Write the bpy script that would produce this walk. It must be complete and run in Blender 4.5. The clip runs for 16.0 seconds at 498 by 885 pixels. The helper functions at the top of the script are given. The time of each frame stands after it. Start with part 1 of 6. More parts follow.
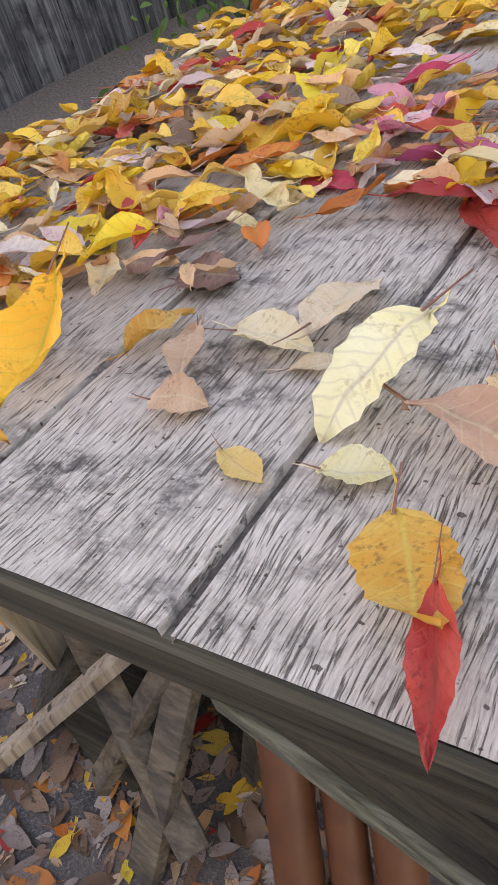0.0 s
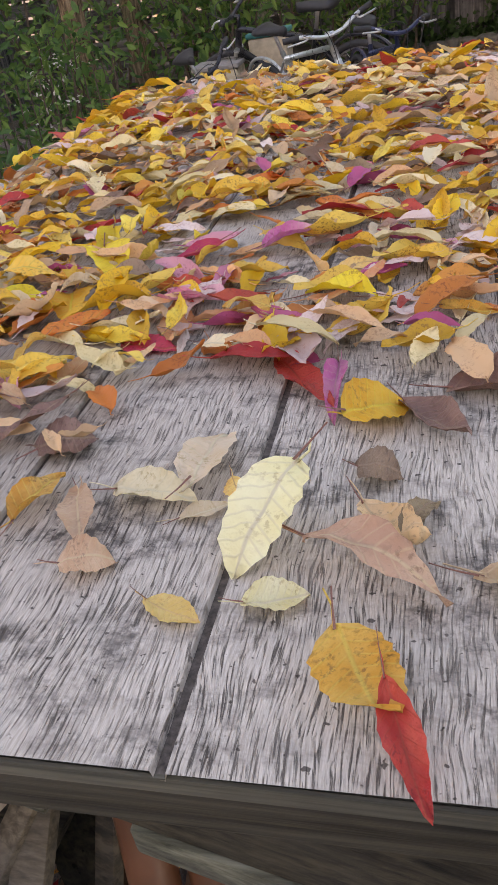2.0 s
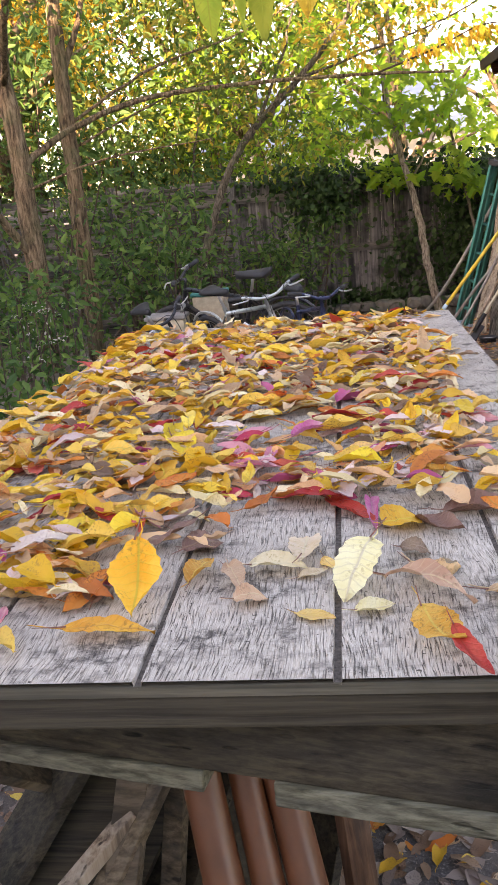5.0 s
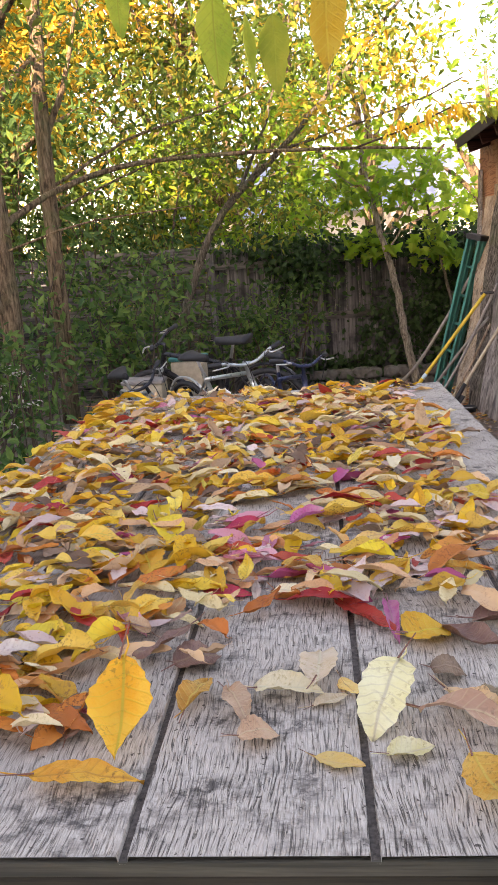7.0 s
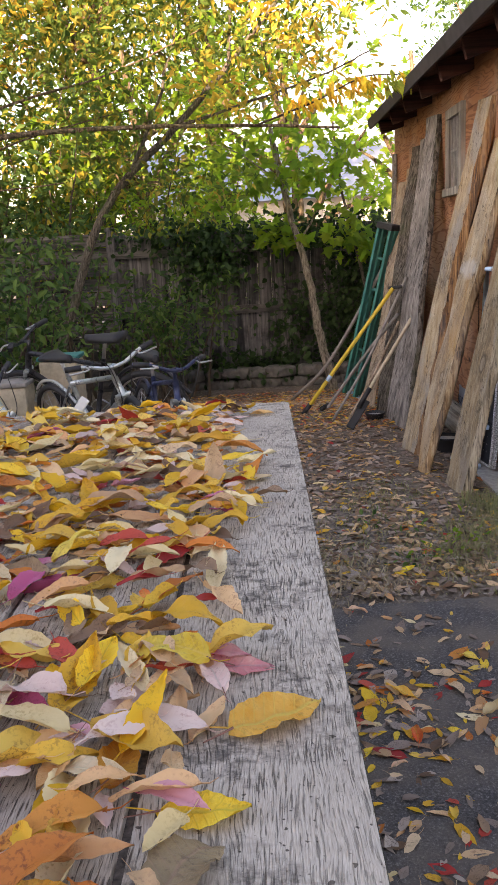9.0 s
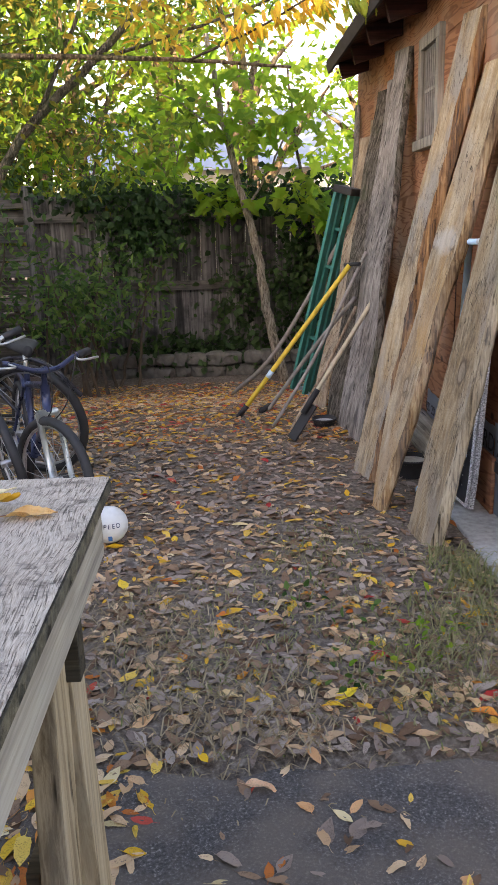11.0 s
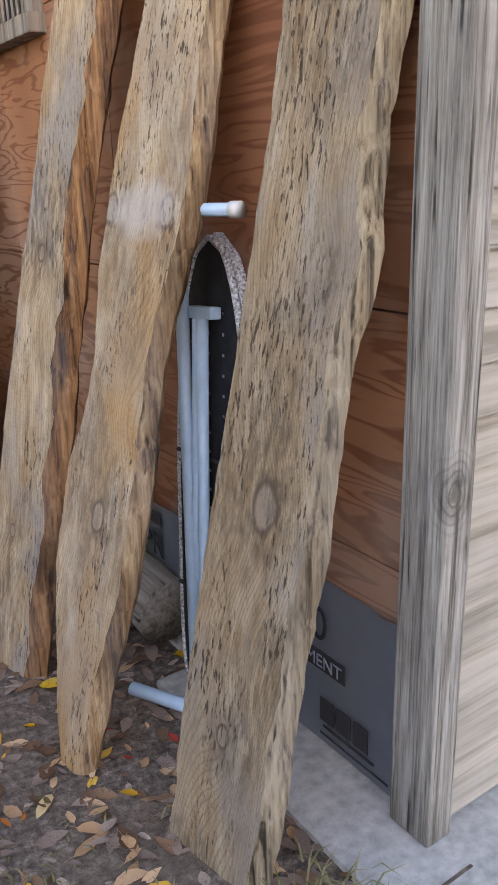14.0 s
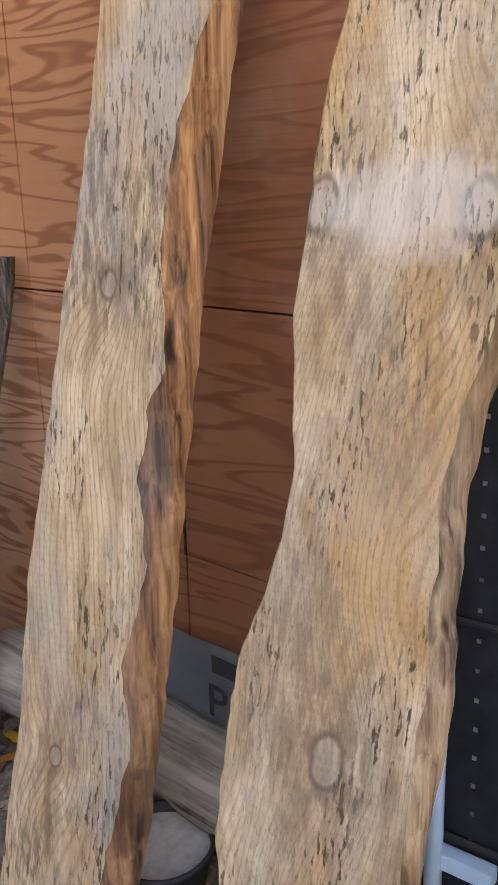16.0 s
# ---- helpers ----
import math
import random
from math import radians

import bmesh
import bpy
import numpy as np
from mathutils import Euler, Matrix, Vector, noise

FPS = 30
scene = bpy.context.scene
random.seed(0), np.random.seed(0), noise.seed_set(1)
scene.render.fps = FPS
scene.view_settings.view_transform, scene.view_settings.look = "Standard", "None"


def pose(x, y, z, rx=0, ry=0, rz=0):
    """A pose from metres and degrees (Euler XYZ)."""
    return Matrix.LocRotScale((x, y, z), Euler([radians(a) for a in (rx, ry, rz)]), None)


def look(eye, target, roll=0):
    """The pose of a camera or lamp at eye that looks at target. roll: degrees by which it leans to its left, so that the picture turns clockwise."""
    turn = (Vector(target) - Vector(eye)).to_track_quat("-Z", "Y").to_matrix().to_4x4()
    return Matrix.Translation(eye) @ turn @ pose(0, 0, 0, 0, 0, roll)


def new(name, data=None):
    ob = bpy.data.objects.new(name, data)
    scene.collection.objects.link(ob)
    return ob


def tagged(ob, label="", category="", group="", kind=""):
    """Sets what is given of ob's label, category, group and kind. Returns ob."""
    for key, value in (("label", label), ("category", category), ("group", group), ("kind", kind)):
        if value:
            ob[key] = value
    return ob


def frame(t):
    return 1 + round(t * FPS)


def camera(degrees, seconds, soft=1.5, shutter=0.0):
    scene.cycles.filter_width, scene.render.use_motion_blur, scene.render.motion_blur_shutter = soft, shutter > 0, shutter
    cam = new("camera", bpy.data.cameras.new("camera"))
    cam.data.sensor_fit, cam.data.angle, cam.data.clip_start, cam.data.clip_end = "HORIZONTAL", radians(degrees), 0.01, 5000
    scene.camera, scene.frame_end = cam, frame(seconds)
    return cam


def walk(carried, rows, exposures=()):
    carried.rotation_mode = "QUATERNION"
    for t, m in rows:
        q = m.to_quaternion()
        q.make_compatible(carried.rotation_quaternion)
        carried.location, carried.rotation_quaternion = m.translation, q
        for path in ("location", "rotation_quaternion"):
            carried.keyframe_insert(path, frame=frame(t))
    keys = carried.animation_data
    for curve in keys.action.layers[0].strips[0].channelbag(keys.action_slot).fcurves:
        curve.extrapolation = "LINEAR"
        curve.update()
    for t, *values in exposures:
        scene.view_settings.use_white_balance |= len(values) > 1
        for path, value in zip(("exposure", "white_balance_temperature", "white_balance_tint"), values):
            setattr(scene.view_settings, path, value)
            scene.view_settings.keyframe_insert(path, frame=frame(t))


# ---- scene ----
cam = camera(35.0, 16.0)
EXPOSURES = [(0, 2.9, 8600, 31), (1.5, 2.68, 8500, 31), (3, 2.7, 8500, 34), (4.5, 3.0, 8200, 31), (7, 2.75, 8300, 31), (8, 2.45, 8300, 31), (10.5, 2.68, 7800, 27), (12, 2.88, 7600, 26), (13, 2.88, 7500, 26), (14.5, 2.78, 7500, 28), (16, 3.08, 8000, 28)]

PATH = [
    (0, (0.247, -0.157, 1.162), (-0.851, 1.013, -0.031), -17.6),
    (0.5, (0.14, -0.15, 1.189), (-0.461, 1.273, -0.081), -13.3),
    (1, (0.109, -0.136, 1.21), (-0.445, 1.351, -0.006), -10.8),
    (1.5, (0.155, -0.162, 1.234), (-0.413, 1.375, 0.087), -10.3),
    (2, (0.171, -0.25, 1.252), (-0.341, 1.351, 0.168), -10.1),
    (2.5, (0.095, -0.329, 1.278), (-0.314, 1.332, 0.242), -9.4),
    (3, (0.022, -0.419, 1.298), (-0.308, 1.287, 0.307), -8.5),
    (3.5, (0.024, -0.525, 1.308), (-0.282, 1.216, 0.372), -7.6),
    (4, (0.06, -0.65, 1.316), (-0.246, 1.14, 0.477), -7.1),
    (4.5, (0.048, -0.727, 1.34), (-0.238, 1.123, 0.636), -6.5),
    (6.8, (-0.02, -0.622, 1.353), (-0.228, 1.315, 0.901), -4.0),
    (7, (-0.026, -0.576, 1.348), (-0.213, 1.364, 0.899), -4.3),
    (7.5, (-0.006, -0.457, 1.335), (-0.106, 1.489, 0.884), -5.1),
    (8, (0.062, -0.441, 1.36), (0.052, 1.504, 0.896), -4.3),
    (8.2, (0.133, -0.357, 1.356), (0.134, 1.587, 0.885), -4.6),
    (10.3, (0.59, 0.851, 1.213), (0.452, 2.785, 0.722), -1.0),
    (10.5, (0.623, 0.947, 1.218), (0.527, 2.88, 0.713), -1.1),
    (11, (0.612, 1.262, 1.221), (0.651, 3.187, 0.679), -1.8),
    (11.5, (0.647, 1.565, 1.199), (0.803, 3.476, 0.63), -2.2),
    (12, (0.693, 1.88, 1.199), (0.98, 3.769, 0.608), -2.6),
    (12.5, (0.709, 2.245, 1.196), (1.141, 4.101, 0.588), -3.0),
    (13, (0.756, 2.588, 1.176), (1.346, 4.391, 0.542), -2.7),
    (13.5, (0.78, 2.86, 1.176), (1.585, 4.571, 0.526), -1.5),
    (14, (0.767, 3.132, 1.165), (1.848, 4.692, 0.532), -1.6),
    (14.5, (0.778, 3.405, 1.134), (2.001, 4.86, 0.513), -1.5),
    (15, (0.742, 3.675, 1.12), (2.083, 5.025, 0.505), -1.2),
    (15.5, (0.69, 3.933, 1.129), (2.142, 5.163, 0.514), -1.0),
    (16, (0.727, 4.124, 1.136), (2.23, 5.291, 0.521), -0.9),
]
walk(cam, [(t, look(eye, target, roll)) for t, eye, target, roll in PATH], EXPOSURES)

# ---- light ----
world = bpy.data.worlds.new("sky")
scene.world = world
world.use_nodes = True
wn = world.node_tree.nodes
sky = wn.new("ShaderNodeTexSky")
sky.sky_type, sky.sun_disc = "NISHITA", False
sky.sun_elevation, sky.sun_rotation = radians(13), radians(200)
world.node_tree.links.new(sky.outputs[0], wn["Background"].inputs[0])
wn["Background"].inputs[1].default_value = 0.15
sun = new("sun", bpy.data.lights.new("sun", "SUN"))
sun.data.energy, sun.data.angle, sun.data.color = 5.0, radians(0.6), (1.0, 0.86, 0.66)
az = radians(200)
sun.matrix_world = look((math.sin(az) * 20, math.cos(az) * 20, 20 * math.tan(radians(13))), (0, 0, 0))


# ---- materials ----
class Nodes:
    """A short way to write a node material."""

    def __init__(self, name):
        self.mat = bpy.data.materials.new(name)
        self.mat.use_nodes = True
        self.tree = self.mat.node_tree
        self.bsdf = self.tree.nodes["Principled BSDF"]
        self.coord = self.add("ShaderNodeTexCoord").outputs["Object"]

    def add(self, kind, **values):
        node = self.tree.nodes.new(kind)
        for key, value in values.items():
            setattr(node, key, value)
        return node

    def put(self, socket, value):
        if isinstance(value, bpy.types.NodeSocket):
            self.tree.links.new(value, socket)
        else:
            socket.default_value = value

    def math(self, op, a, b=0.0, c=0.0):
        node = self.add("ShaderNodeMath", operation=op)
        for s, v in zip(node.inputs, (a, b, c)):
            self.put(s, v)
        return node.outputs[0]

    def scaled(self, scale, vector=None):
        node = self.add("ShaderNodeMapping")
        self.put(node.inputs["Vector"], vector or self.coord)
        node.inputs["Scale"].default_value = scale
        return node.outputs[0]

    def noise(self, scale, vector=None, detail=4.0, rough=0.55, distortion=0.0):
        node = self.add("ShaderNodeTexNoise")
        self.put(node.inputs["Vector"], self.scaled(scale if isinstance(scale, tuple) else (scale,) * 3, vector))
        node.inputs["Scale"].default_value = 1.0
        node.inputs["Detail"].default_value = detail
        node.inputs["Roughness"].default_value = rough
        node.inputs["Distortion"].default_value = distortion
        return node.outputs["Fac"]

    def ramp(self, fac, stops, mode="LINEAR"):
        node = self.add("ShaderNodeValToRGB")
        node.color_ramp.interpolation = mode
        el = node.color_ramp.elements
        while len(el) < len(stops):
            el.new(0.5)
        for e, (p, c) in zip(el, stops):
            e.position = p
            e.color = (*c, 1) if isinstance(c, tuple) else (c, c, c, 1)
        self.put(node.inputs[0], fac)
        return node.outputs[0]

    def mix(self, fac, a, b, blend="MIX"):
        node = self.add("ShaderNodeMix", data_type="RGBA", blend_type=blend)
        self.put(node.inputs[0], fac)
        for s, v in ((node.inputs[6], a), (node.inputs[7], b)):
            self.put(s, (*v, 1) if isinstance(v, tuple) else v)
        return node.outputs[2]

    def random(self):
        return self.add("ShaderNodeObjectInfo").outputs["Random"]

    def island(self):
        return self.add("ShaderNodeNewGeometry").outputs["Random Per Island"]

    def finish(self, color, rough=0.8, height=None, strength=0.5, distance=0.01, metal=0.0, spec=0.3):
        self.put(self.bsdf.inputs["Base Color"], (*color, 1) if isinstance(color, tuple) else color)
        self.put(self.bsdf.inputs["Roughness"], rough)
        self.bsdf.inputs["Metallic"].default_value = metal
        self.bsdf.inputs["Specular IOR Level"].default_value = spec
        if height is not None:
            bump = self.add("ShaderNodeBump")
            bump.inputs["Strength"].default_value = strength
            bump.inputs["Distance"].default_value = distance
            self.put(bump.inputs["Height"], height)
            self.put(self.bsdf.inputs["Normal"], bump.outputs[0])
        return self.mat


def simple(name, color, rough=0.6, metal=0.0, vary=0.25, scale=25.0, spec=0.4):
    n = Nodes(name)
    f = n.noise(scale, detail=6)
    dark = tuple(c * (1 - vary) for c in color)
    light = tuple(min(1, c * (1 + vary)) for c in color)
    col = n.ramp(f, [(0.3, dark), (0.7, light)])
    big = n.noise(scale * 0.15)
    col = n.mix(n.ramp(big, [(0.5, 0.0), (0.8, 0.35)]), col, tuple(c * 0.55 + 0.02 for c in color))
    return n.finish(col, n.math("MULTIPLY_ADD", f, 0.3, rough - 0.15), f, 0.15, 0.003, metal, spec)


def wood(name, dark, mid, light, along="z", fine=90.0, crack=0.45, stain=0.5, rough=0.85, relief=0.8, knots=0, vary=0.0, seed=0.0, spots=(), pale=None, spread=0.05):
    """Weathered wood: fibres along one axis, dark checks, large stains, rings round a few knots."""
    n = Nodes(name)
    off = n.add("ShaderNodeVectorMath", operation="ADD")
    n.put(off.inputs[0], n.coord)
    off.inputs[1].default_value = (seed, seed * 1.7, seed * 0.6)
    v = off.outputs[0]
    if vary:
        comb = n.add("ShaderNodeCombineXYZ")
        n.put(comb.inputs[0], n.math("MULTIPLY", n.random(), 7.0))
        n.put(comb.inputs[2], n.math("MULTIPLY", n.random(), 3.0))
        addv = n.add("ShaderNodeVectorMath", operation="ADD")
        n.put(addv.inputs[0], v)
        n.put(addv.inputs[1], comb.outputs[0])
        v = addv.outputs[0]
    k = {"x": (0.032, 1, 1), "y": (1, 0.032, 1), "z": (1, 1, 0.032)}[along]
    s = lambda f: tuple(f * a for a in k)
    fibre = n.noise(s(fine), v, 5, 0.65, 0.35)
    band = n.noise(s(fine * 0.28), v, 3, 0.5, 0.8)
    blot = n.noise(3.2, v, 5, 0.6)
    col = n.ramp(n.math("ADD", n.math("MULTIPLY", fibre, 0.55), n.math("MULTIPLY", band, 0.45)), [(0.38, dark), (0.48, mid), (0.60, light)])
    if knots:
        vor = n.add("ShaderNodeTexVoronoi")
        n.put(vor.inputs["Vector"], n.scaled(tuple(knots * (0.45 if a == 0.032 else 1.0) for a in k), v))
        vor.inputs["Scale"].default_value = 1.0
        dist = n.math("ADD", vor.outputs["Distance"], n.math("MULTIPLY", n.noise(s(30), v), 0.16))
        rings = n.math("SINE", n.math("MULTIPLY", dist, 70.0))
        near = n.ramp(dist, [(0.16, 1.0), (0.55, 0.0)])
        ringm = n.math("MULTIPLY", n.ramp(rings, [(0.0, 0.0), (0.9, 0.55)]), near)
        col = n.mix(ringm, col, dark)
        core = n.ramp(dist, [(0.105, 0.85), (0.15, 0.0)])
        col = n.mix(core, col, tuple(0.55 * c for c in dark))
    for q, size in spots:
        sub = n.add("ShaderNodeVectorMath", operation="SUBTRACT")
        n.put(sub.inputs[0], n.coord)
        sub.inputs[1].default_value = q
        ln = n.add("ShaderNodeVectorMath", operation="LENGTH")
        n.put(ln.inputs[0], n.scaled((1.0, 1.0, 0.62), sub.outputs[0]))
        d = n.math("ADD", n.math("DIVIDE", ln.outputs["Value"], size), n.math("MULTIPLY", n.math("SUBTRACT", n.noise(28.0), 0.5), 0.9))
        rings = n.math("SINE", n.math("MULTIPLY", d, 7.5))
        ring = n.math("MULTIPLY", n.ramp(rings, [(0.1, 0.0), (0.95, 0.6)]), n.ramp(n.math("MULTIPLY", d, 0.2), [(0.25, 1.0), (0.95, 0.0)]))
        col = n.mix(ring, col, dark)
        stainr = n.math("MULTIPLY", n.ramp(n.math("MULTIPLY", d, 0.2), [(0.2, 0.75), (0.62, 0.0)]), n.ramp(n.noise(40.0), [(0.35, 0.2), (0.6, 1.0)]))
        col = n.mix(stainr, col, tuple(0.6 * c for c in dark))
        col = n.mix(n.ramp(d, [(0.55, 0.8), (0.75, 0.0)]), col, tuple(0.7 * c for c in mid))
    if pale:
        sub = n.add("ShaderNodeVectorMath", operation="SUBTRACT")
        n.put(sub.inputs[0], n.coord)
        sub.inputs[1].default_value = pale
        ln = n.add("ShaderNodeVectorMath", operation="LENGTH")
        n.put(ln.inputs[0], n.scaled((0.6, 0.6, 1.0), sub.outputs[0]))
        d = n.math("ADD", ln.outputs["Value"], n.math("MULTIPLY", n.noise(25.0), 0.05))
        col = n.mix(n.ramp(d, [(spread + 0.0, 0.5), (spread + 0.05, 0.0)]), col, (0.52, 0.50, 0.47))
    weather = n.ramp(n.noise(s(16), v, 4, 0.6), [(0.42, 0.0), (0.62, 0.55)])
    col = n.mix(n.math("MULTIPLY", weather, stain), col, tuple(0.33 * (a + b + c) for a, b, c in [(mid[0], mid[1], mid[2])] * 3))
    checks = n.noise(s(fine * 0.55), v, 2, 0.4, 0.2)
    cm = n.ramp(checks, [(0.30, 1.0), (0.30 + 0.10 * crack + 0.01, 0.0)])
    gate = n.ramp(n.noise(9.0, v, 3), [(0.42, 0.1), (0.58, 1.0)])
    cm = n.math("MULTIPLY", cm, gate)
    col = n.mix(n.math("MULTIPLY", cm, 0.9), col, tuple(0.25 * c for c in dark))
    col = n.mix(n.math("MULTIPLY", n.ramp(blot, [(0.48, 0.0), (0.68, 1.0)]), stain), col, tuple(0.6 * c for c in dark))
    h = n.math("SUBTRACT", n.math("MULTIPLY", fibre, 0.6), n.math("MULTIPLY", cm, 1.0))
    return n.finish(col, rough, h, relief, 0.004, 0.0, 0.25)




def sawn_material(name, knots=(), honey=0.5, grey=0.5, tone=1.0, saw=0.5, pale=None, seed=0.0):
    """Sawn softwood slab: growth lines that bow round the knots, honey and grey streaks, dark checks, faint saw marks."""
    n = Nodes(name)
    sep = n.add("ShaderNodeSeparateXYZ")
    n.put(sep.inputs[0], n.coord)
    off = n.add("ShaderNodeVectorMath", operation="ADD")
    n.put(off.inputs[0], n.coord)
    off.inputs[1].default_value = (seed, seed * 1.3, seed * 0.7)
    v = off.outputs[0]
    c = lambda r, g, b: (r * tone, g * tone, b * tone)
    g = n.math("ADD", sep.outputs[1], n.math("MULTIPLY", n.noise((3.0, 3.0, 0.9), v, 2, 0.5), 0.22))
    g = n.math("ADD", g, n.math("MULTIPLY", n.noise((14.0, 14.0, 3.0), v, 3, 0.5), 0.018))
    rings = []
    for q, size in knots:
        sub = n.add("ShaderNodeVectorMath", operation="SUBTRACT")
        n.put(sub.inputs[0], n.coord)
        sub.inputs[1].default_value = q
        ln = n.add("ShaderNodeVectorMath", operation="LENGTH")
        n.put(ln.inputs[0], n.scaled((0.6, 1.0, 0.6), sub.outputs[0]))
        d = n.math("ADD", n.math("DIVIDE", ln.outputs["Value"], size), n.math("MULTIPLY", n.math("SUBTRACT", n.noise(30.0, v), 0.5), 0.45))
        rings.append(d)
        bow = n.math("EXPONENT", n.math("MULTIPLY", n.math("MULTIPLY", d, d), -0.045))
        g = n.math("ADD", g, n.math("MULTIPLY", bow, 2.6 * size))
    lines = n.math("SINE", n.math("MULTIPLY", g, 900.0))
    fibre = n.noise((420.0, 420.0, 9.0), v, 4, 0.65, 0.2)
    streak = n.noise((34.0, 34.0, 1.5), v, 4, 0.6, 0.3)
    patch = n.noise((7.0, 7.0, 2.6), v, 5, 0.62)
    col = n.ramp(streak, [(0.30, c(0.30, 0.20, 0.11)), (0.45, c(0.46, 0.34, 0.21)), (0.60, c(0.58, 0.46, 0.31)), (0.75, c(0.66, 0.56, 0.42))])
    col = n.mix(n.math("MULTIPLY", n.ramp(n.noise((9.0, 9.0, 1.4), v, 4, 0.6), [(0.45, 0.0), (0.62, 1.0)]), honey), col, c(0.46, 0.25, 0.085))
    col = n.mix(n.math("MULTIPLY", n.ramp(patch, [(0.46, 0.0), (0.60, 1.0)]), grey), col, c(0.36, 0.335, 0.30))
    col = n.mix(n.math("MULTIPLY", n.ramp(lines, [(0.35, 0.0), (0.95, 0.42)]), n.ramp(patch, [(0.35, 1.0), (0.70, 0.35)])), col, c(0.20, 0.12, 0.06))
    col = n.mix(n.ramp(fibre, [(0.34, 0.5), (0.46, 0.0)]), col, c(0.17, 0.11, 0.065))
    for d in rings:
        halo = n.math("MULTIPLY", n.ramp(n.math("MULTIPLY", d, 0.2), [(0.22, 0.6), (0.75, 0.0)]), n.ramp(n.noise((60.0, 60.0, 26.0), v, 3), [(0.42, 0.0), (0.6, 1.0)]))
        col = n.mix(halo, col, c(0.13, 0.085, 0.05))
        col = n.mix(n.ramp(d, [(0.78, 0.85), (0.95, 0.0)]), col, c(0.40, 0.32, 0.24))
        half = n.math("MULTIPLY", d, 0.5)
        col = n.mix(n.ramp(half, [(0.38, 0.0), (0.46, 0.85), (0.50, 0.85), (0.60, 0.0)]), col, c(0.16, 0.115, 0.08))
    checks = n.noise((170.0, 170.0, 2.2), v, 4, 0.6, 0.15)
    gate = n.ramp(n.noise((11.0, 11.0, 3.5), v, 3), [(0.47, 0.0), (0.60, 1.0)])
    cm = n.math("MULTIPLY", n.ramp(checks, [(0.37, 1.0), (0.43, 0.0)]), gate)
    col = n.mix(n.math("MULTIPLY", cm, 0.85), col, c(0.045, 0.032, 0.022))
    mould = n.math("MULTIPLY", n.ramp(n.noise((5.0, 5.0, 3.0), v, 4, 0.6), [(0.46, 0.0), (0.62, 1.0)]), n.ramp(n.noise((90.0, 90.0, 9.0), v, 5, 0.7), [(0.42, 0.0), (0.58, 0.85)]))
    col = n.mix(n.math("MULTIPLY", mould, 0.25 + 0.7 * grey), col, c(0.12, 0.095, 0.07))
    sawn = n.math("SINE", n.math("ADD", n.math("MULTIPLY", sep.outputs[2], 640.0), n.math("MULTIPLY", n.noise(6.0, v), 9.0)))
    sg = n.math("MULTIPLY", n.ramp(n.noise((3.0, 3.0, 1.6), v, 2), [(0.46, 0.0), (0.6, 1.0)]), saw)
    col = n.mix(n.math("MULTIPLY", n.ramp(sawn, [(0.3, 0.0), (0.9, 0.35)]), sg), col, c(0.24, 0.18, 0.12))
    if pale:
        sub = n.add("ShaderNodeVectorMath", operation="SUBTRACT")
        n.put(sub.inputs[0], n.coord)
        sub.inputs[1].default_value = pale
        ln = n.add("ShaderNodeVectorMath", operation="LENGTH")
        n.put(ln.inputs[0], n.scaled((0.5, 0.5, 1.0), sub.outputs[0]))
        d = n.math("ADD", ln.outputs["Value"], n.math("MULTIPLY", n.noise(25.0), 0.06))
        col = n.mix(n.ramp(d, [(0.06, 0.55), (0.09, 0.0)]), col, (0.52, 0.51, 0.49))
    h = n.math("SUBTRACT", n.math("ADD", n.math("MULTIPLY", fibre, 0.4), n.math("MULTIPLY", n.math("MULTIPLY", sawn, sg), 0.12)), n.math("MULTIPLY", cm, 1.2))
    return n.finish(col, 0.8, h, 0.8, 0.003, 0.0, 0.25)


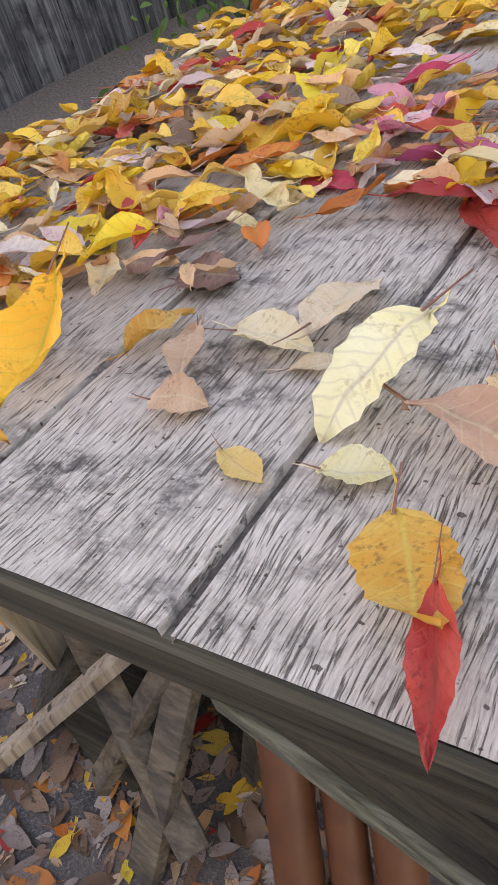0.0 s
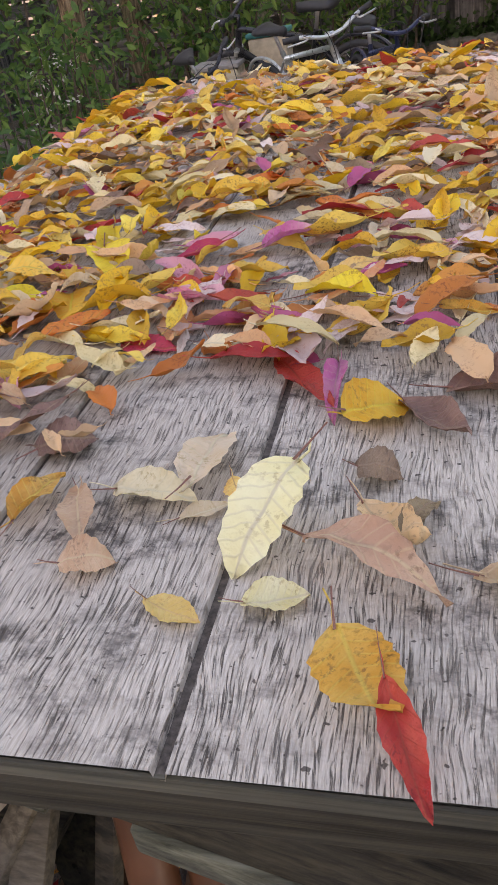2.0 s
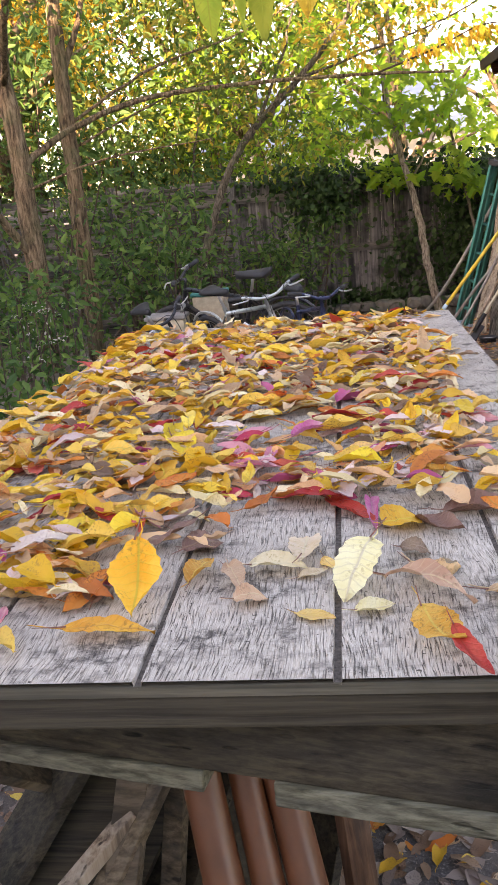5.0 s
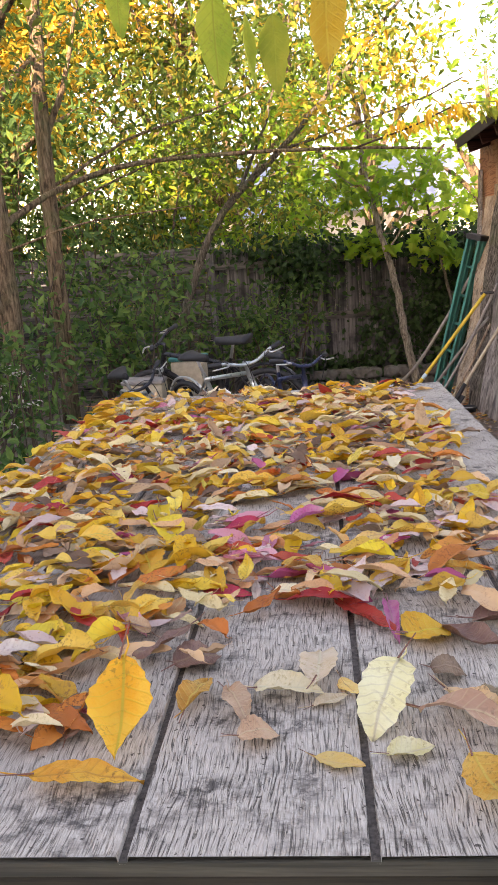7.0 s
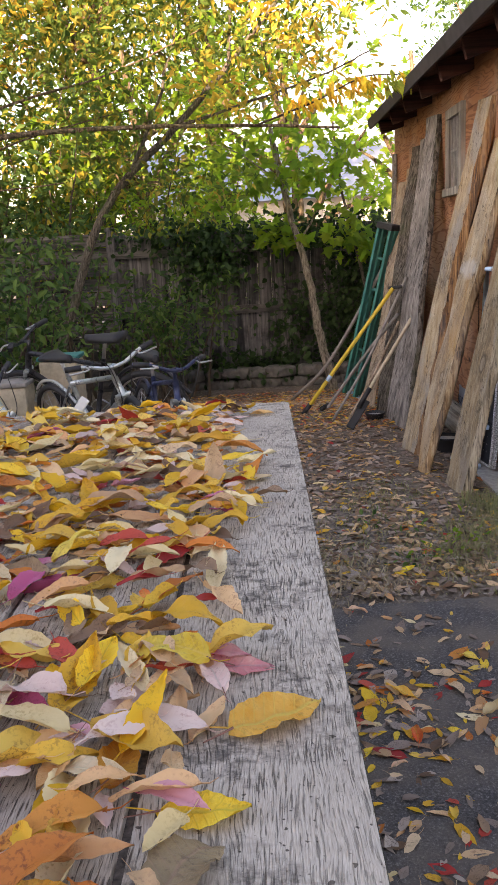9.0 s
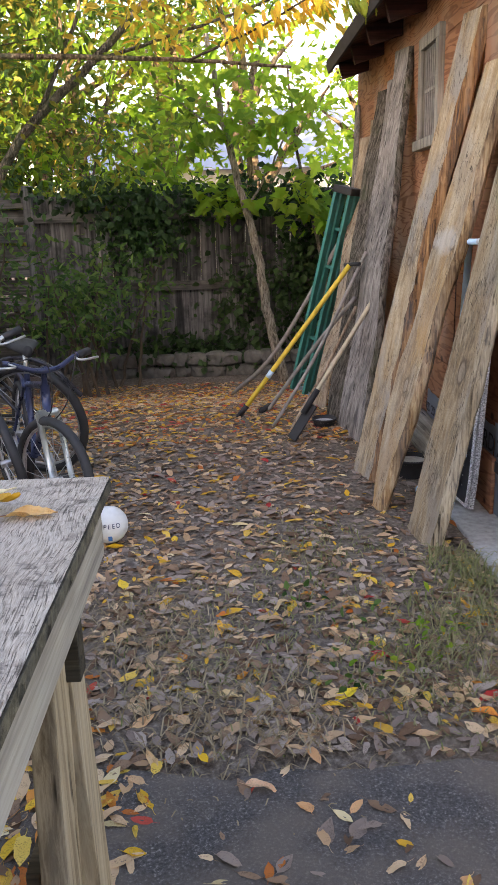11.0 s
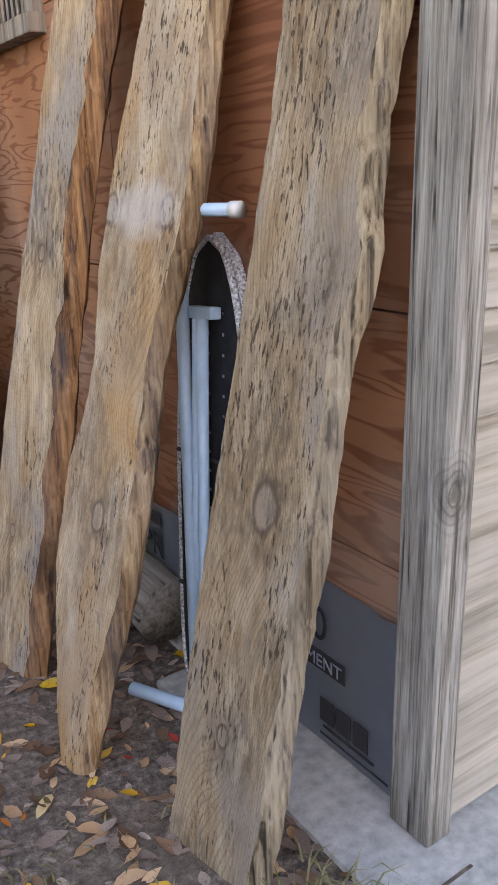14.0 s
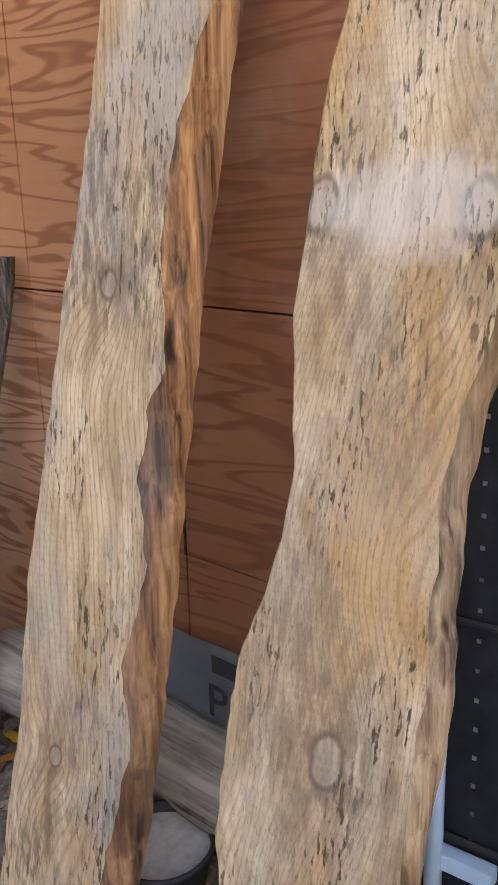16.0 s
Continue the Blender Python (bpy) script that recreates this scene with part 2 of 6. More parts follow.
def siding_material():
    """Rough-sawn siding: pale grey face with short dark wavy checks along the boards, dirt in patches."""
    n = Nodes("rough_sawn_siding")
    warp = n.noise((9.0, 5.0, 9.0), None, 2)
    comb = n.add("ShaderNodeCombineXYZ")
    n.put(comb.inputs[0], n.math("MULTIPLY", warp, 0.035))
    av = n.add("ShaderNodeVectorMath", operation="ADD")
    n.put(av.inputs[0], n.coord)
    n.put(av.inputs[1], comb.outputs[0])
    v = av.outputs[0]
    lines = n.noise((500.0, 27.0, 60.0), v, 5, 0.66, 0.3)
    fine = n.noise((700.0, 60.0, 100.0), v, 3, 0.6)
    band = n.noise((22.0, 6.0, 10.0), None, 4, 0.6)
    gate = n.ramp(band, [(0.34, 0.45), (0.58, 1.0)])
    check = n.math("MULTIPLY", n.ramp(lines, [(0.38, 1.0), (0.465, 0.0)]), gate)
    col = n.ramp(fine, [(0.3, (0.35, 0.295, 0.24)), (0.7, (0.60, 0.52, 0.435))])
    tone = n.noise(3.0, None, 4)
    col = n.mix(n.ramp(tone, [(0.4, 0.0), (0.7, 0.4)]), col, (0.33, 0.27, 0.22))
    col = n.mix(n.math("MULTIPLY", check, 0.9), col, (0.075, 0.058, 0.048))
    dirt = n.math("MULTIPLY", n.ramp(n.noise((7.0, 11.0, 8.0), None, 6, 0.7), [(0.47, 0.0), (0.60, 0.9)]), n.ramp(n.noise(55.0, None, 4, 0.7), [(0.42, 0.0), (0.6, 1.0)]))
    col = n.mix(dirt, col, (0.085, 0.07, 0.06))
    specks = n.ramp(n.noise(120.0, None, 2), [(0.67, 0.0), (0.71, 0.9)])
    col = n.mix(specks, col, (0.07, 0.055, 0.045))
    h = n.math("SUBTRACT", n.math("MULTIPLY", fine, 0.3), check)
    return n.finish(col, 0.85, h, 0.8, 0.003, 0.0, 0.25)


M_TABLE = siding_material()
M_EDGE = wood("dark_sheet_edge", (0.03, 0.027, 0.02), (0.09, 0.08, 0.055), (0.18, 0.155, 0.105), "x", 80, 0.5, 0.6)
# brown wood with the shade under the table darkened into its colour
M_BEAM = wood("shaded_beam", (0.02, 0.016, 0.011), (0.048, 0.039, 0.026), (0.088, 0.073, 0.048), "x", 120, 0.3, 0.6)
M_RAIL = wood("greenish_rail", (0.05, 0.046, 0.03), (0.12, 0.115, 0.08), (0.23, 0.22, 0.16), "x", 120, 0.5, 0.5)
M_LUMBER = wood("pale_lumber", (0.17, 0.12, 0.07), (0.36, 0.275, 0.175), (0.5, 0.4, 0.27), "z", 80, 0.3, 0.35, knots=2.0, vary=1)
M_LUMBERX = wood("grey_lumber", (0.12, 0.1, 0.08), (0.28, 0.245, 0.20), (0.42, 0.38, 0.32), "y", 80, 0.5, 0.4, vary=1)
M_SCRAP = wood("scrap_wood", (0.05, 0.038, 0.026), (0.10, 0.075, 0.048), (0.19, 0.145, 0.095), "x", 80, 0.5, 0.6, vary=1)
M_SLAB = sawn_material("weathered_slab", (((1.43, 4.90, 1.02), 0.012), ((1.30, 4.93, 0.36), 0.010)), 0.25, 0.85, 0.90, 0.25, None, 1.3)
M_SLAB2 = wood("brown_slab", (0.07, 0.05, 0.03), (0.30, 0.23, 0.14), (0.46, 0.375, 0.25), "z", 130, 0.8, 0.5, relief=1.0)
M_KNOTTY = sawn_material("knotty_slab", (((1.349, 4.502, 0.531), 0.020), ((1.496, 4.433, 1.114), 0.019), ((1.46, 4.60, 1.12), 0.02)), 0.65, 0.4, 0.96, 0.3, (1.476, 4.50, 1.12), 4.7)
M_KNOTTY3 = sawn_material("brown_knotty_slab", (((1.463, 4.083, 0.66), 0.026), ((1.56, 4.03, 1.03), 0.010), ((1.37, 4.10, 0.25), 0.014)), 0.15, 0.6, 0.70, 0.35, None, 8.2)
M_WANE = wood("orange_wane", (0.07, 0.042, 0.025), (0.29, 0.175, 0.085), (0.52, 0.38, 0.22), "z", 110, 0.8, 0.6, relief=1.0, vary=1)
M_WANEO = wood("bright_orange_wane", (0.045, 0.022, 0.012), (0.24, 0.115, 0.045), (0.46, 0.25, 0.11), "z", 90, 1.0, 0.7, relief=1.0)
M_OLD = wood("old_grey_plank", (0.07, 0.06, 0.055), (0.20, 0.175, 0.155), (0.34, 0.305, 0.275), "z", 80, 0.7, 0.5, knots=2.0, vary=1)
M_OLDTAN = wood("old_tan_plank", (0.12, 0.08, 0.05), (0.30, 0.22, 0.15), (0.42, 0.34, 0.25), "z", 80, 0.6, 0.4, vary=1)
M_FENCE = wood("fence_grey", (0.028, 0.027, 0.027), (0.105, 0.10, 0.10), (0.24, 0.23, 0.225), "z", 45, 0.8, 0.9, vary=1)
M_FENCEX = wood("fence_grey_flat", (0.03, 0.028, 0.026), (0.095, 0.088, 0.08), (0.20, 0.185, 0.17), "x", 45, 0.6, 0.8, vary=1)
M_POST = wood("corner_post", (0.13, 0.115, 0.095), (0.31, 0.285, 0.245), (0.50, 0.475, 0.43), "z", 190, 0.6, 0.5, relief=1.0, spots=(((1.66, 3.872, 0.70), 0.012), ((1.66, 3.872, 1.45), 0.01)))
M_CLAP = wood("clapboard", (0.30, 0.26, 0.2), (0.46, 0.41, 0.33), (0.58, 0.53, 0.45), "x", 60, 0.2, 0.3, vary=1)
M_RUSTY = wood("red_brown_board", (0.07, 0.035, 0.02), (0.17, 0.085, 0.05), (0.27, 0.15, 0.09), "z", 60, 0.9, 0.7)
M_RUST = wood("dark_red_timber", (0.03, 0.012, 0.01), (0.075, 0.03, 0.025), (0.12, 0.05, 0.04), "x", 60, 0.3, 0.5)
M_FRAME = wood("window_wood", (0.12, 0.1, 0.08), (0.26, 0.23, 0.19), (0.4, 0.36, 0.3), "z", 70, 0.4, 0.4)


def bark_material(name, dark, light, scale=1.0):
    n = Nodes(name)
    f = n.noise((38 * scale, 38 * scale, 7 * scale), None, 5, 0.65, 0.6)
    b = n.noise(5.0)
    col = n.ramp(f, [(0.36, tuple(c * 0.35 for c in dark)), (0.48, dark), (0.68, light)])
    col = n.mix(n.ramp(b, [(0.5, 0.0), (0.72, 0.45)]), col, (0.10, 0.12, 0.055))
    return n.finish(col, 0.95, f, 1.0, 0.03, 0, 0.2)


M_BARK = bark_material("tree_bark", (0.13, 0.09, 0.055), (0.27, 0.20, 0.13))
M_BARKTHIN = bark_material("thin_bark", (0.10, 0.085, 0.065), (0.20, 0.175, 0.14), 2.0)
M_BARKPALE = bark_material("pale_bark", (0.22, 0.19, 0.15), (0.38, 0.34, 0.28), 2.0)
M_BARKSLAB = bark_material("slab_bark", (0.10, 0.085, 0.07), (0.24, 0.21, 0.18), 1.4)
M_TWIG = simple("twig_bark", (0.07, 0.05, 0.035), 0.9)


def plywood():
    n = Nodes("plywood")
    v = n.scaled((1.0, 0.75, 6.0))
    big = n.noise(1.6, v, 3, 0.45, 0.5)
    rings = n.math("SINE", n.math("MULTIPLY", big, 75.0))
    fine = n.noise((60.0, 5.0, 160.0), None, 4, 0.6)
    tone = n.noise((1.0, 1.2, 0.9), None, 3, 0.5)
    base = n.ramp(tone, [(0.32, (0.27, 0.10, 0.05)), (0.5, (0.43, 0.20, 0.105)), (0.66, (0.52, 0.32, 0.22))])
    col = n.mix(n.ramp(rings, [(0.2, 0.0), (0.9, 0.72)]), base, (0.17, 0.055, 0.025))
    col = n.mix(n.math("MULTIPLY", fine, 0.35), col, (0.26, 0.12, 0.06))
    vor = n.add("ShaderNodeTexVoronoi")
    n.put(vor.inputs["Vector"], n.scaled((1.0, 4.2, 5.2)))
    vor.inputs["Scale"].default_value = 1.0
    d = n.math("ADD", vor.outputs["Distance"], n.math("MULTIPLY", n.noise(20.0), 0.05))
    col = n.mix(n.ramp(d, [(0.085, 0.9), (0.13, 0.0)]), col, (0.06, 0.025, 0.015))
    col = n.mix(n.ramp(n.noise(2.3, None, 5), [(0.52, 0.0), (0.75, 0.55)]), col, (0.42, 0.36, 0.31))
    return n.finish(col, 0.75, n.math("ADD", fine, n.math("MULTIPLY", rings, 0.15)), 0.35, 0.003, 0, 0.25)


M_PLY = plywood()


def leaf_material(name, base, tint, spot, speck=0.5, thick=0.25):
    """A fallen leaf: midrib and side veins, specks and a browned margin; lies along local x."""
    n = Nodes(name)
    sep = n.add("ShaderNodeSeparateXYZ")
    n.put(sep.inputs[0], n.coord)
    ay = n.math("ABSOLUTE", sep.outputs[1])
    rib = n.ramp(ay, [(0.005, 0.9), (0.014, 0.0)])
    side = n.math("SINE", n.math("MULTIPLY", n.math("SUBTRACT", sep.outputs[0], n.math("MULTIPLY", ay, 0.9)), 58.0))
    side = n.ramp(side, [(0.75, 0.0), (1.0, 0.4)])
    rnd = n.random()
    shift = n.add("ShaderNodeVectorMath", operation="ADD")
    n.put(shift.inputs[0], n.coord)
    comb = n.add("ShaderNodeCombineXYZ")
    n.put(comb.inputs[0], n.math("MULTIPLY", rnd, 31.0))
    n.put(shift.inputs[1], comb.outputs[0])
    v = shift.outputs[0]
    tone = n.noise(2.6, v, 3)
    col = n.ramp(tone, [(0.32, base), (0.68, tint)])
    hue = n.add("ShaderNodeHueSaturation")
    n.put(hue.inputs["Color"], col)
    n.put(hue.inputs["Hue"], n.math("MULTIPLY_ADD", rnd, 0.05, 0.475))
    n.put(hue.inputs["Value"], n.math("MULTIPLY_ADD", n.math("FRACT", n.math("MULTIPLY", rnd, 7.3)), 0.5, 0.75))
    col = n.mix(n.math("MAXIMUM", rib, side), hue.outputs[0], tuple(min(1, c * 0.85) for c in tint))
    dots = n.noise(22.0, v, 4, 0.6)
    patch = n.noise(3.4, v, 2)
    col = n.mix(n.math("MULTIPLY", n.ramp(dots, [(0.52, 0.0), (0.63, 1.0)]), n.ramp(patch, [(0.5 - 0.2 * speck, 0.0), (0.75, 0.9)])), col, spot)
    edge = n.ramp(n.math("ADD", ay, n.math("MULTIPLY", n.noise(5.0, v), 0.25)), [(0.36, 0.0), (0.46, 0.35 + 0.3 * speck)])
    col = n.mix(edge, col, spot)
    n.finish(col, 0.6, n.math("ADD", n.math("ADD", rib, side), dots), 0.35, 0.02, 0, 0.4)
    thin = n.add("ShaderNodeBsdfTranslucent")
    n.put(thin.inputs[0], col)
    mixs = n.add("ShaderNodeMixShader")
    mixs.inputs[0].default_value = thick
    out = n.tree.nodes["Material Output"]
    n.tree.links.new(n.bsdf.outputs[0], mixs.inputs[1])
    n.tree.links.new(thin.outputs[0], mixs.inputs[2])
    n.tree.links.new(mixs.outputs[0], out.inputs[0])
    return n.mat


LEAF = {
    "yellow": leaf_material("yellow_leaf", (0.82, 0.46, 0.02), (0.88, 0.60, 0.06), (0.36, 0.17, 0.03), 0.2),
    "gold": leaf_material("golden_leaf", (0.78, 0.42, 0.035), (0.84, 0.58, 0.12), (0.28, 0.12, 0.03), 0.75),
    "cream": leaf_material("cream_leaf", (0.78, 0.61, 0.31), (0.84, 0.71, 0.46), (0.45, 0.30, 0.12), 0.3),
    "peach": leaf_material("peach_leaf", (0.84, 0.40, 0.13), (0.86, 0.54, 0.24), (0.45, 0.20, 0.10), 0.3),
    "tan": leaf_material("tan_leaf", (0.68, 0.42, 0.21), (0.78, 0.56, 0.33), (0.28, 0.15, 0.09), 0.5),
    "rust": leaf_material("orange_leaf", (0.70, 0.17, 0.025), (0.76, 0.32, 0.05), (0.22, 0.06, 0.02), 0.5),
    "red": leaf_material("red_leaf", (0.50, 0.035, 0.03), (0.62, 0.10, 0.06), (0.16, 0.02, 0.02), 0.4),
    "magenta": leaf_material("pink_leaf", (0.55, 0.10, 0.22), (0.70, 0.36, 0.38), (0.30, 0.05, 0.10), 0.3),
    "brown": leaf_material("brown_leaf", (0.20, 0.11, 0.065), (0.34, 0.21, 0.13), (0.09, 0.05, 0.03), 0.6, 0.1),
    "grey": leaf_material("dull_leaf", (0.31, 0.22, 0.175), (0.47, 0.37, 0.30), (0.13, 0.09, 0.07), 0.6, 0.1),
    "pink": leaf_material("pale_pink_leaf", (0.70, 0.50, 0.44), (0.80, 0.64, 0.56), (0.45, 0.22, 0.18), 0.3),
    "green": leaf_material("green_yellow_leaf", (0.25, 0.34, 0.03), (0.45, 0.47, 0.05), (0.30, 0.30, 0.05), 0.2, 0.5),
}


def foliage(name, colors, thin=0.45):
    n = Nodes(name)
    isl = n.island()
    step = 1.0 / max(1, len(colors) - 1)
    col = n.ramp(isl, [(i * step, c) for i, c in enumerate(colors)])
    col = n.mix(n.math("MULTIPLY", n.noise(30.0), 0.35), col, tuple(c * 0.5 for c in colors[0]))
    n.finish(col, 0.6, n.noise(60.0), 0.2, 0.004, 0, 0.2)
    t = n.add("ShaderNodeBsdfTranslucent")
    n.put(t.inputs[0], col)
    m = n.add("ShaderNodeMixShader")
    m.inputs[0].default_value = thin
    n.tree.links.new(n.bsdf.outputs[0], m.inputs[1])
    n.tree.links.new(t.outputs[0], m.inputs[2])
    n.tree.links.new(m.outputs[0], n.tree.nodes["Material Output"].inputs[0])
    return n.mat


F_GREEN = foliage("green_foliage", [(0.03, 0.075, 0.02), (0.07, 0.15, 0.035), (0.16, 0.26, 0.06), (0.05, 0.12, 0.045)])
F_LIME = foliage("lime_foliage", [(0.16, 0.32, 0.03), (0.24, 0.42, 0.035), (0.36, 0.47, 0.05), (0.12, 0.26, 0.035)], 0.7)
F_MIX = foliage("turning_foliage", [(0.06, 0.115, 0.022), (0.10, 0.17, 0.03), (0.16, 0.22, 0.035), (0.46, 0.34, 0.05), (0.08, 0.14, 0.03), (0.12, 0.19, 0.03)], 0.55)
F_YELLOW = foliage("yellow_foliage", [(0.62, 0.42, 0.05), (0.72, 0.52, 0.08), (0.55, 0.30, 0.04), (0.40, 0.38, 0.06)], 0.55)
F_IVY = foliage("ivy_foliage", [(0.02, 0.045, 0.015), (0.035, 0.075, 0.022), (0.05, 0.10, 0.03)], 0.2)
F_GRASS = foliage("grass", [(0.14, 0.19, 0.06), (0.34, 0.30, 0.16), (0.42, 0.35, 0.20), (0.20, 0.24, 0.08), (0.30, 0.25, 0.15)], 0.35)
F_STRAW = foliage("straw", [(0.36, 0.27, 0.16), (0.24, 0.17, 0.10), (0.48, 0.39, 0.25)], 0.2)
F_FLOWER = foliage("white_flower", [(0.40, 0.39, 0.33), (0.30, 0.27, 0.22), (0.45, 0.42, 0.37)], 0.2)


def ground_material():
    n = Nodes("yard_soil")
    a = n.noise(2.2, None, 5, 0.6)
    b = n.noise(45.0, None, 6, 0.7)
    c = n.noise(12.0, None, 5, 0.6)
    col = n.ramp(b, [(0.35, (0.075, 0.058, 0.048)), (0.52, (0.18, 0.145, 0.12)), (0.70, (0.36, 0.31, 0.265))])
    col = n.mix(n.ramp(a, [(0.45, 0.0), (0.65, 0.6)]), col, (0.20, 0.15, 0.11))
    col = n.mix(n.ramp(c, [(0.56, 0.0), (0.66, 0.5)]), col, (0.10, 0.078, 0.064))
    return n.finish(col, 0.95, n.math("ADD", b, c), 0.8, 0.02, 0, 0.2)


def asphalt_material():
    n = Nodes("asphalt")
    b = n.noise(160.0, None, 4, 0.7)
    a = n.noise(5.0, None, 5)
    col = n.ramp(b, [(0.36, (0.03, 0.029, 0.031)), (0.56, (0.085, 0.08, 0.082)), (0.68, (0.27, 0.25, 0.24))])
    col = n.mix(n.ramp(a, [(0.40, 0.1), (0.62, 0.7)]), col, (0.17, 0.135, 0.11))
    return n.finish(col, 0.85, b, 0.8, 0.008, 0, 0.35)


M_SOIL, M_ASPHALT = ground_material(), asphalt_material()
M_CONCRETE = simple("concrete", (0.40, 0.40, 0.38), 0.9, 0, 0.25, 40)
M_DIRT = simple("groove_dirt", (0.10, 0.08, 0.065), 0.95, 0, 0.7, 160)
M_STONE = simple("rubble_stone", (0.115, 0.11, 0.10), 0.95, 0, 0.4, 14)
M_WRAP = simple("grey_blue_wrap", (0.29, 0.325, 0.37), 0.6, 0, 0.12, 8)
M_INK = simple("dark_ink", (0.035, 0.035, 0.04), 0.7, 0, 0.1)
M_PIPE = simple("brown_pipe", (0.13, 0.046, 0.02), 0.36, 0, 0.2, 18, 0.5)
M_BLACK = simple("black_rubber", (0.022, 0.022, 0.024), 0.65, 0, 0.3)
M_STEEL = simple("dull_steel", (0.50, 0.50, 0.50), 0.35, 0.9, 0.2)
M_WHITE = simple("white_paint", (0.70, 0.70, 0.68), 0.45, 0, 0.1)
M_PALEBLUE = simple("pale_blue_paint", (0.46, 0.65, 0.82), 0.4, 0, 0.08)
M_MESH = None
M_YELLOWP = simple("yellow_fibreglass", (0.62, 0.44, 0.05), 0.5, 0, 0.15)
M_POLE = simple("pale_pole", (0.45, 0.38, 0.27), 0.75, 0, 0.2)
M_GREYPOLE = simple("grey_pole", (0.24, 0.22, 0.20), 0.7, 0, 0.25)
M_LADDER = simple("green_fibreglass", (0.02, 0.17, 0.14), 0.5, 0, 0.2)
M_BIKEBLUE = simple("dark_blue_bike", (0.03, 0.04, 0.09), 0.3, 0.2, 0.2)
M_BIKEGREY = simple("silver_bike", (0.42, 0.45, 0.44), 0.3, 0.5, 0.15)
M_BIKEBLACK = simple("black_bike", (0.02, 0.02, 0.025), 0.3, 0.1, 0.2)
M_TEAL = simple("teal_cloth", (0.02, 0.16, 0.14), 0.8)
M_REDP = simple("red_plastic", (0.5, 0.03, 0.03), 0.4)
M_BLUEP = simple("blue_plastic", (0.03, 0.18, 0.5), 0.4)
M_ROOF = simple("dark_roofing", (0.06, 0.055, 0.055), 0.9, 0, 0.3, 12)
M_FARROOF = simple("far_roof", (0.32, 0.36, 0.42), 0.7, 0, 0.1, 3)
M_STUCCO = simple("house_wall", (0.55, 0.52, 0.47), 0.9, 0, 0.1, 6)
M_COVER = simple("paisley_cover", (0.52, 0.53, 0.58), 0.8, 0, 0.85, 170)


def glass_material():
    n = Nodes("window_glass")
    return n.finish(n.ramp(n.noise(9.0), [(0.3, (0.012, 0.013, 0.014)), (0.7, (0.04, 0.042, 0.04))]), 0.35, None, spec=0.15)


def iron_mesh_material():
    n = Nodes("black_perforated_steel")
    v = n.scaled((1.0, 1.0, 1.0))
    return n.finish(n.ramp(n.noise(30.0, v), [(0.3, (0.012, 0.013, 0.017)), (0.8, (0.035, 0.037, 0.045))]), 0.55, n.noise(80.0), 0.2, 0.002, 0.2, 0.4)


M_GLASS, M_MESH = glass_material(), iron_mesh_material()


# ---- mesh helpers ----
def part(name, bm, material, parent=None, label="", smooth=False):
    me = bpy.data.meshes.new(name)
    bm.to_mesh(me)
    bm.free()
    me.materials.append(material)
    if smooth:
        me.polygons.foreach_set("use_smooth", [True] * len(me.polygons))
    ob = new(name, me)
    if parent is not None:
        ob.parent = parent
    if label:
        tagged(ob, label)
    return ob


def thing(name, label, category, m=None, group="", kind=""):
    ob = new(name)
    ob.empty_display_size = 0.05
    if m is not None:
        ob.matrix_world = m
    return tagged(ob, label, category, group, kind)


def add_box(bm, lo, hi, bevel=0.0, m=None, cuts=0):
    lo, hi = Vector(lo), Vector(hi)
    t = Matrix.Translation((lo + hi) / 2) @ Matrix.Diagonal((*(hi - lo), 1))
    made = bmesh.ops.create_cube(bm, size=1, matrix=(m or Matrix()) @ t)
    if bevel:
        edges = list({e for v in made["verts"] for e in v.link_edges})
        bmesh.ops.bevel(bm, geom=edges, offset=bevel, segments=2, affect="EDGES", profile=0.6)
    return bm


def box(lo, hi, bevel=0.0, m=None):
    return add_box(bmesh.new(), lo, hi, bevel, m)


def add_tube(bm, pts, radii, sides=8, cap=True):
    """A tube through points; one radius or one for each point."""
    pts = [Vector(p) for p in pts]
    if not isinstance(radii, (list, tuple)):
        radii = [radii] * len(pts)
    rings = []
    up = Vector((0.3, 0.5, 0.8)).normalized()
    for i, p in enumerate(pts):
        d = (pts[min(i + 1, len(pts) - 1)] - pts[max(i - 1, 0)]).normalized()
        a = d.cross(up)
        if a.length < 0.05:
            a = d.cross(Vector((1, 0, 0)))
        a.normalize()
        b = d.cross(a)
        rings.append([bm.verts.new(p + (a * math.cos(u) + b * math.sin(u)) * radii[i]) for u in [k * math.tau / sides for k in range(sides)]])
    for r, s in zip(rings, rings[1:]):
        for k in range(sides):
            bm.faces.new((r[k], r[(k + 1) % sides], s[(k + 1) % sides], s[k]))
    if cap:
        bm.faces.new(rings[0])
        bm.faces.new(list(reversed(rings[-1])))
    return bm


def tube(pts, radii, sides=8):
    bm = add_tube(bmesh.new(), pts, radii, sides)
    bmesh.ops.recalc_face_normals(bm, faces=bm.faces)
    return bm


def torus(r, w, seg=28, sides=8):
    bm = bmesh.new()
    rings = []
    for i in range(seg):
        a = i * math.tau / seg
        rings.append([bm.verts.new(((r + w * math.cos(b)) * math.cos(a), w * math.sin(b), (r + w * math.cos(b)) * math.sin(a))) for b in [k * math.tau / sides for k in range(sides)]])
    for i in range(seg):
        p, q = rings[i], rings[(i + 1) % seg]
        for k in range(sides):
            bm.faces.new((p[k], p[(k + 1) % sides], q[(k + 1) % sides], q[k]))
    bmesh.ops.recalc_face_normals(bm, faces=bm.faces)
    return bm


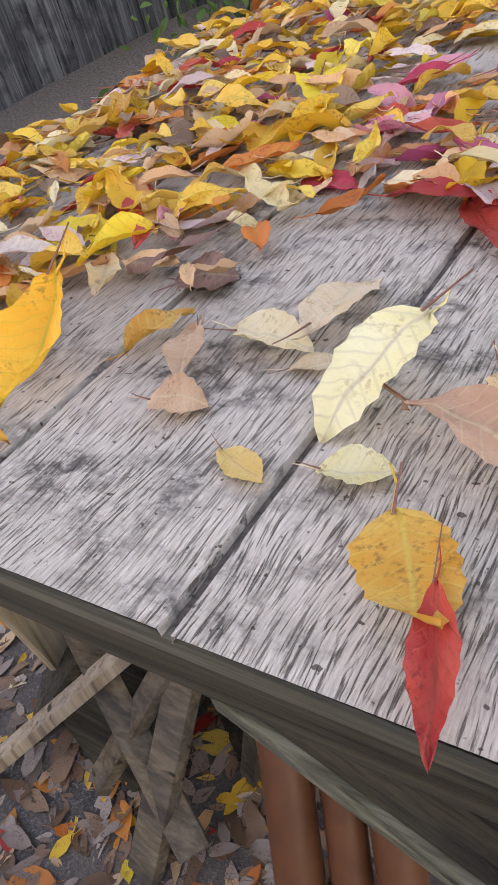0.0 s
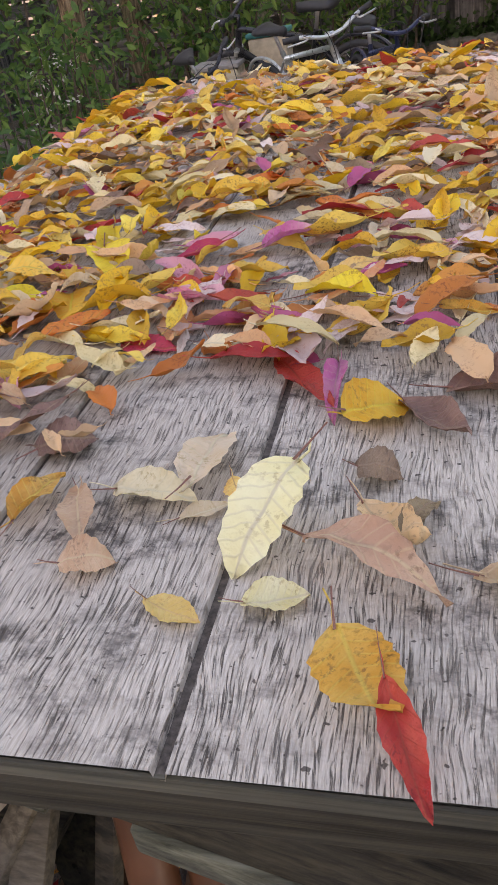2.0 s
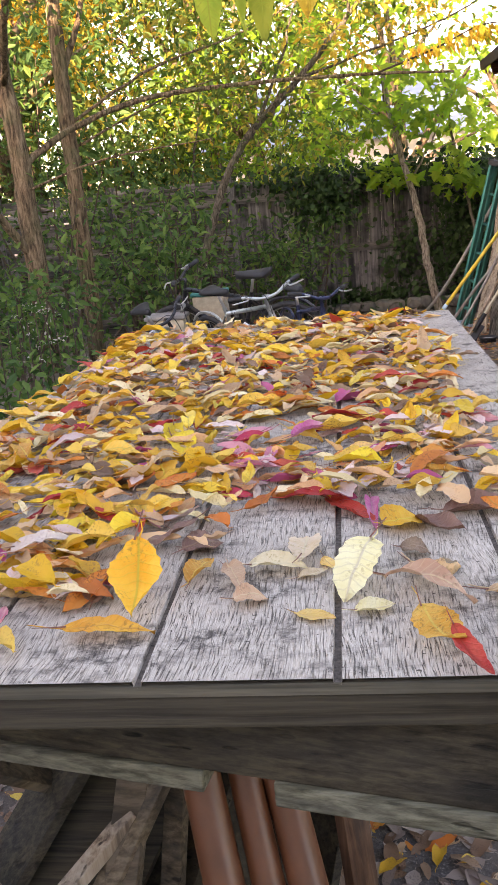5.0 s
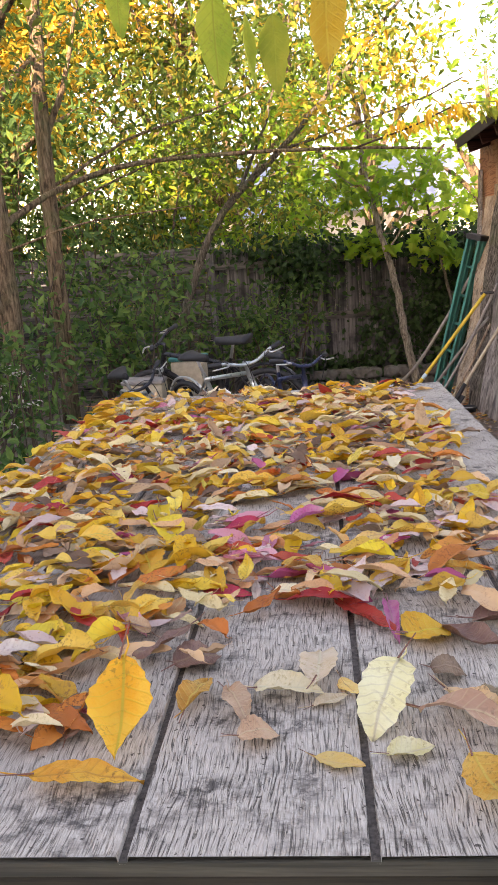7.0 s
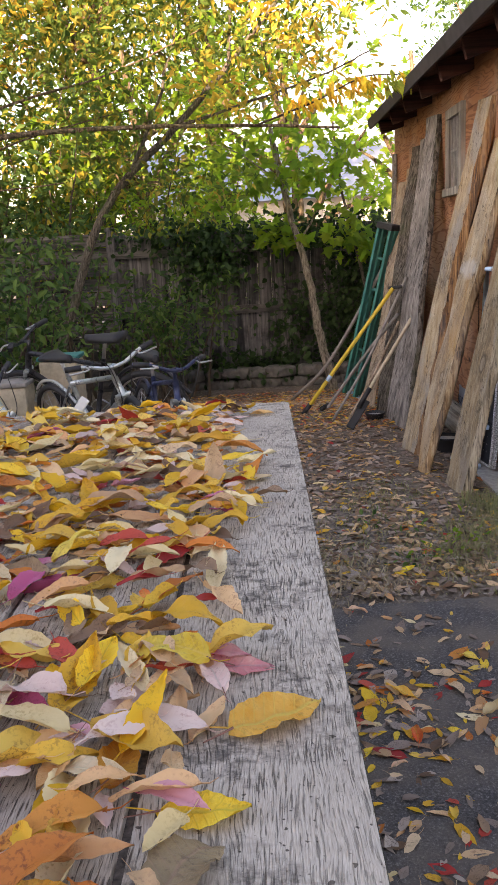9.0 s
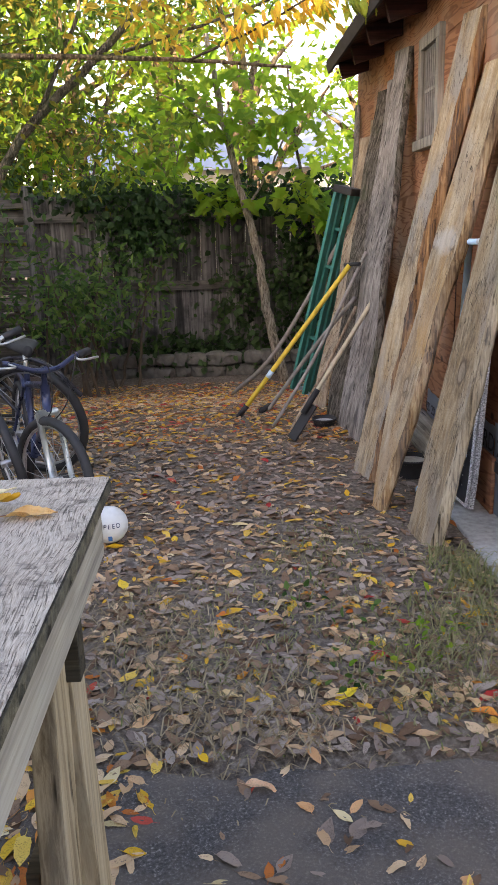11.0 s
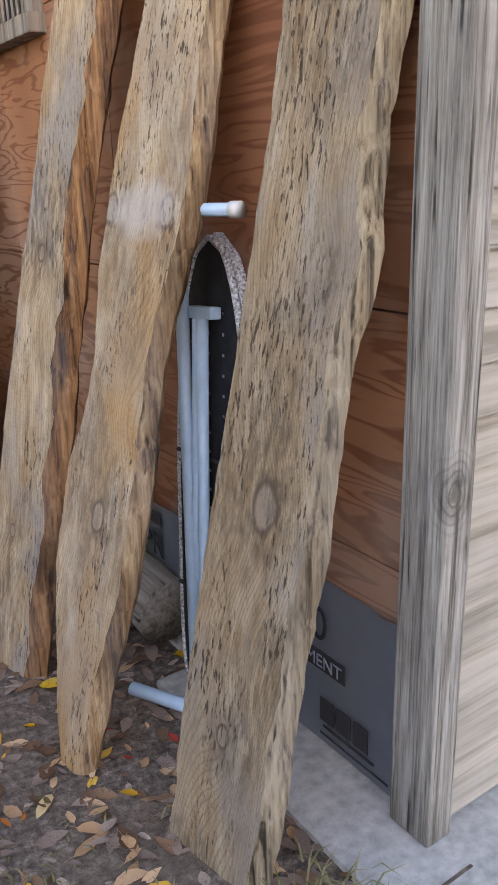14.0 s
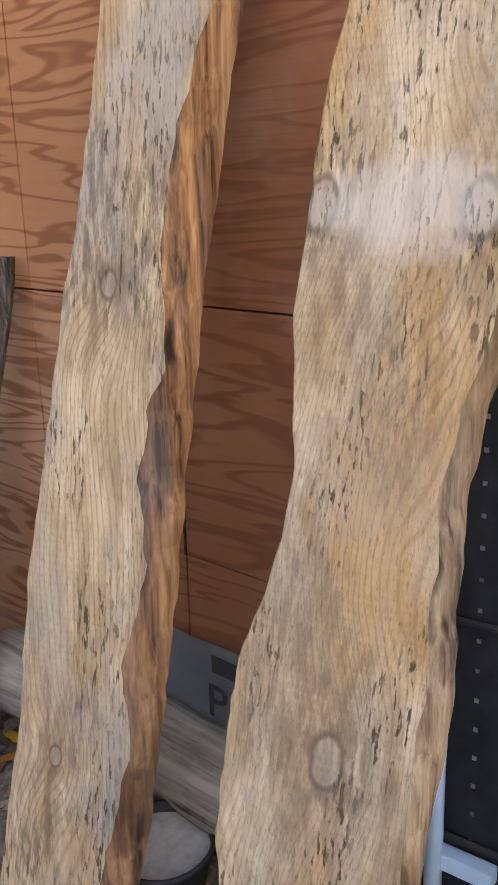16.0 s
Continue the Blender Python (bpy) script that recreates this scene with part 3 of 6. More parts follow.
def curve_points(pts, n=8):
    """A smooth line through a few points."""
    pts = [Vector(p) for p in pts]
    ext = [pts[0] * 2 - pts[1]] + pts + [pts[-1] * 2 - pts[-2]]
    out = []
    for i in range(1, len(ext) - 2):
        a, b, c, d = ext[i - 1:i + 3]
        for k in range(n):
            t = k / n
            out.append(0.5 * (2 * b + (c - a) * t + (2 * a - 5 * b + 4 * c - d) * t * t + (3 * b - a - 3 * c + d) * t ** 3))
    return out + [pts[-1]]


def ground_z(x, y):
    s = min(1.0, max(0.0, (y - 6.2) / 2.2))
    return -0.25 * s * s * (3 - 2 * s)


def bumps(x, y):
    return 0.012 * noise.noise((x * 2.1, y * 2.1, 3.0)) + 0.006 * noise.noise((x * 9, y * 9, 1.0))


def soil_z(x, y):
    return ground_z(x, y) + (bumps(x, y) if y > 2.84 else 0.0) - (0.0 if y > 2.84 else 0.02)


# ---- setting ----
def build_ground():
    bm = bmesh.new()
    xs = [-400, -60, -20, -8] + [-5 + 0.125 * i for i in range(65)] + [3.5, 8, 20, 60, 400]
    ys = [-400, -60, -15, -3, 0, 1.5, 2.7] + [2.82 + 0.11 * i for i in range(60)] + [10, 12, 20, 60, 400]
    grid = [[bm.verts.new((x, y, soil_z(x, y))) for x in xs] for y in ys]
    for r, s in zip(grid, grid[1:]):
        for k in range(len(xs) - 1):
            bm.faces.new((r[k], r[k + 1], s[k + 1], s[k]))
    ob = part("ground", bm, M_SOIL, smooth=True)
    tagged(ob, "bare brown soil of a yard strewn with leaves", "ground", kind="structure")
    bm = bmesh.new()
    pts = [(-2.5 + 0.11 * i, 2.80 + 0.07 * noise.noise((i * 0.45, 0, 0)) + 0.05 * noise.noise((i * 1.3, 4, 0))) for i in range(85)]
    top = [bm.verts.new((x, y, 0.004)) for x, y in pts]
    low = [bm.verts.new((x, y + 0.03, -0.03)) for x, y in pts]
    far = [bm.verts.new((x, -3.5, 0.004)) for x, y in pts]
    for k in range(len(pts) - 1):
        bm.faces.new((far[k], far[k + 1], top[k + 1], top[k]))
        bm.faces.new((top[k], top[k + 1], low[k + 1], low[k]))
    tagged(part("driveway", bm, M_ASPHALT), "worn dark asphalt driveway with a ragged edge", "driveway", kind="structure")


build_ground()

WX, WY0, WY1 = 1.69, 3.88, 7.95  # shed wall plane and its ends


def build_shed():
    wall = thing("wall_west", "shed wall of reddish plywood sheets above a concrete footing", "wall", kind="structure")
    # sheets with joints; the window hole is left between them
    win = (5.40, 5.76, 1.62, 2.04)
    cols = [(WY0 + 0.09, 5.02), (5.02, win[0]), (win[0], win[1]), (win[1], 7.3), (7.3, WY1)]
    rows = [(0.02, 0.50), (0.50, 0.955), (0.955, win[2]), (win[2], win[3]), (win[3], 2.38)]
    for ci, (a, b) in enumerate(cols):
        for ri, (c, d) in enumerate(rows):
            if ci == 2 and ri == 3:
                continue
            part("plywood_sheet", box((WX, a + 0.002, c + 0.002), (WX + 0.018, b - 0.002, d - 0.002)), M_PLY, wall)
    part("backing", box((WX + 0.018, WY0 + 0.09, 0.0), (WX + 0.06, win[0], 2.38)), M_RUST, wall)
    part("backing", box((WX + 0.018, win[1], 0.0), (WX + 0.06, WY1, 2.38)), M_RUST, wall)
    part("backing", box((WX + 0.018, win[0], 0.0), (WX + 0.06, win[1], win[2])), M_RUST, wall)
    part("backing", box((WX + 0.018, win[0], win[3]), (WX + 0.06, win[1], 2.38)), M_RUST, wall)
    for y in (4.62, 5.02, 6.2, 7.3):
        part("seam_strip", box((WX - 0.004, y - 0.002, 0.5), (WX + 0.001, y + 0.002, 0.955)), M_RUST, wall)
    w = thing("window_1", "small barred shed window in a grey wooden frame", "window", kind="structure")
    a, b, c, d = win
    for nm, lo, hi in (("frame_side", (WX - 0.03, a - 0.03, c - 0.02), (WX + 0.05, a + 0.03, d)), ("frame_side", (WX - 0.03, b - 0.03, c - 0.02), (WX + 0.05, b + 0.03, d)),
                       ("frame_top", (WX - 0.03, a - 0.03, d), (WX + 0.05, b + 0.03, d + 0.06)), ("window_sill", (WX - 0.05, a - 0.04, c - 0.07), (WX + 0.05, b + 0.04, c - 0.02))):
        part(nm, box(lo, hi, 0.004), M_FRAME, w)
    part("pane", box((WX + 0.02, a + 0.03, c - 0.02), (WX + 0.026, b - 0.03, d)), M_GLASS, w)
    for i in range(7):
        y = a + 0.06 + i * (b - a - 0.12) / 6
        part("bar", tube([(WX - 0.005, y, c - 0.02), (WX - 0.005, y, d)], 0.005, 6), M_GREYPOLE, w)
    part("crossbar", box((WX - 0.008, a + 0.03, (c + d) / 2), (WX + 0.002, b - 0.03, (c + d) / 2 + 0.015)), M_FRAME, w)
    # dark room behind the glass
    part("inside_wall", box((WX + 0.5, a - 0.6, 0.9), (WX + 0.52, b + 0.6, 2.5)), M_RUST, w)
    f = part("footing", box((1.50, 3.52, -0.1), (3.8, 4.62, 0.018), 0.012), M_CONCRETE)
    tagged(f, "grey concrete footing slab along the shed", "slab", kind="structure")
    f = part("footing_joint", box((1.497, 3.80, -0.1), (1.68, 3.806, 0.0195)), M_SOIL)
    tagged(f, "dark crack across the concrete slab", "joint", kind="structure")
    f = part("footing_back", box((1.62, 4.62, -0.1), (1.75, WY1, 0.02), 0.01), M_CONCRETE)
    tagged(f, "rough concrete base under the shed wall", "slab", kind="structure")
    p = part("corner_post", box((1.642, 3.872, 0.018), (1.705, 3.968, 2.36), 0.006), M_POST)
    tagged(p, "pale weathered square post at the shed corner", "post", kind="structure")
    s = thing("wall_south", "shed front of overlapping pale wooden clapboards", "wall", kind="structure")
    for i in range(27):
        z = 0.025 + i * 0.086
        m = Matrix.Translation((0, 3.905 + 0.004 * noise.noise((i * 1.7, 0, 0)), z)) @ Matrix.Rotation(radians(-9), 4, "X")
        part("clapboard", box((1.707, -0.012, 0), (4.2, 0.008, 0.10), 0.004, m), M_CLAP, s)
    part("backing", box((1.732, 3.925, 0), (4.2, 3.95, 2.38)), M_RUST, s)
    e = part("wall_east", box((4.2, 3.9, 0), (4.26, WY1, 2.9)), M_RUST)
    tagged(e, "plain back wall of the shed", "wall", kind="structure")
    e = part("wall_north", box((1.75, WY1 - 0.06, 0), (4.2, WY1, 2.40)), M_RUST)
    tagged(e, "plain far wall of the shed", "wall", kind="structure")
    r = thing("shed_roof", "low shed roof with dark red rafter tails", "roof", kind="structure")
    tilt = Matrix.Translation((1.45, 0, 2.29)) @ Matrix.Rotation(radians(-16), 4, "Y")
    part("roof_deck", box((-0.02, 2.6, 0), (3.2, 7.6, 0.03), 0, tilt), M_RUST, r)
    part("roofing", box((-0.04, 2.57, 0.034), (3.22, 7.63, 0.05), 0, tilt), M_ROOF, r)
    for i in range(9):
        y = 2.9 + i * 0.57
        part("rafter", box((0.02, y, -0.115), (3.1, y + 0.045, -0.003), 0.004, tilt), M_RUST, r)
    part("fascia", box((-0.045, 2.57, -0.03), (-0.022, 7.63, 0.033), 0, tilt), M_ROOF, r)
    # grey wall wrap with printing along the bottom
    wr = thing("wall_wrap", "grey blue printed wall wrap along the shed foot", "wall wrap")
    for y0, y1, ztop in ((3.975, 4.34, 0.405), (4.345, 4.62, 0.38), (4.64, 5.12, 0.345), (5.125, 5.45, 0.31)):
        bm = bmesh.new()
        n = 12
        v = [[bm.verts.new((WX - 0.012 - 0.006 * noise.noise((y0 + i * 0.1, k, 0)), y0 + (y1 - y0) * i / n, 0.022 + (ztop + 0.012 * noise.noise((i * 0.4 + y0 * 9, 0, 0)) - 0.022) * k / 4)) for i in range(n + 1)] for k in range(5)]
        for p0, p1 in zip(v, v[1:]):
            for i in range(n):
                bm.faces.new((p0[i], p1[i], p1[i + 1], p0[i + 1]))
        bmesh.ops.solidify(bm, geom=bm.faces[:], thickness=0.003)
        part("wrap_sheet", bm, M_WRAP, wr)
    part("loose_board", box((WX - 0.03, 4.30, 0.02), (WX - 0.015, 4.52, 0.26), 0.002), M_PLY, wr)

    def word(text, y, z, size, name="printing", mat=M_INK, out=0.021):
        cu = bpy.data.curves.new(name, "FONT")
        cu.body, cu.size, cu.extrude = text, size, 0.0006
        me_ob = bpy.data.objects.new(name, cu)
        scene.collection.objects.link(me_ob)
        dg = bpy.context.evaluated_depsgraph_get()
        me = bpy.data.meshes.new_from_object(me_ob.evaluated_get(dg))
        bpy.data.objects.remove(me_ob)
        me.materials.clear()
        me.materials.append(mat)
        o = new(name, me)
        o.parent = wr
        o.matrix_world = Matrix.Translation((WX - out, y, z)) @ Euler((radians(90), 0, radians(-90))).to_matrix().to_4x4()

    word("RD 20", 4.462, 0.275, 0.108)
    part("printed_box", box((WX - 0.021, 4.125, 0.205), (WX - 0.0195, 4.30, 0.25)), M_INK, wr)
    word("MENT", 4.245, 0.212, 0.042, mat=M_WRAP, out=0.0225)
    # the maker's mark, as plain blocks
    for i in range(3):
        y = 4.20 - i * 0.05
        part("mark_block", box((WX - 0.021, y - 0.043, 0.085), (WX - 0.0195, y, 0.14), 0.0), M_INK, wr)
    part("mark_line", box((WX - 0.021, 4.04, 0.070), (WX - 0.0195, 4.19, 0.076)), M_INK, wr)
    part("mark_line", box((WX - 0.021, 4.0, 0.05), (WX - 0.0195, 4.20, 0.054)), M_INK, wr)
    word("RD 20", 5.44, 0.20, 0.07)
    part("printed_box", box((WX - 0.021, 4.86, 0.29), (WX - 0.0195, 4.95, 0.325)), M_INK, wr)
    word("PR", 4.965, 0.195, 0.10)
    g = thing("base_log", "grey weathered timber lying against the shed foot", "timber")
    bm = tube(curve_points([(1.60, 5.5, 0.13), (1.61, 5.0, 0.125), (1.60, 4.72, 0.12)], 8), [0.085 + 0.008 * noise.noise((i * 0.5, 0, 0)) for i in range(17)], 12)
    part("log", bm, M_LUMBERX, g, smooth=True)


build_shed()


def build_fence():
    fy = 9.3
    f = thing("back_fence", "weathered grey board fence with a rail and ivy", "fence", kind="structure")
    x = -1.25
    while x < 3.4:
        w = 0.135 + 0.02 * random.random()
        top = 1.47 + 0.05 * random.random()
        part("fence_board", box((x, fy + random.uniform(-0.006, 0.006), -0.30), (x + w - 0.002, fy + 0.022, top), 0.005), M_FENCE, f)
        x += w
    part("rail", box((-1.25, fy - 0.05, 0.57), (3.4, fy - 0.008, 0.66), 0.005), M_FENCEX, f)
    part("rail", box((-1.25, fy - 0.05, 1.25), (3.4, fy - 0.008, 1.33), 0.005), M_FENCEX, f)
    g = thing("slat_fence", "dark fence of wide horizontal slats", "fence", kind="structure")
    for sec in range(5):
        x1 = -1.27 - sec * 1.5
        for i in range(11):
            z = -0.25 + i * 0.165
            m = Matrix.Translation((x1 - 0.75, fy + (0.03 if (i + sec) % 2 else -0.03), z)) @ Matrix.Rotation(radians(random.uniform(-0.8, 0.8)), 4, "Y")
            part("slat", box((-0.75, -0.01, 0), (0.75, 0.01, 0.145), 0.003, m), M_FENCEX, g)
        part("fence_post", box((x1 - 0.06, fy - 0.06, -0.3), (x1 + 0.03, fy + 0.06, 1.6), 0.006), M_FENCE, g)
    s = thing("left_fence", "tall weathered board fence behind the undergrowth", "fence", kind="structure")
    for i in range(80):
        y = -3 + i * 0.155
        part("fence_board", box((-4.9, y, -0.25), (-4.875, y + 0.146, 1.65 + 0.04 * random.random()), 0.003), M_FENCE, s)
    # rubble footing
    rnd = random.Random(5)
    for i in range(26):
        x = -0.55 + (i % 13) * 0.17 + rnd.uniform(-0.04, 0.04)
        lv = i // 13
        bm = bmesh.new()
        bmesh.ops.create_icosphere(bm, subdivisions=2, radius=1)
        sx, sy, sz = rnd.uniform(0.09, 0.15), rnd.uniform(0.08, 0.12), rnd.uniform(0.07, 0.10)
        k = rnd.uniform(0, 50)
        for v in bm.verts:
            q = v.co * (1 + 0.35 * noise.noise(v.co * 1.4 + Vector((k, 0, 0))))
            v.co = Vector((max(-0.85, min(0.85, q.x)) * sx, max(-0.8, min(0.8, q.y)) * sy, max(-0.75, min(0.75, q.z)) * sz))
        o = part("rubble_stone", bm, M_STONE)
        o.matrix_world = pose(x, 9.02 - 0.02 * lv, -0.21 + lv * 0.13, 0, 0, rnd.uniform(-25, 25))
        tagged(o, "rough grey stone of a low rubble footing", "stone", "stones under the fence")
    h = thing("neighbour_house", "far house with a pale blue grey roof", "house")
    part("wall", box((-3.5, 24, -0.3), (5.5, 32, 2.6)), M_STUCCO, h)
    bm = bmesh.new()
    v = [bm.verts.new(p) for p in ((-4, 23.5, 2.55), (6, 23.5, 2.55), (6, 32.5, 2.55), (-4, 32.5, 2.55), (-4, 28, 4.6), (6, 28, 4.6))]
    for q in ((0, 1, 5, 4), (3, 4, 5, 2), (0, 4, 3), (1, 2, 5), (0, 3, 2, 1)):
        bm.faces.new([v[k] for k in q])
    part("roof", bm, M_FARROOF, h)
    # an unseen wall, added to keep the low sun off the yard
    b = thing("shade_wall_behind", "plain unseen wall added to shade the yard", "house", kind="structure")
    part("wall", box((-14, -8.3, -0.02), (9, -8.0, 6.5)), M_STUCCO, b)


build_fence()


# ---- leaves ----
def leaf_mesh(name, mat, seed, length_ratio=0.42, curl=0.0, fold=0.3, twist=0.0, teeth=0.02, stem=0.25, wave=0.03, low=False):
    """A leaf one unit long along x, with a folded blade, toothed margin and a thin stalk."""
    rnd = random.Random(seed)
    bm = bmesh.new()
    nu, nv = (7, 1) if low else (14, 3)
    ph = rnd.uniform(0, 9)
    rows = []
    for i in range(nu + 1):
        u = i / nu
        w = length_ratio * 0.5 * (math.sin(math.pi * u ** 0.8) ** 0.85) * (1 + 0.10 * math.sin(u * 7 + ph)) + 0.004
        ang = curl * (u - 0.35)
        row = []
        for k in range(-nv, nv + 1):
            s = k / nv
            y = w * s
            if abs(k) == nv:
                y += teeth * (1 if i % 2 else -1) * (1 if k > 0 else -1) * min(1, w * 6)
            z = fold * abs(s) ** 1.3 * w + wave * math.sin(u * 9 + s * 2.2 + ph) * abs(s) + 0.045 * noise.noise((u * 5, s * 2.4, ph)) + 0.03 * abs(s) * noise.noise((u * 14, s * 3, ph + 7))
            x = u - 0.5
            if abs(curl) > 0.01:
                R = 1 / curl
                x2 = (R - z) * math.sin(ang) if True else x
                z2 = R - (R - z) * math.cos(ang)
                x, z = x2, z2
            t = twist * (u - 0.5)
            y, z = y * math.cos(t) - z * math.sin(t), y * math.sin(t) + z * math.cos(t)
            row.append(bm.verts.new((x, y, z)))
        rows.append(row)
    for r, q in zip(rows, rows[1:]):
        for k in range(2 * nv):
            bm.faces.new((r[k], q[k], q[k + 1], r[k + 1]))
    if stem:
        p = rows[0][nv].co.copy()
        add_tube(bm, [p + Vector((0.04, 0, 0.002)), p + Vector((-stem * 0.5, 0.03, 0.01)), p + Vector((-stem, 0.02, 0.05))], [0.009, 0.007, 0.005], 4, False)
    low = min(v.co.z for v in bm.verts)
    for v in bm.verts:
        v.co.z -= low
    me = bpy.data.meshes.new(name)
    bm.to_mesh(me)
    bm.free()
    me.polygons.foreach_set("use_smooth", [True] * len(me.polygons))
    me.materials.append(mat)
    return me


LEAF_MESH = {}
LEAF_LABEL = {"yellow": "bright yellow", "gold": "speckled golden yellow", "cream": "pale cream yellow", "peach": "peach orange", "tan": "tan pink", "rust": "orange red",
              "red": "deep red", "magenta": "pink magenta", "brown": "dry brown", "grey": "dull greyish brown", "pink": "pale pink", "green": "greenish yellow"}


def leaf_variant(color, k, low=False):
    key = (color, k, low)
    if key not in LEAF_MESH:
        r = random.Random(hash_of(color) + k * 31)
        dry = color in ("brown", "tan", "gold", "grey")
        LEAF_MESH[key] = leaf_mesh("leaf", LEAF[color], hash_of(color) + k, (0.42, 0.31, 0.38, 0.27, 0.35)[k % 5], (0.5, -0.45, 1.1, 0.2, -0.8)[k % 5] * (1.5 if dry else 0.9),
                                   r.uniform(0.1, 0.9), r.uniform(-0.7, 0.7), 0.009, r.uniform(0.15, 0.4), 0.05 if dry else 0.025, low)
    return LEAF_MESH[key]


def hash_of(s):
    return sum(ord(c) * (i + 3) for i, c in enumerate(s))


def stalk_mesh(k):
    if k not in STALK:
        end = leaf_variant("gold", k).vertices[3].co
        bm = tube(curve_points([end + Vector((0.05, 0, 0.004)), end + Vector((-0.14, 0.03 * (-1) ** k, 0.012)), end + Vector((-0.30, 0.06 * (-1) ** k, 0.03))], 3), [0.009, 0.008, 0.007, 0.006, 0.005, 0.005, 0.005], 5)
        me = bpy.data.meshes.new("stalk")
        bm.to_mesh(me)
        bm.free()
        me.materials.append(M_STALK)
        STALK[k] = me
    return STALK[k]


STALK, M_STALK = {}, simple("red_brown_stalk", (0.22, 0.09, 0.06), 0.6)


def put_leaf(color, k, m, size, width, place, group):
    o = new("fallen_leaf", leaf_variant(color, k))
    base = (0.42, 0.31, 0.38, 0.27, 0.35)[k % 5]
    s = size
    o.matrix_world = m @ Matrix.Diagonal((s, width / base if width else s, s, 1))
    st = new("stalk", stalk_mesh(k))
    st.parent = o
    tagged(o, f"{LEAF_LABEL[color]} fallen leaf lying {place}", "leaf", group)
    return o


TABLE_Z = 0.852
leaf_count = [0]


def table_leaf(color, x, y, yaw, length, width, tilt=None):
    leaf_count[0] += 1
    r = random.Random(leaf_count[0] * 17)
    length, width = min(length, 0.135), min(max(width, 0.022), 0.08)
    lean = radians(tilt) if tilt is not None else radians(r.uniform(-5, 3))
    lift = 0.5 * length * math.sin(lean) if tilt is not None else 0.0
    m = Matrix.Translation((x, y, TABLE_Z + lift)) @ Euler((radians(r.uniform(-4, 4)), lean, radians(yaw))).to_matrix().to_4x4()
    put_leaf(color, r.randrange(5), m, length, width, "on the grey table", "leaves on the table")


table_leaf("yellow", -0.262, 0.20, -84, 0.130, 0.066, 34)
table_leaf("rust", -0.295, 0.095, -2, 0.119, 0.035)
table_leaf("gold", -0.192, 0.236, 73, 0.076, 0.033)
table_leaf("tan", -0.117, 0.165, 21, 0.050, 0.043)
table_leaf("peach", -0.035, 0.126, -25, 0.059, 0.024)
table_leaf("cream", -0.093, 0.254, -10, 0.084, 0.040)
table_leaf("cream", -0.045, 0.289, 87, 0.105, 0.050)
table_leaf("cream", -0.040, 0.233, 27, 0.046, 0.021)
table_leaf("peach", -0.013, 0.269, -62, 0.047, 0.021)
table_leaf("cream", 0.035, 0.225, -112, 0.115, 0.062, 16)
table_leaf("brown", 0.102, 0.291, -5, 0.044, 0.048)
table_leaf("tan", 0.098, 0.168, -22, 0.125, 0.04)
table_leaf("tan", 0.117, 0.216, -55, 0.106, 0.038)
table_leaf("cream", 0.038, 0.137, 13, 0.051, 0.038)
table_leaf("brown", 0.140, 0.222, 63, 0.056, 0.020)
table_leaf("gold", 0.108, 0.075, -60, 0.075, 0.055, 25)
table_leaf("red", 0.138, 0.035, -72, 0.095, 0.022, 12)
table_leaf("brown", -0.318, 0.188, 78, 0.063, 0.042)
table_leaf("yellow", -0.420, 0.377, 3, 0.103, 0.108)
table_leaf("yellow", -0.494, 0.522, 25, 0.072, 0.099)
table_leaf("gold", -0.325, 0.476, -66, 0.197, 0.050)
table_leaf("brown", -0.209, 0.331, 21, 0.063, 0.069)
table_leaf("tan", -0.141, 0.228, -67, 0.076, 0.029)
table_leaf("yellow", 0.088, 0.381, 21, 0.066, 0.086)
table_leaf("brown", 0.141, 0.380, -50, 0.104, 0.043)
table_leaf("red", 0.006, 0.464, -55, 0.150, 0.034)
table_leaf("magenta", 0.054, 0.438, -88, 0.106, 0.020)
table_leaf("rust", -0.203, 0.718, -25, 0.110, 0.045)
table_leaf("gold", -0.127, 0.736, -3, 0.091, 0.064)
table_leaf("red", -0.196, 0.545, -16, 0.080, 0.044)
table_leaf("peach", -0.169, 0.607, -71, 0.149, 0.045)
table_leaf("gold", -0.082, 0.603, 15, 0.080, 0.074)
table_leaf("cream", -0.093, 0.528, 1, 0.062, 0.040)
table_leaf("yellow", -0.333, 0.660, -71, 0.097, 0.056)
table_leaf("yellow", -0.331, 0.804, -58, 0.202, 0.065)
table_leaf("yellow", -0.503, 0.987, 9, 0.093, 0.092)
table_leaf("cream", 0.067, 0.827, -86, 0.172, 0.031)
table_leaf("tan", -0.022, 0.952, -171, 0.087, 0.086)
table_leaf("gold", -0.366, 0.266, -42, 0.099, 0.030)
table_leaf("yellow", -0.491, 0.798, 70, 0.101, 0.075)
table_leaf("peach", -0.264, 0.472, 69, 0.076, 0.039)
table_leaf("brown", -0.402, 0.617, -9, 0.051, 0.088)
table_leaf("brown", 0.20, 0.43, 12, 0.115, 0.06)
table_leaf("rust", 0.27, 0.415, 160, 0.09, 0.05)
table_leaf("tan", 0.22, 0.16, -8, 0.11, 0.045)
table_leaf("grey", 0.28, 0.50, 10, 0.07, 0.03)
table_leaf("gold", 0.33, 0.80, 25, 0.10, 0.055)
table_leaf("yellow", 0.27, 0.68, -5, 0.08, 0.045)
table_leaf("brown", 0.27, 0.60, 60, 0.08, 0.05)
table_leaf("cream", 0.30, 1.62, 15, 0.09, 0.045)
table_leaf("peach", 0.33, 2.25, 10, 0.07, 0.03)
table_leaf("yellow", -0.47, 0.30, 20, 0.11, 0.06)



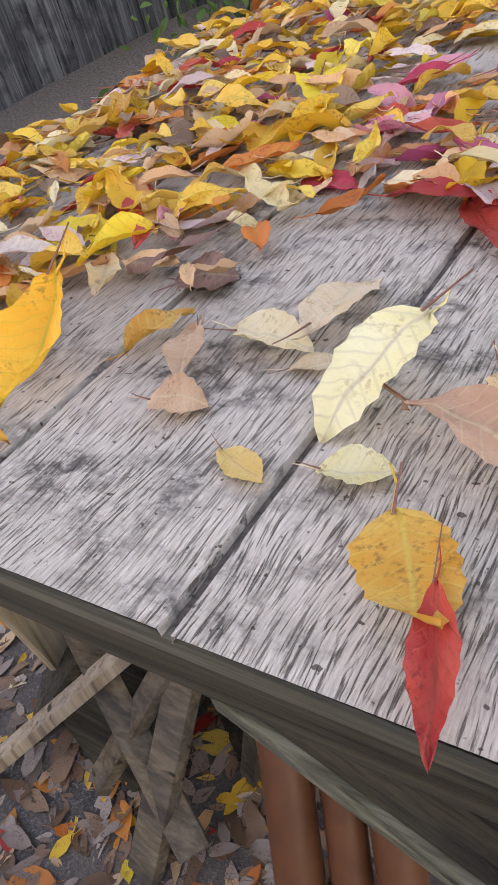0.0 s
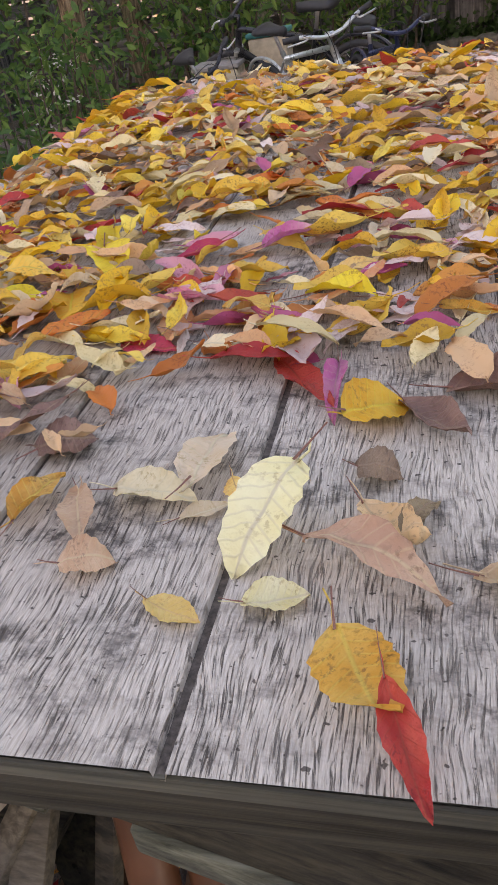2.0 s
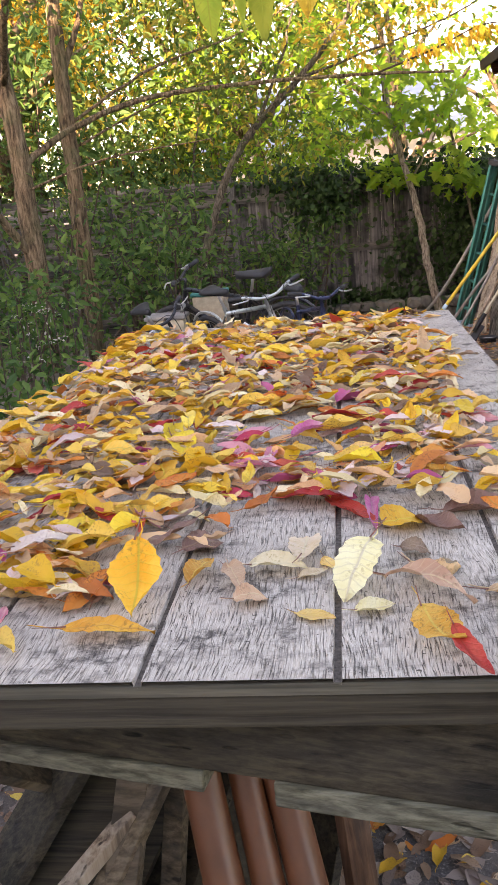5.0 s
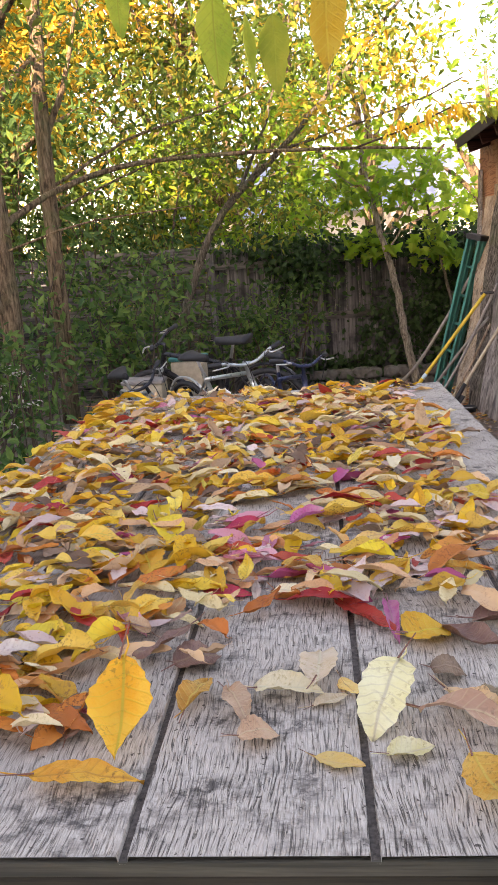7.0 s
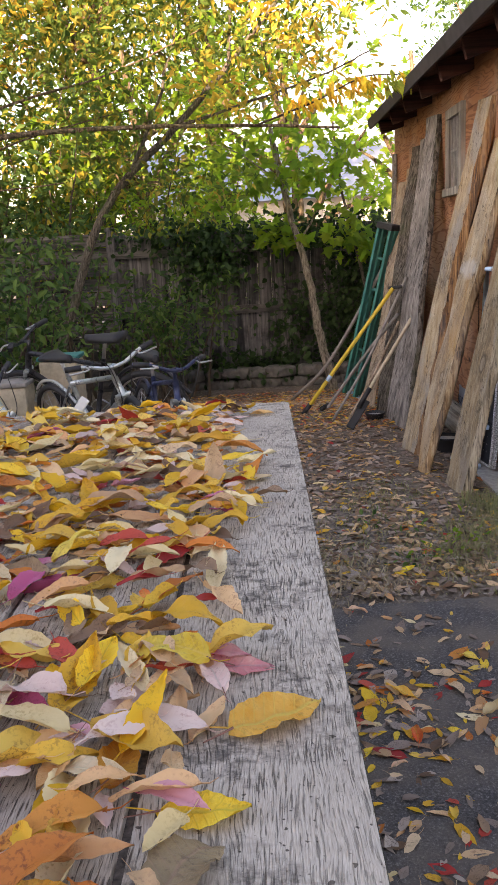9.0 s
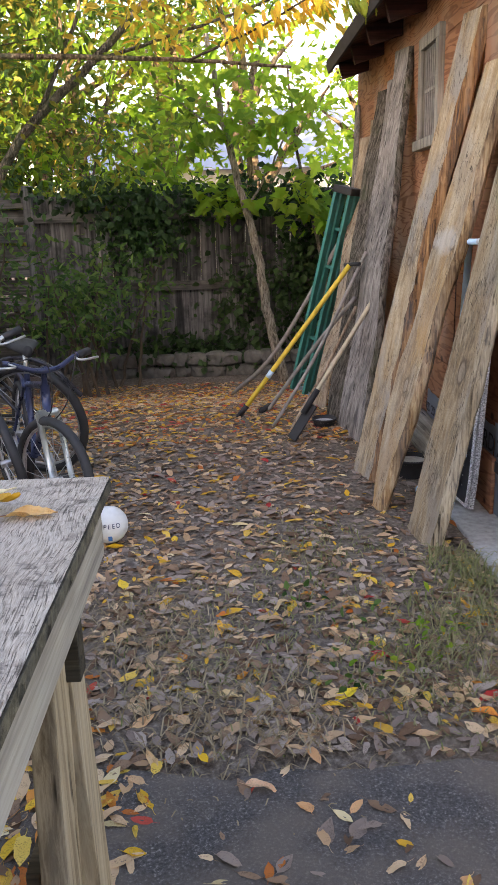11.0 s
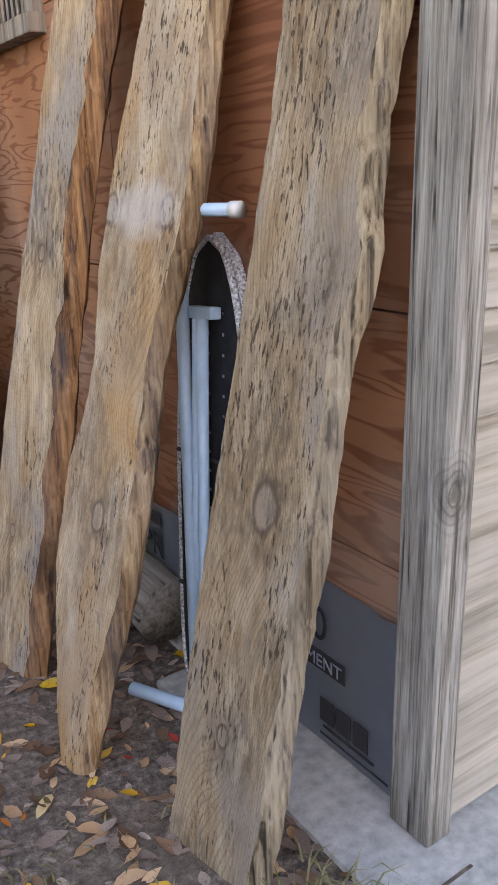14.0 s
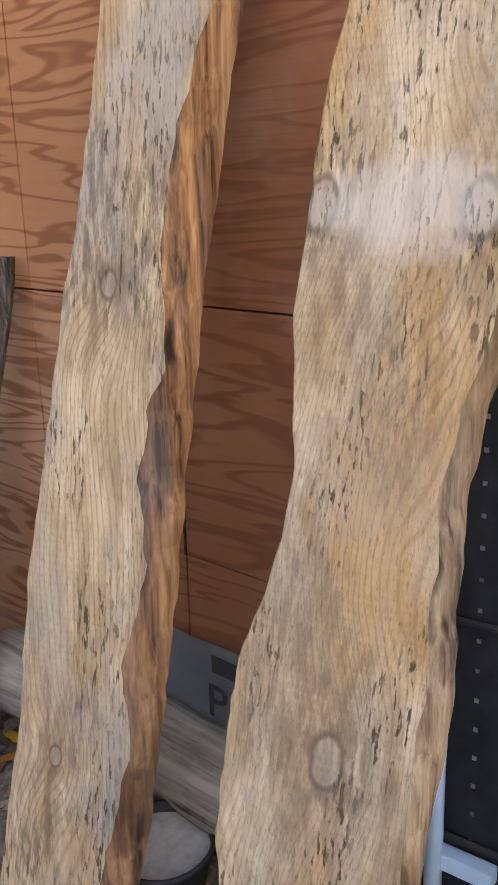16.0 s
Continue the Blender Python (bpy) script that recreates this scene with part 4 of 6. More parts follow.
def scatter_table():
    """The drift of leaves that covers the far two thirds of the table."""
    rnd = random.Random(12)
    names = ["yellow"] * 5 + ["gold"] * 8 + ["cream"] * 6 + ["peach"] * 5 + ["tan"] * 3 + ["rust"] * 5 + ["red"] * 2 + ["magenta"] * 1 + ["brown"] * 3 + ["pink"] * 3
    right = ["magenta"] * 3 + ["red"] * 3 + ["pink"] * 6 + ["cream"] * 4 + ["rust"] * 2 + ["gold"] * 3 + ["peach"] * 3 + ["tan"] * 3
    made = 0
    tries = 0
    bulk = {}
    while made < 1750 and tries < 16000:
        tries += 1
        x, y = rnd.uniform(-0.81, 0.36), rnd.uniform(0.05, 2.36)
        edge = (0.31 if y < 0.95 else 0.29) + 0.08 * noise.noise((y * 2.2, 0, 0))
        dens = 1.0
        if x > edge:
            dens = 0.05
        near = 0.47 if x > -0.17 else (0.30 if x > -0.3 else 0.16)
        near -= 0.12 * max(0, x - 0.05)
        if y < near:
            dens = 0.0 if x > -0.33 else 0.10
        elif y < near + 0.12:
            dens *= 0.8
        if -0.2 < x < -0.02 and 0.75 < y < 1.0:
            dens *= 0.35
        if y > 2.28:
            dens *= 0.6
        if rnd.random() > dens * 0.9:
            continue
        pal = right if (x > -0.2 and 0.4 < y < 0.95 and rnd.random() < 0.75) else names
        c = rnd.choice(pal)
        size = rnd.choice((0.045, 0.06, 0.07, 0.08, 0.09, 0.105)) * rnd.uniform(0.9, 1.1) * (1.1 if c in ("yellow", "gold") else 1)
        lift = rnd.uniform(0, 0.02)
        m = Matrix.Translation((x, y, TABLE_Z + lift)) @ Euler((radians(rnd.gauss(0, 11)), radians(rnd.gauss(0, 9)), rnd.gauss(0.15, 0.95) + (math.pi if rnd.random() < 0.5 else 0))).to_matrix().to_4x4()
        k = rnd.randrange(5)
        made += 1
        if y < 1.25 and leaf_count[0] < 215:
            leaf_count[0] += 1
            put_leaf(c, k, m, size, 0, "in the table drift", "leaves on the table")
        else:
            bulk.setdefault(c, []).append((k, m @ Matrix.Diagonal((size, size, size, 1))))
    join_leaves("table_leaf_drift", bulk, "drift of yellow, brown and red fallen leaves on the table")


def join_leaves(name, bulk, label, low=False):
    """Many leaves as one mesh, each a real curved blade; colours by material slot."""
    vs, fs, mi = [], [], []
    slots = list(bulk)
    base = 0
    for si, c in enumerate(slots):
        for k, m in bulk[c]:
            me = leaf_variant(c, k, low)
            co = np.empty(len(me.vertices) * 3)
            me.vertices.foreach_get("co", co)
            co = co.reshape(-1, 3) @ np.array(m.to_3x3()).T + np.array(m.translation)
            vs.append(co)
            idx = np.empty(len(me.loops), dtype=int)
            me.loops.foreach_get("vertex_index", idx)
            fs.extend((idx.reshape(-1, 4) + base).tolist())
            mi.extend([si] * (len(idx) // 4))
            base += len(co)
    me = bpy.data.meshes.new(name)
    me.from_pydata(np.concatenate(vs).tolist(), [], fs)
    for c in slots:
        me.materials.append(flat_leaf(c))
    me.polygons.foreach_set("material_index", mi)
    me.polygons.foreach_set("use_smooth", [True] * len(mi))
    return tagged(new(name, me), label, "leaves", kind="stuff")


FLAT = {}


def flat_leaf(c):
    """The same leaf colours for joined leaves, varied leaf by leaf."""
    if c not in FLAT:
        base, tint, spot = PALETTE[c]
        n = Nodes("drift_" + c)
        isl = n.island()
        col = n.ramp(isl, [(0.0, tuple(0.72 * a for a in base)), (0.35, base), (0.75, tint), (1.0, tuple(0.6 * a + 0.4 * b for a, b in zip(base, spot)))])
        dots = n.noise(260.0, None, 4, 0.6)
        pat = n.noise(35.0, None, 2)
        col = n.mix(n.math("MULTIPLY", n.ramp(dots, [(0.5, 0.0), (0.62, 0.9)]), n.ramp(pat, [(0.42, 0.0), (0.65, 0.9)])), col, spot)
        n.finish(col, 0.55, n.math("ADD", dots, pat), 0.3, 0.002, 0, 0.35)
        t = n.add("ShaderNodeBsdfTranslucent")
        n.put(t.inputs[0], col)
        mx = n.add("ShaderNodeMixShader")
        mx.inputs[0].default_value = 0.2
        n.tree.links.new(n.bsdf.outputs[0], mx.inputs[1])
        n.tree.links.new(t.outputs[0], mx.inputs[2])
        n.tree.links.new(mx.outputs[0], n.tree.nodes["Material Output"].inputs[0])
        FLAT[c] = n.mat
    return FLAT[c]


PALETTE = {
    "yellow": ((0.82, 0.46, 0.02), (0.88, 0.60, 0.06), (0.36, 0.17, 0.03)), "gold": ((0.78, 0.42, 0.035), (0.84, 0.58, 0.12), (0.28, 0.12, 0.03)),
    "cream": ((0.78, 0.61, 0.31), (0.84, 0.71, 0.46), (0.45, 0.30, 0.12)), "peach": ((0.74, 0.38, 0.17), (0.80, 0.52, 0.28), (0.45, 0.20, 0.10)),
    "tan": ((0.60, 0.37, 0.20), (0.74, 0.53, 0.33), (0.28, 0.15, 0.09)), "rust": ((0.66, 0.18, 0.03), (0.74, 0.32, 0.06), (0.22, 0.06, 0.02)),
    "red": ((0.50, 0.035, 0.03), (0.62, 0.10, 0.06), (0.16, 0.02, 0.02)), "magenta": ((0.55, 0.10, 0.22), (0.70, 0.36, 0.38), (0.30, 0.05, 0.10)),
    "brown": ((0.20, 0.11, 0.065), (0.34, 0.21, 0.13), (0.09, 0.05, 0.03)), "grey": ((0.30, 0.22, 0.18), (0.46, 0.37, 0.31), (0.10, 0.07, 0.055)),
    "pink": ((0.70, 0.50, 0.44), (0.80, 0.64, 0.56), (0.45, 0.22, 0.18)), "green": ((0.25, 0.34, 0.03), (0.45, 0.47, 0.05), (0.30, 0.30, 0.05)),
}


# ---- the table ----
def build_table():
    t = thing("work_table", "work table of grey grooved siding on wooden sawhorses", "table")
    x0, x1, y1, top = -0.845, 0.42, 2.42, 0.85
    bm = bmesh.new()
    grooves = [-0.66, -0.44, -0.22, 0.0, 0.22]
    prof = [(x0, top - 0.001)]
    for g in grooves:
        prof += [(g - 0.005, top), (g - 0.0038, top - 0.0075), (g + 0.0038, top - 0.0075), (g + 0.005, top)]
    prof.append((x1, top - 0.001))
    n = 24
    rows = []
    for j in range(n + 1):
        y = y1 * j / n
        rows.append([bm.verts.new((x, y + (0.0025 * noise.noise((x * 30, 0, 7)) if j == 0 else 0), z + 0.002 * noise.noise((x * 2, y * 2, 5)))) for x, z in prof])
    for r, q in zip(rows, rows[1:]):
        for k in range(len(prof) - 1):
            bm.faces.new((r[k], r[k + 1], q[k + 1], q[k]))
    part("tabletop", bm, M_TABLE, t)
    for g in grooves:
        part("groove", box((g - 0.004, 0.002, top - 0.0078), (g + 0.004, y1 - 0.002, top - 0.0062)), M_DIRT, t)
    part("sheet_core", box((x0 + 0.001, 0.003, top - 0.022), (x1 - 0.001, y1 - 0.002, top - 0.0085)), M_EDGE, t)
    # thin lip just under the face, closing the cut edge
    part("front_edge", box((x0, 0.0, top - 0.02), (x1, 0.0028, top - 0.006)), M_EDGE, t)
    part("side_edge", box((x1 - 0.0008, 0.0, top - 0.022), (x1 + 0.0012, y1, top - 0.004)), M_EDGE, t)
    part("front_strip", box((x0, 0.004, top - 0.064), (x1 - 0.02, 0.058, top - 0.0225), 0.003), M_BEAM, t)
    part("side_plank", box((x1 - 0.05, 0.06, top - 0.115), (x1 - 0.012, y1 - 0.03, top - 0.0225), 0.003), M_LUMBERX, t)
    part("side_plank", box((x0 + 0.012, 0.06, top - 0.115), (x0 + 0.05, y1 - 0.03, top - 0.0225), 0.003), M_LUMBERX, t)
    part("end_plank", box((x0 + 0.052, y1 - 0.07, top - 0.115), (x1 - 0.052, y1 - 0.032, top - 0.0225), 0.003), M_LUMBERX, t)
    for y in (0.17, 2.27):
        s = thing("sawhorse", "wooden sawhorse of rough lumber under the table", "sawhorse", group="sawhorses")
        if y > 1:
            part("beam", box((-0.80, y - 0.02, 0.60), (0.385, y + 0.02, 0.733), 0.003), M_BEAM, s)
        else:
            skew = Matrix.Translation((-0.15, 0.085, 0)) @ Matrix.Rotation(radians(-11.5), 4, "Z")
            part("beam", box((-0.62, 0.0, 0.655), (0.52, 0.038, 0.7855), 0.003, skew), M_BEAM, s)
            part("rail_board", box((-0.60, -0.004, 0.622), (-0.035, 0.05, 0.654), 0.004, skew), M_RAIL, s, "greenish grey board with a yellow sawn end")
            part("rail_board", box((0.06, -0.004, 0.618), (0.50, 0.05, 0.654), 0.004, skew), M_RAIL, s)
        for x in (-0.78, 0.345):
            for sgn in (-1, 1):
                m = Matrix.Translation((x, y + sgn * 0.035, 0.70)) @ Matrix.Rotation(radians(sgn * 7.5), 4, "X")
                if y < 1 and sgn < 0:
                    continue
                part("leg", box((-0.019, -0.042, -0.706), (0.019, 0.042, 0.0), 0.003, m), M_LUMBER, s)
            part("brace", box((x - 0.05, y - 0.09, 0.25), (x - 0.03, y + 0.09, 0.34), 0.002), M_SCRAP, s)
    d = part("diagonal_brace", box((-0.03, -0.02, 0.0), (0.03, 0.02, 0.75), 0.002, Matrix.Translation((0.20, 1.70, 0.12)) @ Matrix.Rotation(radians(-42), 4, "X")), M_SCRAP, t)


build_table()


def build_under_table():
    pipes = (((-0.262, 0.35, 0.51), (-0.135, 0.06, 0.0), 0.033), ((-0.196, 0.375, 0.51), (-0.075, 0.09, 0.0), 0.027), ((-0.122, 0.35, 0.43), (-0.005, 0.10, 0.0), 0.032))
    for a, b, r in pipes:
        p = thing("brown_pipe", "glossy brown plastic pipe leaning under the table", "pipe", group="pipes under the table")
        bm = bmesh.new()
        add_tube(bm, [a, b], r, 20, False)
        bmesh.ops.recalc_face_normals(bm, faces=bm.faces)
        part("tube", bm, M_PIPE, p, smooth=True)
        d = (Vector(b) - Vector(a)).normalized()
        part("rim", tube([Vector(a) - d * 0.003, Vector(a) + d * 0.012], r * 1.04, 20), M_PIPE, p)
    rnd = random.Random(3)
    boards = (((-0.03, 0.40, 0.58), (0.015, 0.34, 0.0), 0.06, M_RUSTY), ((-0.55, 0.12, 0.05), (-0.22, 0.5, 0.60), 0.05, M_SCRAP), ((-0.42, 0.05, 0.0), (-0.36, 0.55, 0.62), 0.06, M_SCRAP),
              ((-0.75, 0.4, 0.1), (-0.30, 0.55, 0.45), 0.09, M_SCRAP), ((-0.60, 0.5, 0.0), (-0.15, 0.7, 0.5), 0.10, M_SCRAP), ((-0.3, 0.7, 0.03), (-0.75, 0.35, 0.5), 0.09, M_SCRAP),
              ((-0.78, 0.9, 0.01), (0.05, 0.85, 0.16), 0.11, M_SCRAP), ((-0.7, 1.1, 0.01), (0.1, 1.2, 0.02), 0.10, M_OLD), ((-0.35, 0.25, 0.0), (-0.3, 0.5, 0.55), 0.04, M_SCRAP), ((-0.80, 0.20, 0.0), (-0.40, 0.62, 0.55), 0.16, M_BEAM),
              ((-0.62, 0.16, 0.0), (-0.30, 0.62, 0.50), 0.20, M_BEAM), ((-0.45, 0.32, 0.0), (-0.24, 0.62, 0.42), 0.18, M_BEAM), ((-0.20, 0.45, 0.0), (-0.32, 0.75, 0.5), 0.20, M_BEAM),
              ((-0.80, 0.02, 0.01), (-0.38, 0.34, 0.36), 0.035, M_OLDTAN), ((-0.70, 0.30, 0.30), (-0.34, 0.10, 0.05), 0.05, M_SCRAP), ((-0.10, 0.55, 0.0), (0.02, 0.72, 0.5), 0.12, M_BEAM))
    for a, b, w, mat in boards:
        a, b = Vector(a), Vector(b)
        m = Matrix.Translation(a) @ (b - a).to_track_quat("Z", "Y").to_matrix().to_4x4() @ Matrix.Rotation(rnd.uniform(-0.4, 0.4), 4, "Z")
        o = part("scrap_board", box((-w / 2, -0.011, 0), (w / 2, 0.011, (b - a).length), 0.002, m), mat)
        tagged(o, "offcut of weathered board in a heap under the table", "board", "scrap boards")


build_under_table()


# ---- slabs leaning on the shed ----
def slab(label, rows, thick, mat, wane_mat, yaw, seed, name="wood_slab"):
    """A live-edge board. rows: height, x of the face, y of the middle, width; wavy edges, the -y side bevelled as a wane."""
    th = thing(name, label, "board", group="boards leaning on the shed")
    def at(z):
        for r, q in zip(rows, rows[1:]):
            if z <= q[0]:
                f = (z - r[0]) / (q[0] - r[0])
                f = f * f * (3 - 2 * f) * 0.5 + f * 0.5
                return [a + (b - a) * f for a, b in zip(r, q)]
        return rows[-1]
    bm, bw = bmesh.new(), bmesh.new()
    n = 60
    c, s = math.cos(radians(yaw)), math.sin(radians(yaw))
    A, W = [], []
    for i in range(n + 1):
        z = rows[0][0] + (rows[-1][0] - rows[0][0]) * i / n
        _, x, y, w = at(z)
        l = w / 2 * (1 + 0.10 * noise.noise((z * 5, seed, 0)) + 0.05 * noise.noise((z * 17, seed, 2)))
        r = w / 2 * (1 + 0.16 * noise.noise((z * 4.5, seed, 5)) + 0.07 * noise.noise((z * 18, seed, 3)))
        wn = thick * (0.35 + 0.3 * noise.noise((z * 3, seed, 9)))
        zz = z + (0.02 * math.sin(seed) if i == 0 else 0)

        def p(u, v):  # u along the face towards -y, v into the wall
            return (x + u * s + v * c, y - u * c + v * s, zz if i else max(0.0, zz - 0.02 + 0.012 * noise.noise((u * 20, seed, 0))))
        A.append([bm.verts.new(p(*q)) for q in ((r - wn, 0), (0.4 * r, 0.002 * noise.noise((z * 12, seed, 1))), (0, 0), (-0.5 * l, 0.0015), (-l + 0.006, 0), (-l, 0.006), (-l * 0.97, thick), (r - 0.3 * wn, thick))])
        W.append([bw.verts.new(p(*q)) for q in ((r - wn, 0), (r - 0.35 * wn, thick * 0.25 + 0.003 * noise.noise((z * 30, seed, 4))), (r, thick * 0.6), (r - 0.3 * wn, thick))])
    for R, Q in zip(A, A[1:]):
        for k in range(7):
            bm.faces.new((R[k], R[k + 1], Q[k + 1], Q[k]))
    for R, Q in zip(W, W[1:]):
        for k in range(3):
            bw.faces.new((R[k + 1], R[k], Q[k], Q[k + 1]))
    for e, rev in ((A[0], False), (A[-1], True)):
        bm.faces.new(e if rev else e[::-1])
    for e, rev in ((W[0], False), (W[-1], True)):
        bw.faces.new(e[::-1] if rev else e)
    bmesh.ops.recalc_face_normals(bm, faces=bm.faces)
    part("face", bm, mat, th)
    part("wane_edge", bw, wane_mat, th, "rough bark-stripped orange edge")
    return th


def live_slab(label, foot, slope, yaw, edges, thick, wane, mat, wane_mat, seed):
    """A leaning live-edge board: height, and how far each edge stands from the line that leans up from the foot."""
    th = thing("wood_slab", label, "board", group="boards leaning on the shed")
    c, s = math.cos(radians(yaw)), math.sin(radians(yaw))
    zs = [e[0] for e in edges]
    bm, bw = bmesh.new(), bmesh.new()
    n, A, W = 110, [], []
    for i in range(n + 1):
        z = zs[0] + (zs[-1] - zs[0]) * i / n
        l, r = (float(np.interp(z, zs, [e[k] for e in edges])) for k in (1, 2))
        l += 0.004 * noise.noise((z * 22, seed, 0)) + 0.002 * noise.noise((z * 70, seed, 1))
        r += 0.005 * noise.noise((z * 20, seed, 5)) + 0.003 * noise.noise((z * 60, seed, 6))
        r -= 0.012
        wn = wane * (1 + 0.5 * noise.noise((z * 7, seed, 9)) + 0.25 * noise.noise((z * 25, seed, 8)))

        def p(u, v):
            drop = max(0.0, z) if i else -0.015 + 0.12 * max(0.0, u) * (-1 if seed > 8 else 1) * 0.5
            return (foot[0] + slope * z + u * s + v * c, foot[1] - u * c + v * s, drop)
        face = [(l + (r - wn - l) * k / 8, 0.0025 * noise.noise((z * 9, k * 0.9, seed))) for k in range(8, -1, -1)]
        A.append([bm.verts.new(p(*q)) for q in face + [(l - 0.003, 0.005), (l + 0.004, thick), (r - 0.4 * wn, thick)]])
        W.append([bw.verts.new(p(*q)) for q in (face[0], (r - 0.6 * wn, thick * 0.12 + 0.004 * noise.noise((z * 40, seed, 4))), (r - 0.2 * wn, thick * 0.35 + 0.005 * noise.noise((z * 30, seed, 3))), (r, thick * 0.65), (r - 0.4 * wn, thick))])
    for mesh, rows in ((bm, A), (bw, W)):
        for R, Q in zip(rows, rows[1:]):
            for k in range(len(R) - 1):
                mesh.faces.new((R[k], R[k + 1], Q[k + 1], Q[k]))
        mesh.faces.new(rows[0])
        mesh.faces.new(rows[-1][::-1])
        bmesh.ops.recalc_face_normals(mesh, faces=mesh.faces)
    part("face", bm, mat, th)
    part("wane_edge", bw, wane_mat, th, "rough bark-stripped orange edge")
    return th


live_slab("pale weathered live-edge slab with an orange wane leaning on the shed", (1.237, 4.90), 0.195, 16,
          [(0, -0.12, 0.11), (0.1, -0.117, 0.115), (0.2, -0.109, 0.12), (0.4, -0.096, 0.129), (0.62, -0.095, 0.133), (0.8, -0.083, 0.132), (1.0, -0.067, 0.131), (1.15, -0.051, 0.138), (1.35, -0.042, 0.148), (1.55, -0.015, 0.175), (2.02, 0.02, 0.20)], 0.055, 0.042, M_SLAB, M_WANEO, 1.3)
live_slab("yellowish knotty live-edge slab with a narrow foot leaning on the shed", (1.215, 4.47), 0.252, 10,
          [(0, -0.035, 0.055), (0.1, -0.074, 0.071), (0.2, -0.101, 0.075), (0.3, -0.127, 0.087), (0.4, -0.154, 0.096), (0.62, -0.156, 0.099), (0.66, -0.142, 0.094), (0.7, -0.132, 0.086), (0.8, -0.118, 0.081), (0.9, -0.129, 0.082), (1.0, -0.148, 0.094), (1.08, -0.145, 0.11), (1.25, -0.144, 0.11), (1.35, -0.128, 0.098), (1.78, -0.11, 0.09)], 0.045, 0.022, M_KNOTTY, M_WANE, 4.7)
live_slab("wide brown live-edge slab with dark knots leaning on the shed", (1.315, 4.085), 0.207, 11,
          [(0, -0.112, 0.125), (0.1, -0.109, 0.137), (0.2, -0.118, 0.136), (0.4, -0.118, 0.127), (0.62, -0.116, 0.136), (0.8, -0.11, 0.126), (0.9, -0.107, 0.124), (1.0, -0.106, 0.139), (1.06, -0.105, 0.139), (1.15, -0.103, 0.126), (1.25, -0.101, 0.115), (1.45, -0.112, 0.125), (1.8, -0.11, 0.13)], 0.042, 0.03, M_KNOTTY3, M_SLAB2, 8.2)
slab("wide old grey plank leaning on the shed", [(0, 1.30, 5.56, 0.19), (0.8, 1.42, 5.72, 0.20), (1.5, 1.54, 5.92, 0.19), (2.12, 1.64, 6.10, 0.17)], 0.04, M_OLD, M_BARKSLAB, 16, 2.4, "old_plank")
slab("dark bark-covered slab leaning on the shed", [(0, 1.24, 6.05, 0.22), (0.8, 1.40, 6.28, 0.24), (1.4, 1.52, 6.48, 0.22), (1.98, 1.63, 6.62, 0.14)], 0.05, M_BARKSLAB, M_BARKSLAB, 16, 6.1, "bark_slab")
slab("grey brown plank leaning beside the bark slab", [(0, 1.27, 5.80, 0.17), (0.8, 1.43, 6.0, 0.18), (2.0, 1.635, 6.33, 0.14)], 0.03, M_OLD, M_OLD, 16, 3.3, "old_plank")
slab("narrow tan plank leaning by the ladder", [(-0.02, 1.18, 6.45, 0.16), (0.8, 1.42, 6.8, 0.18), (1.76, 1.62, 7.2, 0.14)], 0.03, M_OLDTAN, M_OLDTAN, 20, 9.9, "old_plank")
slab("thin grey plank leaning near the shed end", [(0, 1.38, 6.9, 0.08), (1.0, 1.55, 7.4, 0.09), (2.05, 1.655, 7.82, 0.06)], 0.025, M_OLD, M_OLD, 10, 5.5, "old_plank")
slab("dark weathered plank leaning behind the tools", [(0, 1.33, 6.3, 0.18), (0.9, 1.48, 6.6, 0.2), (1.85, 1.65, 6.95, 0.16)], 0.025, M_OLDTAN, M_OLD, 16, 11.9, "old_plank")
slab("split dark plank leaning against the shed", [(0.0, 1.42, 5.42, 0.08), (0.6, 1.53, 5.45, 0.09), (1.02, 1.62, 5.40, 0.05)], 0.03, M_BARKSLAB, M_BARKSLAB, 10, 7.7, "old_plank")



def pole(label, pts, r, mat, tips=(), name="tool", head=None, cat="tool"):
    t = thing(name, label, cat, group="tools leaning on the shed")
    part("handle", tube(curve_points(pts, 6), r, 10), mat, t, smooth=True)
    for nm, a, b, rr, m in tips:
        part(nm, tube([a, b], rr, 10), m, t, smooth=True)
    return t


